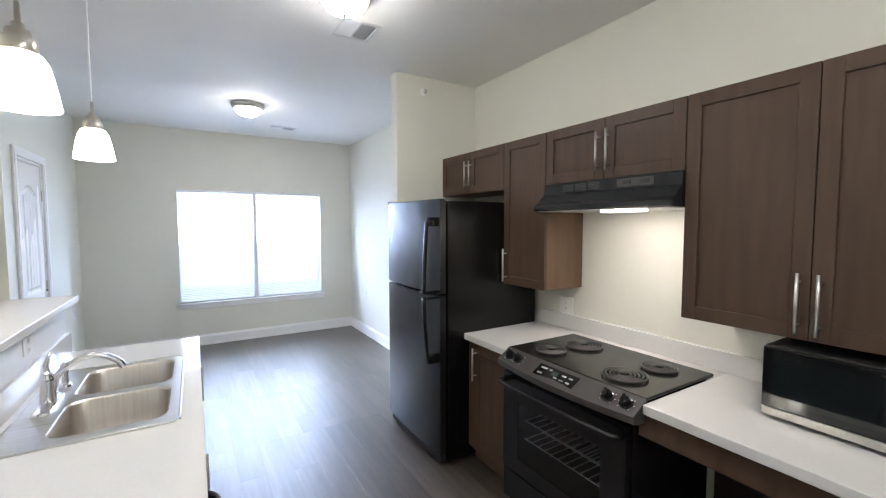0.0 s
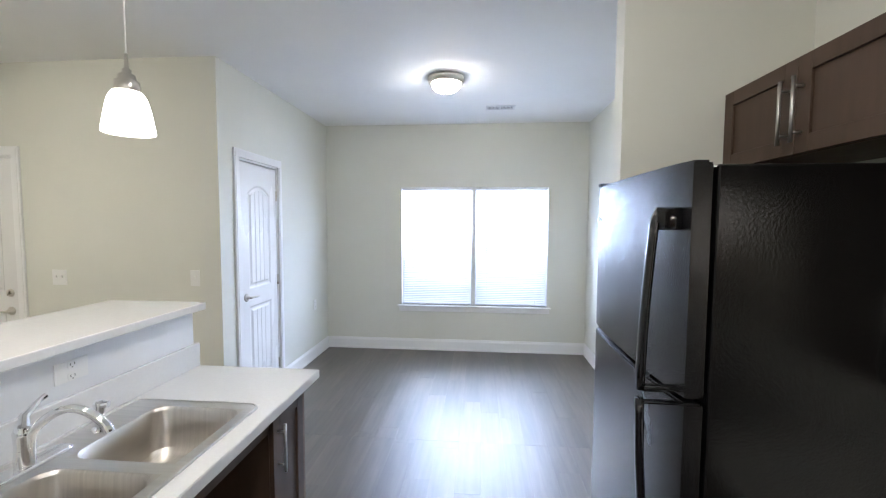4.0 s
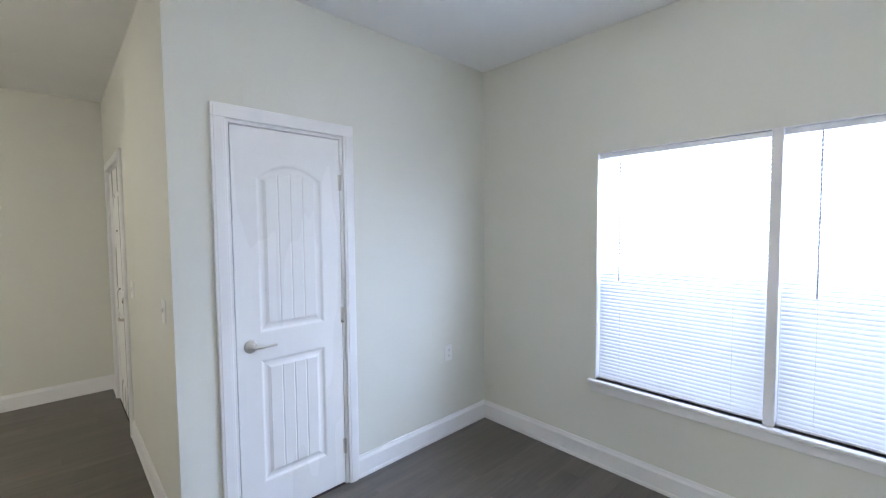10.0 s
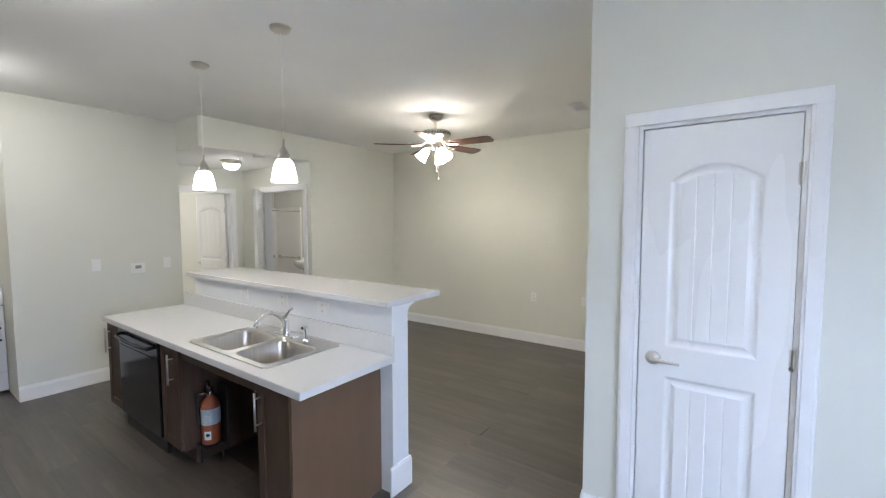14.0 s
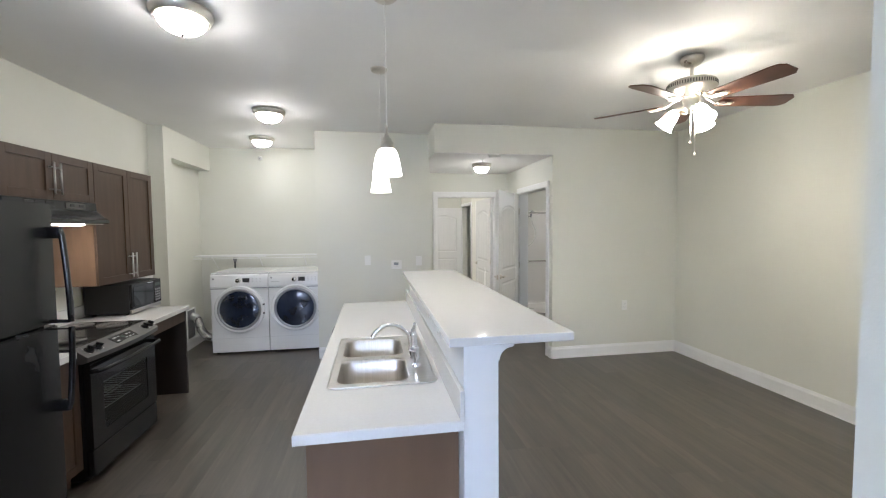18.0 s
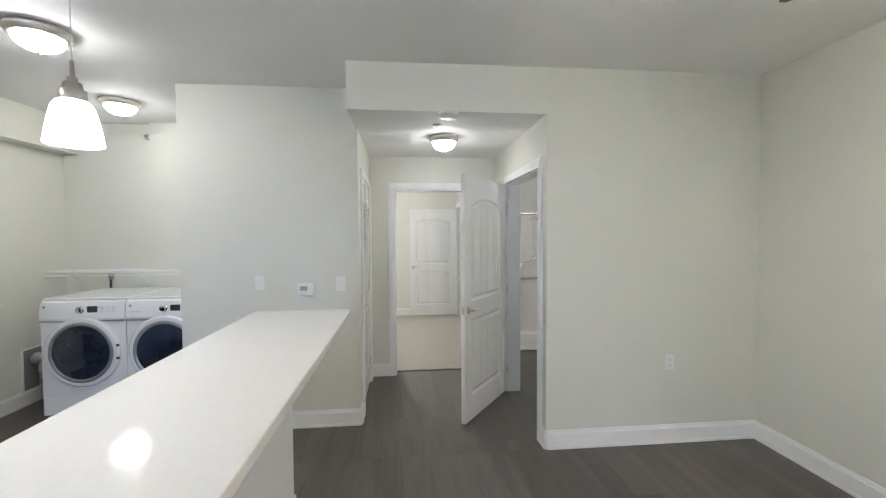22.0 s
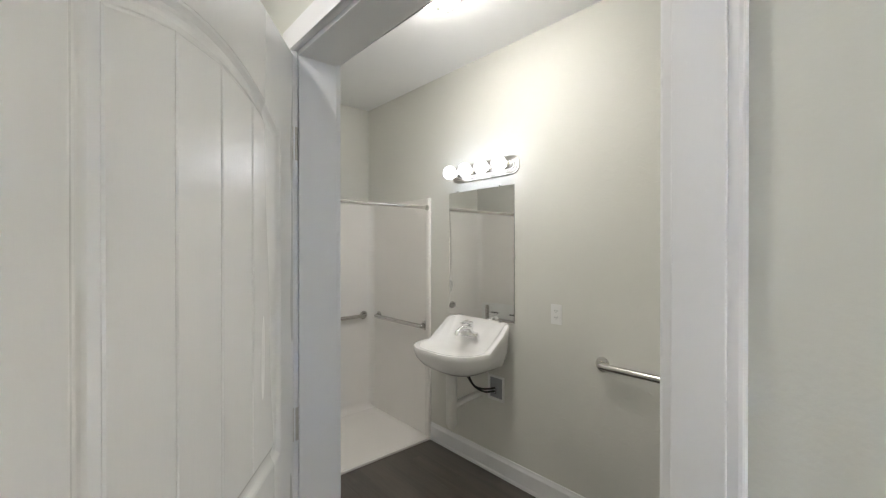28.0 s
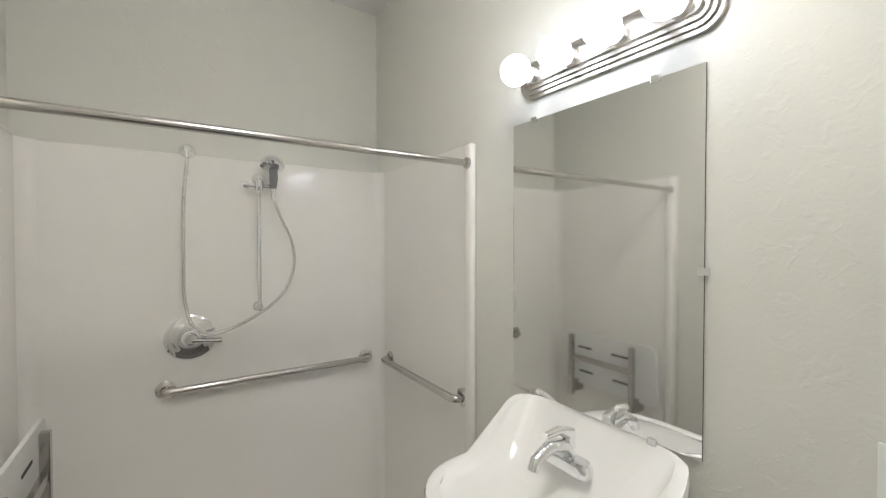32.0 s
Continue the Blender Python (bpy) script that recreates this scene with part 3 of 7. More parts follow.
    if hinges:
        for z in (0.22, h * 0.5, h - 0.24):
            bm = bmesh.new()
            tube(bm, [(-0.004, t / 2 + 0.006, z - 0.045), (-0.004, t / 2 + 0.006, z + 0.045)], 0.006, 8)
            box(bm, -0.009, 0.009, t / 2 - 0.001, t / 2 + 0.0015, z - 0.045, z + 0.045)
            part("hinge", bm, NICKEL, door, "satin nickel hinge")
    if peep:
        for z in (1.50, 1.03):
            bm = bmesh.new()
            lathe(bm, [(0.009, 0), (0.009, 0.004), (0.006, 0.005), (0, 0.003)], 14, w * 0.5, -t / 2, z, Euler((radians(90), 0, 0)).to_matrix())
            part("peephole", bm, BLACK_MATTE, door, "small round door viewer")
    return door


def lever(door, x, y, z, s, way):
    bm = bmesh.new()
    lathe(bm, [(0.0, 0), (0.033, 0), (0.033, 0.006), (0.026, 0.011), (0.013, 0.014), (0.011, 0.035), (0.0, 0.035)], 24, x, y, z, Euler((radians(-90 * s), 0, 0)).to_matrix())
    yy = y + s * 0.045
    pts = arc_points([(x, y + s * 0.02, z), (x, yy, z), (x + way * 0.05, yy + s * 0.002, z), (x + way * 0.115, yy - s * 0.004, z - 0.004)], 0.012)
    n = len(pts)
    tube(bm, pts, [0.0105 - 0.003 * i / (n - 1) for i in range(n)], 10)
    return part("lever_handle", bm, NICKEL, door, "satin nickel lever handle", True)


# dining closet door, shut, hinges on the window side
jamb("door_frame_1", "y", CLOSET - 0.11, CLOSET, 5.105, 5.72, 2.04)
casing("door_trim_1", "y", CLOSET, 5.105, 5.72, 2.04, 1)
d = panel_door("closet_door", "white two-panel closet door with arched top panel, shut", 0.576, 2.006, CLOSET - 0.022, 5.702, -90, levers=(1, 0))
# entry door, shut
jamb("door_frame_2", "x", ENTRY_Y, ENTRY_Y + 0.11, -3.16, -2.24, 2.03)
casing("door_trim_2", "x", ENTRY_Y, -3.16, -2.24, 2.03, -1)
d = panel_door("entry_door", "white two-panel entry door with deadbolt and viewers, shut", 0.882, 1.996, -3.142, ENTRY_Y + 0.022, 0, lever_z=0.84, levers=(0, 1), deadbolt=True, hinges=False, peep=True)
# bathroom door, open into the hall
jamb("door_frame_3", "y", BATH_IN, HALL_R, -0.20, 0.765, 2.04)
casing("door_trim_3", "y", HALL_R, -0.19, 0.752, 2.035, 1, w=0.070)
casing("door_trim_4", "y", BATH_IN, -0.19, 0.752, 2.035, -1)
d = panel_door("bathroom_door", "white two-panel bathroom door with arched panel, standing open", 0.86, 2.01, HALL_R + 0.026, -0.205, 53.5, levers=(1, 1))
# bedroom door, open into the bedroom
jamb("door_frame_4", "x", BED_Y - 0.11, BED_Y, -1.70, -0.775, 2.04)
casing("door_trim_5", "x", BED_Y, -1.70, -0.775, 2.04, 1)
d = panel_door("bedroom_door", "white two-panel bedroom door, standing open over the carpet", 0.89, 2.01, -1.668, BED_Y - 0.125, -89, levers=(1, 1))
# second bedroom door, swung open against the far wall
casing("door_trim_6", "y", HALL_R, -4.01, -3.13, 2.04, 1)
d = panel_door("bedroom_closet_door", "white two-panel door swung open against the bedroom wall", 0.878, 2.01, -1.868, -4.075, 0, levers=(1, 0), hinges=True)
# hall closet with louvres
jamb("door_frame_6", "y", HALL_L, HALL_L + 0.11, -0.605, 0.165, 2.04)
casing("door_trim_7", "y", HALL_L, -0.605, 0.165, 2.04, -1)
d = panel_door("louvre_door", "white closet door with louvred upper panel, shut", 0.733, 2.01, HALL_L + 0.022, -0.587, 90, levers=(1, 0), louvre=True)

# ---- window ----
def window():
    x0, x1, z0, z1 = WIN
    win = thing("window_1", "white vinyl double window with closed mini blinds, daylight behind", "window", (x0 + x1) / 2, NORTH, z0, kind="structure")
    cx = (x0 + x1) / 2
    w, h = x1 - x0, z1 - z0
    hw = w / 2
    fr = bmesh.new()
    for r in ((-hw, -hw + 0.035, 0.08, 0.14, 0, h), (hw - 0.035, hw, 0.08, 0.14, 0, h), (-hw, hw, 0.08, 0.14, h - 0.035, h), (-hw, hw, 0.08, 0.14, 0, 0.04), (-0.035, 0.035, 0.075, 0.14, 0, h)):
        box(fr, *r, 0.003)
    part("window_frame", fr, VINYL, win)
    sill = bmesh.new()
    box(sill, -hw - 0.04, hw + 0.04, -0.035, 0.08, -0.022, 0.0, 0.006)
    box(sill, -hw - 0.025, hw + 0.025, -0.016, 0.0, -0.075, -0.022, 0.004)
    part("window_sill", sill, TRIM, win)
    ret = boxes((-hw, -hw + 0.004, 0.0, 0.08, 0, h), (hw - 0.004, hw, 0.0, 0.08, 0, h), (-hw, hw, 0.0, 0.08, h - 0.004, h))
    part("window_return", ret, TRIM, win)
    mull = bmesh.new()
    box(mull, -0.022, 0.022, 0.0, 0.074, 0, h, 0.003)
    part("mullion", mull, TRIM, win)
    for s in (-1, 1):
        a, b = (-hw + 0.035, -0.035) if s < 0 else (0.035, hw - 0.035)
        rail = bmesh.new()
        box(rail, a, b, 0.095, 0.13, h * 0.5 - 0.025, h * 0.5 + 0.025, 0.003)
        part("check_rail", rail, VINYL, win)
        gl = boxes((a, b, 0.111, 0.115, 0.04, h - 0.035))
        pane = part("pane", gl, GLASS, win)
        pane.visible_shadow = False
        bm = boxes((a, b, 0.133, 0.1345, 0.04, h * 0.5 - 0.02))
        part("insect_screen", bm, SCREEN, win, "dark fine insect screen")
    return win


def blind(x0, x1, z0, z1, y):
    """Mini blind: head rail, slats, ladder cords, bottom rail, tilt wand."""
    w = x1 - x0
    b = thing("window_blind", "white horizontal mini blind, lowered and tilted shut", "blind", x0, y, z0, group="window blinds")
    bm = bmesh.new()
    box(bm, 0, w, -0.014, 0.014, z1 - z0 - 0.028, z1 - z0, 0.002)
    part("head_rail", bm, VINYL, b, "white metal head rail")
    bm = bmesh.new()
    box(bm, 0.003, w - 0.003, -0.012, 0.012, 0.003, 0.016, 0.003)
    part("bottom_rail", bm, VINYL, b)
    sl = bmesh.new()
    n = 4
    ring = [(-0.0125 + 0.025 * i / n, 0.0022 * (1 - (2 * i / n - 1) ** 2)) for i in range(n + 1)]
    vs = [[sl.verts.new((xx, p, q)) for p, q in ring] for xx in (0.004, w - 0.004)]
    for i in range(n):
        sl.faces.new((vs[0][i], vs[0][i + 1], vs[1][i + 1], vs[1][i]))
    me = mesh_of("slat", sl, SLAT)
    for p in me.polygons:
        p.use_smooth = True
    pitch = 0.0215
    count = int((z1 - z0 - 0.05) / pitch)
    for k in range(count):
        ob = new("slat", me)
        ob.parent = b
        ob.matrix_basis = pose(0, 0, 0.026 + k * pitch, 46 + 1.5 * math.sin(k * 2.3), 0, 0.0)
    for xx in (w * 0.16, w * 0.84):
        bm = bmesh.new()
        tube(bm, [(xx, -0.013, 0.01), (xx, -0.013, z1 - z0 - 0.02)], 0.0007, 5)
        part("ladder_cord", bm, VINYL, b)
    bm = bmesh.new()
    tube(bm, [(0.13, -0.02, z1 - z0 - 0.03), (0.131, -0.022, (z1 - z0) * 0.45)], 0.004, 6)
    part("tilt_wand", bm, WAND, b, "clear plastic tilt wand")
    return b


GLASS = material("window_glass", (1, 1, 1), 0.0, glass=1.0, vary=0.0)
WAND = material("wand_plastic", (0.45, 0.47, 0.5), 0.2)
window()
blind(WIN[0] + 0.006, 1.151, WIN[2] + 0.002, WIN[3] - 0.006, NORTH + 0.035)
blind(1.199, WIN[1] - 0.006, WIN[2] + 0.002, WIN[3] - 0.006, NORTH + 0.035)

# ---- lamps ----
SHADE = material("opal_glass_lit", (0.85, 0.83, 0.78), 0.3, emit=(*WARM, 38.0))
SHADE_LAUNDRY = material("opal_glass_laundry", (0.85, 0.83, 0.78), 0.3, emit=(*WARM, 25.0))
SHADE_DINING = material("opal_glass_dining", (0.85, 0.83, 0.78), 0.3, emit=(*WARM, 39.0))
SHADE_HALL = material("opal_glass_hall", (0.85, 0.83, 0.78), 0.3, emit=(*WARM, 27.0))
# glow of the added bedroom lamp, raised to fill that room
SHADE_FILL = material("opal_glass_bedroom_fill", (0.85, 0.83, 0.78), 0.3, emit=(*WARM, 112.0))
SHADE_BATH = material("opal_glass_bath", (0.85, 0.83, 0.78), 0.3, emit=(*WARM, 46.0))
PENDANT_BULB = material("pendant_bulb_lit", (0.9, 0.88, 0.84), 0.2, emit=(*WARM, 150.0))
SHADE_PENDANT = material("bell_glass_lit", (0.85, 0.83, 0.78), 0.3, emit=(*WARM, 4.0))
BULB = material("globe_bulb_lit", (0.9, 0.9, 0.88), 0.2, emit=(0.96, 0.97, 1.0, 3.0))


def dome_lamp(x, y, z, label, r=0.149, glow=SHADE):
    lamp = thing("ceiling_lamp", label, "ceiling lamp", x, y, z, group="dome ceiling lamps")
    bm = bmesh.new()
    lathe(bm, [(0.0, 0), (r * 0.98, 0), (r, -0.010), (r * 0.99, -0.026), (r * 0.95, -0.032), (r * 0.92, -0.046), (r * 0.82, -0.052), (r * 0.785, -0.046), (0, -0.040)], 40)
    part("canopy_ring", bm, LAMP_RING, lamp, "satin nickel stepped ring", True)
    bm = bmesh.new()
    R = r * 0.78
    lathe(bm, [(R * math.cos(a), -0.046 - 0.074 * math.sin(a)) for a in [radians(5 * k) for k in range(0, 17, 2)]] + [(0.0, -0.120)], 32)
    part("shade", bm, glow, lamp, "frosted white glass bowl, lit", True)
    bm = bmesh.new()
    lathe(bm, [(0, -0.117), (0.012, -0.118), (0.013, -0.125), (0.006, -0.130), (0.007, -0.135), (0, -0.138)], 16)
    part("finial", bm, NICKEL, lamp, "small nickel finial", True)
    return lamp


dome_lamp(0.962, 5.43, CEIL_Z, "dome lamp with nickel ring over the dining area, lit", 0.149, SHADE_DINING)
dome_lamp(1.15, 3.02, CEIL_Z, "dome lamp with nickel ring over the kitchen floor, lit")
dome_lamp(1.155, 1.17, CEIL_Z, "dome lamp with nickel ring at the kitchen end, lit")
dome_lamp(1.54, -0.10, CEIL_Z, "dome lamp with nickel ring in the laundry alcove, lit", 0.149, SHADE_LAUNDRY)
dome_lamp(-1.227, 0.165, HALL_Z, "dome lamp with nickel ring on the hall ceiling, lit", 0.126, SHADE_HALL)
dome_lamp(-2.755, -0.62, BATH_Z, "dome lamp with nickel ring on the bathroom ceiling, lit", 0.149, SHADE_BATH)
# added out of view to light the bedroom; its real source is unknown
dome_lamp(-0.3, -2.6, CEIL_Z, "unseen dome lamp added on the bedroom ceiling as fill, lit", 0.17, SHADE_FILL)


def pendant(x, y):
    lamp = thing("pendant_lamp", "nickel pendant lamp with white glass bell shade, lit", "pendant lamp", x, y, CEIL_Z, group="pendants over the bar")
    bm = bmesh.new()
    lathe(bm, [(0, 0), (0.062, 0), (0.060, -0.012), (0.045, -0.022), (0.012, -0.027), (0, -0.027)], 28)
    part("canopy", bm, NICKEL, lamp, "round nickel ceiling canopy", True)
    bm = bmesh.new()
    tube(bm, [(0, 0, -0.02), (0, 0, -0.65)], 0.0022, 6)
    part("cord", bm, PLASTIC, lamp, "thin pale cord")
    bm = bmesh.new()
    lathe(bm, [(0, -0.64), (0.0055, -0.64), (0.0065, -0.685), (0.013, -0.69), (0.013, -0.702), (0.023, -0.706), (0.026, -0.722), (0.034, -0.727), (0.036, -0.758), (0.033, -0.766), (0, -0.766)], 24, z=0.010)
    part("cap", bm, NICKEL, lamp, "stepped nickel cap", True)
    bm = bmesh.new()
    prof = [(0.030, -0.757), (0.042, -0.762), (0.053, -0.780), (0.061, -0.812), (0.068, -0.85), (0.074, -0.889), (0.071, -0.892), (0.058, -0.83), (0.04, -0.78), (0.0, -0.775)]
    lathe(bm, prof, 32, z=0.010)
    part("shade", bm, SHADE_PENDANT, lamp, "white glass bell shade, lit", True)
    bm = bmesh.new()
    lathe(bm, [(0.0, -0.776), (0.012, -0.778), (0.013, -0.800)] + [(0.025 * math.sin(radians(q)), -0.828 + 0.025 * math.cos(radians(q))) for q in range(40, 180, 20)] + [(0.0, -0.853)], 20, z=0.010)
    part("bulb", bm, PENDANT_BULB, lamp, "small lit bulb inside the shade", True)
    return lamp


pendant(0.106, 3.317)
pendant(0.120, 2.362)


def wpart(name, bm, mat, parent, label="", smooth=False):
    """A part whose mesh is given in world coordinates."""
    top = parent
    while top.parent:
        top = top.parent
    ob = part(name, bm, mat, parent, label)
    if parent is top:
        ob.matrix_parent_inverse = top.matrix_basis.inverted()
    if smooth:
        auto_smooth(ob)
    return ob


# ---- kitchen ----
def shifted(ob, dx, dy, dz=0.0):
    """Moves a thing with all its parts."""
    ob.location += Vector((dx, dy, dz))
    return ob


def shaker_door(cab, x, y0, y1, z0, z1, face=-1, mat=None, rail=0.055, name="door"):
    """A framed cabinet door on a plane x, looking to -x (face -1) or +x."""
    mat = mat or CABINET
    g, t = 0.0018, 0.019
    y0, y1, z0, z1 = y0 + g, y1 - g, z0 + g, z1 - g
    xb = x - face * t
    door = wpart(name, boxes((x - face * 0.009, xb, y0 + rail, y1 - rail, z0 + rail, z1 - rail)), mat, cab)
    for piece, r in (("stile", (y0, y0 + rail, z0, z1)), ("stile", (y1 - rail, y1, z0, z1)), ("rail", (y0 + rail, y1 - rail, z0, z0 + rail)), ("rail", (y0 + rail, y1 - rail, z1 - rail, z1))):
        bm = bmesh.new()
        box(bm, x, xb, *r, 0.0012, 1)
        part(piece, bm, mat, door)
    return door


def bar_handle(door, x, y, z0, z1, face=-1):
    bm = bmesh.new()
    o = x + face * 0.032
    tube(bm, [(o, y, z0), (o, y, z1)], 0.006, 10)
    for z in (z0 + 0.03, z1 - 0.03):
        tube(bm, [(x, y, z), (o, y, z)], 0.0045, 8)
    ob = part("handle", bm, STEEL, door, "brushed steel bar handle", True)
    return ob


def upper(label, y0, y1, z0, z1, doors):
    c = thing("wall_cabinet", label, "kitchen cabinet", 2.42, (y0 + y1) / 2, z0, group="kitchen wall cabinets")
    bm = bmesh.new()
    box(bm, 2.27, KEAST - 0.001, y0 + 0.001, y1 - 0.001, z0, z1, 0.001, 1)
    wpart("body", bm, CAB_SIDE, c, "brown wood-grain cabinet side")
    for a, b, hy, hz0, hz1 in doors:
        d = shaker_door(c, 2.25, a, b, z0, z1)
        bar_handle(d, 2.25, hy, hz0, hz1)
    return c


Z0, Z1, ZM = 1.134, 2.073, 1.763
upper("dark brown shaker cabinet with two short doors above the refrigerator", 3.104, 3.892, ZM, Z1, [(3.104, 3.498, 3.469, 1.799, 2.004), (3.498, 3.892, 3.528, 1.799, 2.004)])
upper("tall narrow dark brown shaker wall cabinet", 2.722, 3.102, Z0, Z1, [(2.722, 3.102, 3.069, 1.155, 1.372)])
upper("dark brown shaker cabinet with two short doors above the range hood", 1.917, 2.720, ZM, Z1, [(1.917, 2.319, 2.289, 1.800, 2.007), (2.319, 2.720, 2.348, 1.800, 2.007)])
upper("dark brown shaker wall cabinet with two tall doors above the microwave", 1.098, 1.915, Z0, Z1, [(1.098, 1.485, 1.456, 1.159, 1.368), (1.485, 1.915, 1.513, 1.159, 1.368)])


def range_hood():
    h = thing("range_hood", "black under-cabinet range hood with its light on", "range hood", 2.4, 2.3, 1.594)
    y0, y1 = 1.915, 2.714
    prof = [(2.58, 1.747), (2.242, 1.747), (2.238, 1.690), (2.185, 1.640), (2.158, 1.622), (2.156, 1.600), (2.17, 1.594), (2.58, 1.594)]
    bm = bmesh.new()
    loft(bm, [[Vector((px, y, pz)) for px, pz in prof] for y in (y0, y1)])
    wpart("body", bm, HOOD_BLACK, h)
    for i in range(3):
        for k in range(5):
            bm = boxes((2.2365, 2.2395, 2.50 - i * 0.085, 2.57 - i * 0.085, 1.700 + k * 0.008, 1.704 + k * 0.008))
            wpart("vent_slot", bm, INK, h)
    bm = boxes((2.2355, 2.2395, 2.04, 2.23, 1.700, 1.738))
    wpart("control_plate", bm, GREY_PANEL, h, "grey control plate with two rockers")
    for yy in (2.085, 2.175):
        bm = boxes((2.231, 2.2355, yy - 0.02, yy + 0.02, 1.71, 1.729), bevel=0.001)
        wpart("switch", bm, BLACK_MATTE, h)
    bm = boxes((2.18, 2.56, 1.94, 2.70, 1.5905, 1.5935))
    wpart("filter", bm, STEEL, h, "metal grease filter")
    bm = boxes((2.21, 2.29, 2.10, 2.30, 1.580, 1.590), bevel=0.003)
    wpart("light_lens", bm, HOOD_LIGHT, h, "lit lens of the hood lamp")
    return h


HOOD_BLACK = material("hood_black_enamel", (0.014, 0.016, 0.02), 0.22, vary=0.1)
HOOD_LIGHT = material("hood_lens_lit", (0.9, 0.85, 0.7), 0.4, emit=(1.0, 0.86, 0.70, 36.0))
shifted(range_hood(), 0.0, 0.004, 0.015)


def fridge():
    f = thing("refrigerator", "black top-freezer refrigerator with textured doors and bar handles", "refrigerator", 2.1, 3.36, 0.0)
    y0, y1, xf = 3.074, 3.842, 1.718
    bm = bmesh.new()
    box(bm, xf + 0.074, 2.53, y0, y1, 0.02, 1.645, 0.006)
    wpart("body", bm, BLACK_SIDE, f, "glossy black side panel")
    for nm, z0, z1 in (("freezer_door", 1.082, 1.655), ("fridge_door", 0.075, 1.070)):
        bm = bmesh.new()
        n = 10
        ys = [y0 + (y1 - y0) * i / n for i in range(n + 1)]
        front = [(xf + 0.012 - 0.014 * (1 - (2 * i / n - 1) ** 2) + (0.006 if i in (0, n) else 0), ys[i]) for i in range(n + 1)]
        ring = front + [(xf + 0.062, y1), (xf + 0.062, y0)]
        loft(bm, [[Vector((px, py, z)) for px, py in ring] for z in (z0, z1)])
        bmesh.ops.bevel(bm, geom=[e for e in bm.edges if e.is_boundary or abs(e.verts[0].co.z - e.verts[1].co.z) < 1e-6 and e.calc_face_angle(0) > 1.2], offset=0.006, segments=2, affect="EDGES")
        d = wpart(nm, bm, BLACK_TEX, f, "black door with pebbled texture")
        auto_smooth(d, 30)
        gas = boxes((xf + 0.062, xf + 0.068, y0 + 0.01, y1 - 0.01, z0 + 0.01, z1 - 0.01))
        part("gasket", gas, RUBBER, d)
        bm = bmesh.new()
        hy = y0 + 0.042
        # a flat bar that leaves its end block and swings out towards the gap between the doors
        far, gap = (1.545, 1.088) if nm == "freezer_door" else (0.655, 1.064)
        sgn = 1 if far > gap else -1
        rings = []
        for i in range(13):
            t = i / 12
            z = far + (gap - far) * t
            off = 0.048 + 0.024 * math.sin(t * math.pi / 2) - (0.010 if i == 0 else 0.0)
            wide = 0.013 if 0 < i < 12 else 0.010
            rings.append([Vector((xf - off + p * 0.010, hy + q * wide, z)) for p, q in ((-1, -0.6), (-0.6, -1), (0.8, -1), (1, -0.6), (1, 0.6), (0.8, 1), (-0.6, 1), (-1, 0.6))])
        loft(bm, rings)
        box(bm, xf - 0.05, xf + 0.012, hy - 0.013, hy + 0.013, far - sgn * 0.055, far, 0.004)
        box(bm, xf - 0.068, xf + 0.012, hy - 0.010, hy + 0.010, gap - 0.004, gap + sgn * 0.012, 0.003)
        part("handle", bm, BLACK_GLOSS, d, "curved black bar handle", True)
    bm = bmesh.new()
    lathe(bm, [(0.0, 0.004), (0.012, 0.004), (0.015, 0.002), (0.016, 0)], 24, xf + 0.006, 3.79, 1.52, Euler((0, radians(-90), 0)).to_matrix())
    wpart("badge", bm, CHROME, f, "small oval metal badge", True)
    bm = boxes((xf + 0.03, 2.40, y0 + 0.02, y1 - 0.02, 0.02, 0.07))
    wpart("toe_grille", bm, BLACK_MATTE, f)
    bm = bmesh.new()
    for yy in (y0 + 0.06, y1 - 0.06):
        for xx in (1.80, 2.38):
            lathe(bm, [(0, 0), (0.02, 0), (0.02, 0.02), (0, 0.02)], 12, xx, yy, 0)
    wpart("feet", bm, BLACK_MATTE, f)
    bm = boxes((xf + 0.01, xf + 0.10, y1 - 0.05, y1 - 0.005, 1.655, 1.668), bevel=0.003)
    wpart("hinge_cover", bm, BLACK_MATTE, f)
    return f


BLACK_SIDE = material("black_side_panel", (0.006, 0.006, 0.006), 0.22, vary=0.3, scale=3, bump=0.22, bump_scale=150, wear=0.10, spec=0.3)
shifted(fridge(), 0.012, 0.022).scale.z = 1.022


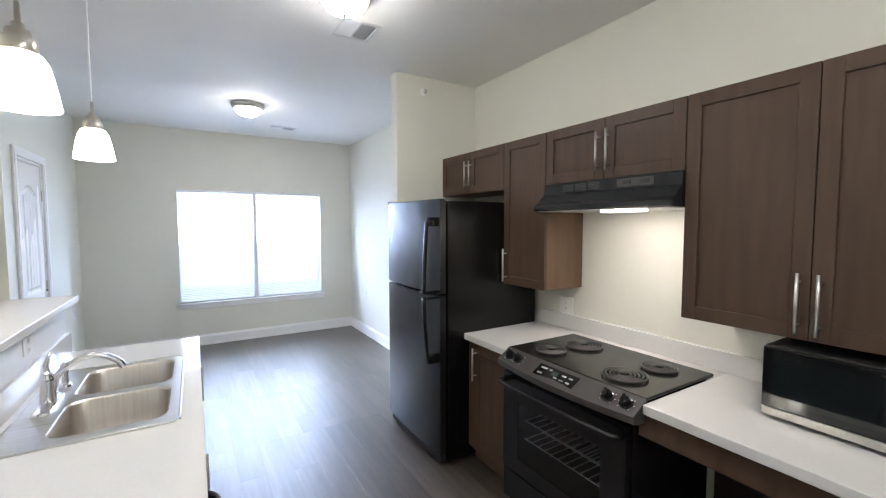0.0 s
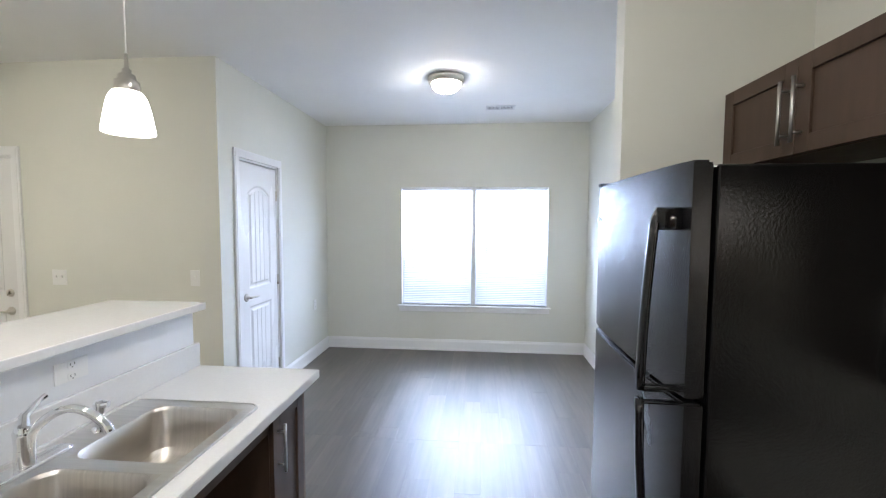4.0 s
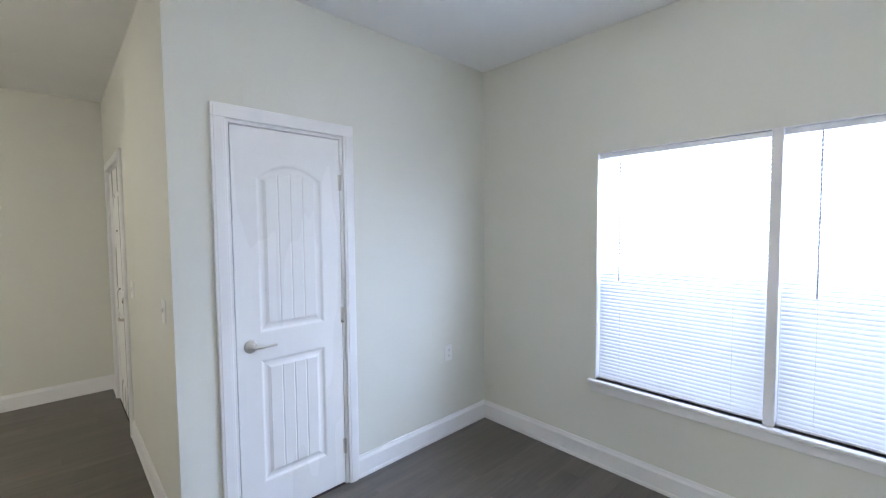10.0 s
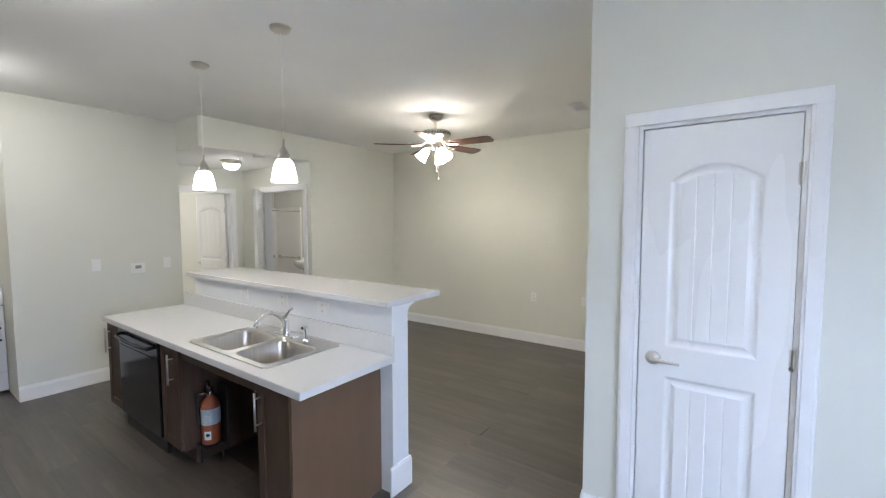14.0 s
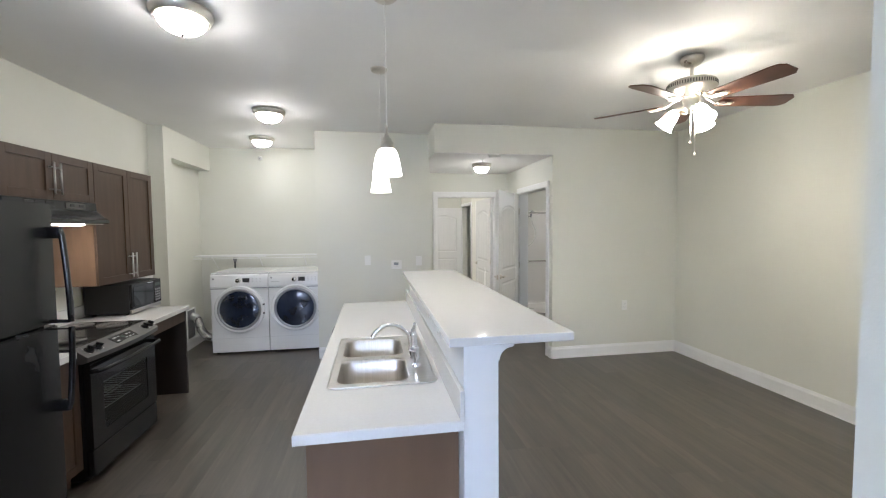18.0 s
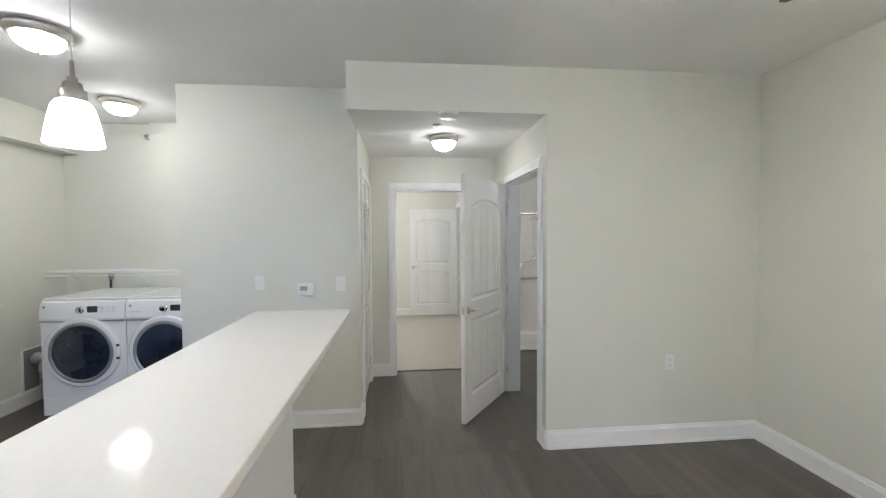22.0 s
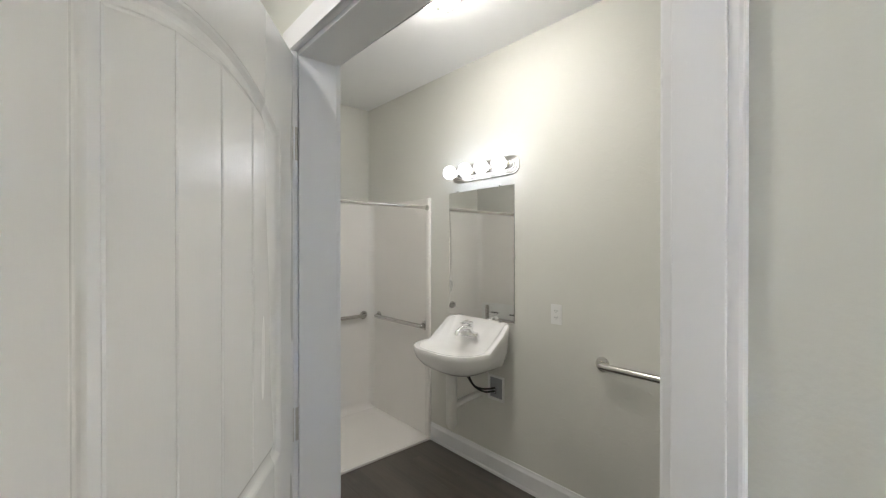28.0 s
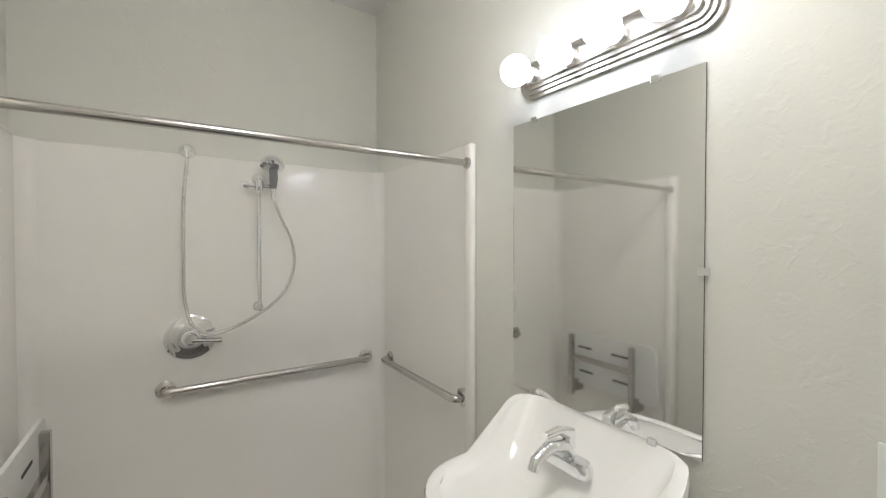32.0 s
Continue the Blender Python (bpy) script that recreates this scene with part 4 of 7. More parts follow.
def stove():
    s = thing("range", "black slide-in electric range with four coil burners", "stove", 2.1, 2.255, 0.0)
    y0, y1, xf = 1.888, 2.638, 1.857
    bm = bmesh.new()
    for r in ((xf + 0.02, 2.46, y0, y0 + 0.07, 0.03, 0.835), (xf + 0.02, 2.46, y1 - 0.07, y1, 0.03, 0.835), (xf + 0.02, 2.46, y0 + 0.07, y1 - 0.07, 0.03, 0.26), (xf + 0.02, 2.46, y0 + 0.07, y1 - 0.07, 0.66, 0.835), (2.28, 2.46, y0 + 0.07, y1 - 0.07, 0.26, 0.66)):
        box(bm, *r)
    wpart("body", bm, BLACK_GLOSS, s)
    bm = bmesh.new()
    box(bm, 1.905, 2.42, 1.855, 2.668, 0.842, 0.856, 0.005)
    wpart("cooktop", bm, COOKTOP, s, "dark grey enamel cooktop")
    # tilted front control panel, bowed forward
    bm = bmesh.new()
    n = 12
    lo, hi = [], []
    for i in range(n + 1):
        y = 1.855 + (2.668 - 1.855) * i / n
        bow = 0.035 * (1 - (2 * i / n - 1) ** 2)
        hi.append((y, 1.905 - 0.2 * bow))
        lo.append((y, 1.825 - bow))
    rings = []
    for (y, xh), (_, xl) in zip(hi, lo):
        rings.append([Vector((xh, y, 0.855)), Vector((xl, y, 0.800)), Vector((xl + 0.004, y, 0.770)), Vector((xl + 0.03, y, 0.762)), Vector((1.91, y, 0.762))])
    loft(bm, rings)
    pan = wpart("control_panel", bm, GREY_PANEL, s, "dark grey slanted control panel")
    auto_smooth(pan, 30)

    def on_panel(y, v):
        """A point on the slanted face; v from its top (0) to its lower edge (1)."""
        k = 1 - (2 * (y - 1.855) / 0.813 - 1) ** 2
        xh, xl = 1.905 - 0.007 * k, 1.825 - 0.035 * k
        return Vector((xh + (xl - xh) * v, y, 0.855 - 0.055 * v))

    tilt = math.atan2(0.055, 0.09)
    turn = Euler((0, -tilt, 0)).to_matrix()
    for y in (2.60, 2.53, 1.99, 1.91):
        p = on_panel(y, 0.5)
        bm = bmesh.new()
        lathe(bm, [(0.0, 0.0), (0.027, 0.0), (0.027, 0.004), (0.021, 0.006), (0.019, 0.024), (0.0, 0.025)], 20, p.x, p.y, p.z, turn)
        k = wpart("knob", bm, BLACK_GLOSS, s, "black control knob")
        auto_smooth(k)
        m = Matrix.Translation(p) @ turn.to_4x4()
        bm = boxes((-0.021, 0.021, -0.0055, 0.0055, 0.02, 0.034), bevel=0.002)
        bmesh.ops.transform(bm, matrix=m @ pose(0, 0, 0, 0, 0, 35), verts=bm.verts)
        part("grip", bm, BLACK_GLOSS, k)
        for a in range(0, 360, 45):
            q = m @ Vector((0.034 * math.cos(radians(a)), 0.034 * math.sin(radians(a)), 0.0008))
            if abs(q.x - p.x) < 0.028:
                bm = boxes((q.x - 0.002, q.x + 0.002, q.y - 0.002, q.y + 0.002, q.z - 0.001, q.z + 0.001))
                part("dial_mark", bm, INK_W, k)
        q = m @ Vector((0.036, -0.03, 0.001))
    p = on_panel(2.27, 0.5)
    m = Matrix.Translation(p) @ turn.to_4x4()
    bm = boxes((-0.035, 0.035, -0.12, 0.12, -0.002, 0.002), bevel=0.001)
    bmesh.ops.transform(bm, matrix=m, verts=bm.verts)
    disp = wpart("display", bm, BLACK_GLOSS, s, "black touch control with pale marks")
    for r in ((0.012, 0.022, 0.06, 0.10), (0.012, 0.022, 0.03, 0.045), (-0.022, -0.012, 0.07, 0.10), (-0.018, -0.010, -0.02, 0.0), (0.008, 0.016, -0.06, -0.035), (0.008, 0.016, -0.095, -0.075), (-0.020, -0.012, -0.06, -0.035), (-0.020, -0.012, -0.095, -0.075)):
        bm = boxes((r[0], r[1], r[2], r[3], 0.002, 0.0028))
        bmesh.ops.transform(bm, matrix=m, verts=bm.verts)
        part("key_mark", bm, INK_G, disp)
    bm = boxes((-0.008, 0.016, -0.012, 0.022, 0.002, 0.0026))
    bmesh.ops.transform(bm, matrix=m, verts=bm.verts)
    part("clock_window", bm, LCD, disp)
    # oven door with window, rack and bowed handle
    bm = bmesh.new()
    x = xf - 0.02
    for r in ((y0 + 0.005, y0 + 0.12, 0.22, 0.745), (y1 - 0.12, y1 - 0.005, 0.22, 0.745), (y0 + 0.12, y1 - 0.12, 0.22, 0.30), (y0 + 0.12, y1 - 0.12, 0.605, 0.745)):
        box(bm, x, xf + 0.018, *r)
    od = wpart("oven_door", bm, BLACK_GLOSS, s, "glossy black oven door")
    bm = boxes((x + 0.004, x + 0.008, y0 + 0.12, y1 - 0.12, 0.30, 0.605))
    part("oven_window", bm, OVEN_CLEAR, od, "smoked oven window")
    bm = bmesh.new()
    for z in (0.40, 0.50):
        for k in range(12):
            yy = y0 + 0.13 + k * (y1 - y0 - 0.26) / 11
            tube(bm, [(xf + 0.03, yy, z), (xf + 0.30, yy, z)], 0.0022, 5)
        for xx in (xf + 0.03, xf + 0.16, xf + 0.30):
            tube(bm, [(xx, y0 + 0.125, z), (xx, y1 - 0.125, z)], 0.003, 5)
    part("oven_rack", bm, RACK, od, "bright wire oven rack")
    bm = bmesh.new()
    pts = [(x, y0 + 0.02, 0.70)] + [(x - 0.05 - 0.012 * (1 - (2 * i / 12 - 1) ** 2), y0 + 0.03 + (y1 - y0 - 0.06) * i / 12, 0.705) for i in range(13)] + [(x, y1 - 0.02, 0.70)]
    tube(bm, arc_points(pts, 0.02, 3), 0.013, 10)
    part("oven_handle", bm, BLACK_GLOSS, od, "bowed black oven handle", True)
    bm = bmesh.new()
    box(bm, x + 0.003, xf + 0.018, y0 + 0.005, y1 - 0.005, 0.05, 0.21, 0.004)
    dr = wpart("storage_drawer", bm, BLACK_GLOSS, s)
    bm = boxes((x + 0.0015, x + 0.0028, 2.20, 2.29, 0.245, 0.262))
    part("badge", bm, INK_W, od, "small pale maker's plate")
    for bx, by, r in ((2.03, 2.48, 0.083), (2.25, 2.446, 0.103), (2.04, 2.05, 0.103), (2.26, 2.02, 0.083)):
        bm = bmesh.new()
        lathe(bm, [(r + 0.018, 0.0005), (r + 0.017, 0.005), (r + 0.012, 0.0075), (r + 0.003, 0.0065), (r - 0.006, 0.001), (r * 0.75, -0.006), (r * 0.25, -0.009), (0.0, -0.009)], 36, bx, by, 0.845)
        b = wpart("drip_pan", bm, PAN, s, "chrome drip pan", True)
        bm = bmesh.new()
        turns, n = 5, 120
        pts = [((bx + (0.018 + (r - 0.02) * i / n) * math.cos(TAU * turns * i / n)), (by + (0.018 + (r - 0.02) * i / n) * math.sin(TAU * turns * i / n)), 0.866) for i in range(n + 1)]
        tube(bm, pts, 0.0046, 6)
        part("coil", bm, COIL, b, "black spiral heating coil", True)
    return s


PAN = material("pan_chrome_worn", (0.80, 0.78, 0.74), 0.24, metal=1.0, vary=0.12, scale=30)
RACK = material("rack_wire", (0.62, 0.61, 0.58), 0.35, metal=0.4)
INK_G = material("print_grey", (0.35, 0.36, 0.35), 0.5)
OVEN_CLEAR = material("oven_glass_smoked", (0.55, 0.60, 0.62), 0.0, glass=1.0, vary=0.0)
shifted(stove(), 0.05, 0.02)


def counter_piece(name, label, x0, x1, y0, y1, z, t=0.038):
    bm = bmesh.new()
    box(bm, x0, x1, y0, y1, z - t, z, 0.003)
    return single(name, bm, COUNTER, label, "countertop")


counter_piece("countertop", "white laminate counter piece between range and refrigerator", 1.928, KEAST - 0.001, 2.690, 3.096, 0.84)
counter_piece("countertop", "white laminate counter carrying the microwave", 1.928, KEAST - 0.001, 1.185, 1.873, 0.84)
bm = bmesh.new()
box(bm, 2.472, KEAST - 0.001, 1.875, 2.688, 0.802, 0.84, 0.002)
single("countertop", bm, COUNTER, "narrow white counter strip behind the range", "countertop")
bm = bmesh.new()
box(bm, KEAST - 0.02, KEAST - 0.001, 1.185, 3.096, 0.841, 0.94, 0.003)
single("backsplash", bm, COUNTER, "low white laminate backsplash along the kitchen wall", "backsplash")

base = thing("base_cabinet", "narrow dark brown base cabinet beside the refrigerator", "kitchen cabinet", 2.15, 2.78, 0)
bm = boxes((1.963, KEAST - 0.001, 2.662, 3.092, 0.10, 0.80), (2.018, KEAST - 0.001, 2.662, 3.092, 0, 0.10))
wpart("body", bm, CABINET, base)
dd = shaker_door(base, 1.943, 2.662, 3.015, 0.11, 0.795)
bar_handle(dd, 1.943, 2.982, 0.57, 0.77)

knee = thing("counter_support", "dark brown apron and shade-darkened end panel under the counter, open knee space", "kitchen cabinet", 2.1, 1.3, 0)
bm = boxes((1.955, 1.975, 1.215, 1.904, 0.70, 0.801))
wpart("apron", bm, CABINET, knee)
# end and back panels carry the knee space's shade in their colour
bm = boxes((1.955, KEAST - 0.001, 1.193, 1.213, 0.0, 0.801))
wpart("end_panel", bm, CAB_SHADED, knee)
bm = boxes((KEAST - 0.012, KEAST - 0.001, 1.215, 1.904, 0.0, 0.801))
wpart("back_panel", bm, CAB_SHADED, knee)


def microwave():
    m = thing("microwave", "black countertop microwave with glossy door", "microwave", 2.26, 1.32, 0.84)
    x0, x1, y0, y1, z0, z1 = 2.17, 2.53, 1.09, 1.575, 0.855, 1.105
    bm = bmesh.new()
    box(bm, x0 + 0.02, x1, y0, y1, z0, z1, 0.006)
    wpart("body", bm, BLACK_MATTE, m)
    bm = bmesh.new()
    box(bm, x0, x0 + 0.02, y0 + 0.125, y1 - 0.002, z0 + 0.03, z1 - 0.004, 0.004)
    d = wpart("door", bm, BLACK_GLOSS, m, "glossy black microwave door")
    bm = boxes((x0 - 0.002, x0, y0 + 0.15, y1 - 0.03, z0 + 0.06, z1 - 0.03))
    part("window", bm, OVEN_GLASS, d)
    bm = boxes((x0 - 0.004, x0, 1.235, 1.335, z1 - 0.022, z1 - 0.016))
    part("trim_line", bm, CHROME, d)
    bm = bmesh.new()
    box(bm, x0, x0 + 0.02, y0 + 0.002, y0 + 0.122, z0 + 0.03, z1 - 0.004, 0.003)
    c = wpart("control_panel", bm, BLACK_GLOSS, m, "black control panel with keypad")
    for r in range(5):
        for k in range(3):
            bm = boxes((x0 - 0.001, x0, y0 + 0.02 + k * 0.032, y0 + 0.042 + k * 0.032, z0 + 0.05 + r * 0.024, z0 + 0.064 + r * 0.024))
            part("key", bm, GREY_PLASTIC, c)
    bm = boxes((x0 - 0.001, x0, y0 + 0.02, y0 + 0.105, z0 + 0.185, z0 + 0.215))
    part("display", bm, LCD, c)
    bm = bmesh.new()
    box(bm, x0 + 0.004, x0 + 0.02, y0 + 0.002, y1 - 0.002, z0, z0 + 0.028, 0.002)
    wpart("base_strip", bm, STEEL, m, "brushed metal strip under the door")
    bm = bmesh.new()
    for xx in (x0 + 0.06, x1 - 0.05):
        for yy in (y0 + 0.04, y1 - 0.04):
            lathe(bm, [(0, 0), (0.014, 0), (0.014, 0.016), (0, 0.016)], 12, xx, yy, 0.84)
    wpart("feet", bm, BLACK_MATTE, m)
    return m


shifted(microwave(), 0.03, 0.02)

# ---- bar with sink ----
BX0, BX1, BY0, BY1 = -0.148, 0.477, 1.322, 3.945
pony = thing("bar_wall", "white painted half wall that carries the raised bar", "half wall", -0.19, 2.7, 0, kind="structure")
bm = boxes((-0.285, BX0 - 0.001, 1.53, 3.925, 0, 1.111))
WHITE_WALL = material("half_wall_white", (0.76, 0.77, 0.78), 0.45, vary=0.02, bump=0.05)
wpart("core", bm, WHITE_WALL, pony)
bm = bmesh.new()
for r in ((-0.301, BX0 + 0.03, 3.925, 3.941), (-0.301, -0.285, 1.53, 3.925)):
    box(bm, r[0], r[1], r[2], r[3], 0, 0.16, 0.003)
    box(bm, r[0] + 0.004 if r[1] < -0.2 else r[0] + 0.004, r[1], r[2], r[3] - 0.005, 0.16, 0.175, 0.002)
wpart("base_trim", bm, TRIM, pony, "white base trim round the half wall")
bm = bmesh.new()
box(bm, -0.590, -0.090, 1.485, 3.943, 1.112, 1.147, 0.004)
single("bar_top", bm, COUNTER, "raised white laminate bar top with square edges", "bar top")


def corbel(y):
    c = bmesh.new()
    prof = [(-0.286, 1.111), (-0.286, 1.045)]
    for i in range(9):
        a = radians(90 * i / 8)
        prof.append((-0.292 - 0.050 * (1 - math.cos(a)), 1.045 + 0.050 * math.sin(a)))
    prof += [(-0.351, 1.10), (-0.351, 1.111)]
    loft(c, [[Vector((px, yy, pz)) for px, pz in prof] for yy in (y, y + 0.05)])
    return wpart("corbel", c, WHITE_WALL, pony, "white curved bracket under the bar")


corbel(3.87)
corbel(2.6)
corbel(1.56)


def sink_counter():
    """Counter with a cut-out for the sink."""
    bm = bmesh.new()
    z0, z1 = 0.792, 0.83
    out, hole = ((BX0, BY0), (BX1, BY0), (BX1, BY1), (BX0, BY1)), ((-0.07, 2.69), (0.405, 2.69), (0.405, 3.52), (-0.07, 3.52))
    o1, o0, h1, h0 = ([bm.verts.new((px, py, z)) for px, py in ring] for ring, z in ((out, z1), (out, z0), (hole, z1), (hole, z0)))
    for k in range(4):
        q = (k + 1) % 4
        for f in ((o1[k], o1[q], h1[q], h1[k]), (o0[q], o0[k], h0[k], h0[q]), (o0[k], o0[q], o1[q], o1[k]), (h0[q], h0[k], h1[k], h1[q])):
            bm.faces.new(f)
    bmesh.ops.recalc_face_normals(bm, faces=bm.faces)
    bmesh.ops.bevel(bm, geom=[e for e in bm.edges if all(v in o1 for v in e.verts)], offset=0.003, segments=2, affect="EDGES")
    ob = single("countertop", bm, COUNTER, "white laminate sink counter below the raised bar", "countertop")
    bm = bmesh.new()
    box(bm, BX0, BX0 + 0.018, BY0, BY1, 0.8305, 0.945, 0.003)
    single("backsplash", bm, COUNTER, "low white laminate backsplash behind the sink", "backsplash")
    return ob


sink_counter()


def kitchen_sink():
    x0, x1, y0, y1, zt = -0.09, 0.42, 2.668, 3.535, 0.834
    s = thing("kitchen_sink", "stainless steel double-bowl drop-in sink", "sink", 0.17, 3.08, 0.83)
    bm = bmesh.new()
    cx = (0.02 + 0.40) / 2
    ca, cb = 2.905, 3.31
    bw, bl = 0.345, 0.355
    # deck sheet round the two bowls
    xs, ys = (x0, cx - bw / 2, cx + bw / 2, x1), (y0, ca - bl / 2, ca + bl / 2, cb - bl / 2, cb + bl / 2, y1)
    grid = [[bm.verts.new((px, py, zt)) for py in ys] for px in xs]
    for i in range(3):
        for j in range(5):
            if not (i == 1 and j in (1, 3)):
                bm.faces.new((grid[i][j], grid[i + 1][j], grid[i + 1][j + 1], grid[i][j + 1]))
    deck = wpart("deck", bm, STEEL, s, "brushed steel deck")
    bm = bmesh.new()
    tube(bm, [(px + (x0 + x1) / 2, py + (y0 + y1) / 2, zt - 0.001) for px, py in rounded(x1 - x0, y1 - y0, 0.04)], 0.005, 8, closed=True)
    wpart("rim", bm, STEEL, s, "rolled steel rim", True)
    for cy in (ca, cb):
        bm = bmesh.new()
        rings = []
        for w, l, r, z in ((bw + 0.004, bl + 0.004, 0.002, zt - 0.0005), (bw, bl, 0.06, zt - 0.001), (bw - 0.012, bl - 0.012, 0.06, zt - 0.010), (bw - 0.022, bl - 0.022, 0.06, zt - 0.10), (bw - 0.035, bl - 0.035, 0.06, zt - 0.150), (bw - 0.07, bl - 0.07, 0.055, zt - 0.170), (bw - 0.16, bl - 0.16, 0.05, zt - 0.178), (0.08, 0.08, 0.035, zt - 0.182)):
            rings.append([Vector((cx + px, cy + py, z)) for px, py in rounded(w, l, r)])
        loft(bm, rings, (False, True))
        bowl = wpart("bowl", bm, STEEL_BOWL, s, "brushed steel bowl", True)
        bm = bmesh.new()
        lathe(bm, [(0.045, 0.001), (0.043, 0.004), (0.034, 0.004), (0.028, -0.004), (0.0, -0.004)], 24, cx, cy, zt - 0.181)
        dr = part("drain", bm, CHROME, bowl, "round drain strainer", True)
    return s


STEEL_BOWL = material("brushed_steel_bowl", (0.60, 0.57, 0.53), 0.34, metal=1.0, vary=0.08, scale=4, stretch=(30, 1, 1))
shifted(kitchen_sink(), -0.018, 0.008)


def kitchen_faucet():
    f = thing("kitchen_faucet", "chrome single-lever kitchen faucet with curved spout", "faucet", -0.035, 3.075, 0.834)
    x, y, z = -0.035, 3.075, 0.835
    bm = bmesh.new()
    loft(bm, [[Vector((x + px * k, y + py * k, zz)) for px, py in rounded(0.055, 0.255, 0.027)] for k, zz in ((1, z), (1, z + 0.006), (0.93, z + 0.012))])
    wpart("base_plate", bm, CHROME, f, "long chrome base plate", True)
    bm = bmesh.new()
    lathe(bm, [(0.024, 0), (0.025, 0.02), (0.022, 0.06), (0.023, 0.085), (0.024, 0.10), (0.018, 0.115), (0.0, 0.12)], 24, x, y, z + 0.01)
    wpart("body", bm, CHROME, f, "", True)
    bm = bmesh.new()
    pts = [(x + 0.012, y + 0.004, z + 0.04)] + [(x + 0.22 * t, y + 0.03 * t, z + 0.05 + 0.125 * math.sin(math.pi * (0.08 + 0.70 * t))) for t in [i / 10 for i in range(1, 11)]]
    pts += [(x + 0.232, y + 0.031, z + 0.105)]
    tube(bm, pts, [0.013] * 4 + [0.012] * (len(pts) - 6) + [0.013, 0.014], 12)
    wpart("spout", bm, CHROME, f, "curved chrome spout", True)
    bm = bmesh.new()
    tube(bm, [(x, y, z + 0.12), (x - 0.008, y + 0.012, z + 0.15), (x - 0.006, y + 0.05, z + 0.178), (x - 0.004, y + 0.068, z + 0.186)], [0.016, 0.012, 0.007, 0.009], 10)
    wpart("lever", bm, CHROME, f, "chrome lever", True)
    s = thing("side_spray", "chrome side spray beside the faucet", "spray head", -0.03, 3.30, 0.834)
    bm = bmesh.new()
    lathe(bm, [(0.0, 0), (0.024, 0), (0.022, 0.008), (0.013, 0.014), (0.012, 0.05), (0.016, 0.075), (0.017, 0.095), (0.010, 0.102), (0.0, 0.103)], 20, -0.03, 3.30, 0.835)
    tube(bm, [(-0.03, 3.30, 0.92), (0.002, 3.305, 0.925)], [0.014, 0.010], 10)
    wpart("head", bm, CHROME, s, "", True)


kitchen_faucet()


# peninsula cabinets, facing the kitchen
def base_unit(label, y0, y1, doors, body_mat=None):
    c = thing("base_cabinet", label, "kitchen cabinet", 0.2, (y0 + y1) / 2, 0, group="bar base cabinets")
    bm = boxes((BX0 + 0.002, 0.43, y0 + 0.001, y1 - 0.001, 0.10, 0.791), (BX0 + 0.002, 0.36, y0 + 0.001, y1 - 0.001, 0.0, 0.10))
    wpart("body", bm, body_mat or CABINET, c)
    for a, b, hy in doors:
        d = shaker_door(c, 0.45, a, b, 0.11, 0.785, 1)
        bar_handle(d, 0.45, hy, 0.545, 0.74, 1)
    return c


near = base_unit("dark brown base cabinet at the end of the bar", 3.545, 3.815, [(3.545, 3.815, 3.58)])
bm = bmesh.new()
box(bm, BX0 + 0.002, 0.448, 3.8155, 3.835, 0.0, 0.791, 0.0015, 1)
END_PANEL = material("end_panel_brown", (0.135, 0.080, 0.046), 0.45, vary=0.10, scale=2, stretch=(4, 4, 1), wear=0.05)
wpart("end_panel", bm, END_PANEL, near, "plain brown end panel")
base_unit("narrow dark brown base cabinet beside the open sink space", 2.37, 2.64, [(2.37, 2.64, 2.56)])
base_unit("dark brown base cabinet at the far end of the bar", 1.33, 1.625, [(1.33, 1.625, 1.39)])
ap = thing("sink_apron", "dark brown apron over the open space under the sink", "kitchen cabinet", 0.4, 3.1, 0)
bm = boxes((0.41, 0.43, 2.641, 3.544, 0.715, 0.791))
wpart("apron", bm, CABINET, ap)
# back of the open sink space, its shade put into the colour
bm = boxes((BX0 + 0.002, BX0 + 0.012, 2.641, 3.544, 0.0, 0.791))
wpart("back_panel", bm, CAB_SHADED, ap)
bm = bmesh.new()
loft(bm, [[Vector((0.385, y, 0.713)), Vector((0.393, y, 0.705)), Vector((0.03, y, 0.385)), Vector((0.022, y, 0.393))] for y in (3.10, 3.53)])
wpart("pipe_shield", bm, PVC, ap, "pale sloping pipe shield")
bm = bmesh.new()
tube(bm, arc_points([(0.17, 3.265, 0.65), (0.17, 3.265, 0.59), (-0.08, 3.265, 0.58)], 0.03), 0.022, 12)
tube(bm, arc_points([(0.17, 2.875, 0.65), (0.17, 2.875, 0.61), (0.17, 3.265, 0.60)], 0.03), 0.02, 12)
wpart("drain_pipe", bm, PVC, ap, "white plastic drain trap", True)


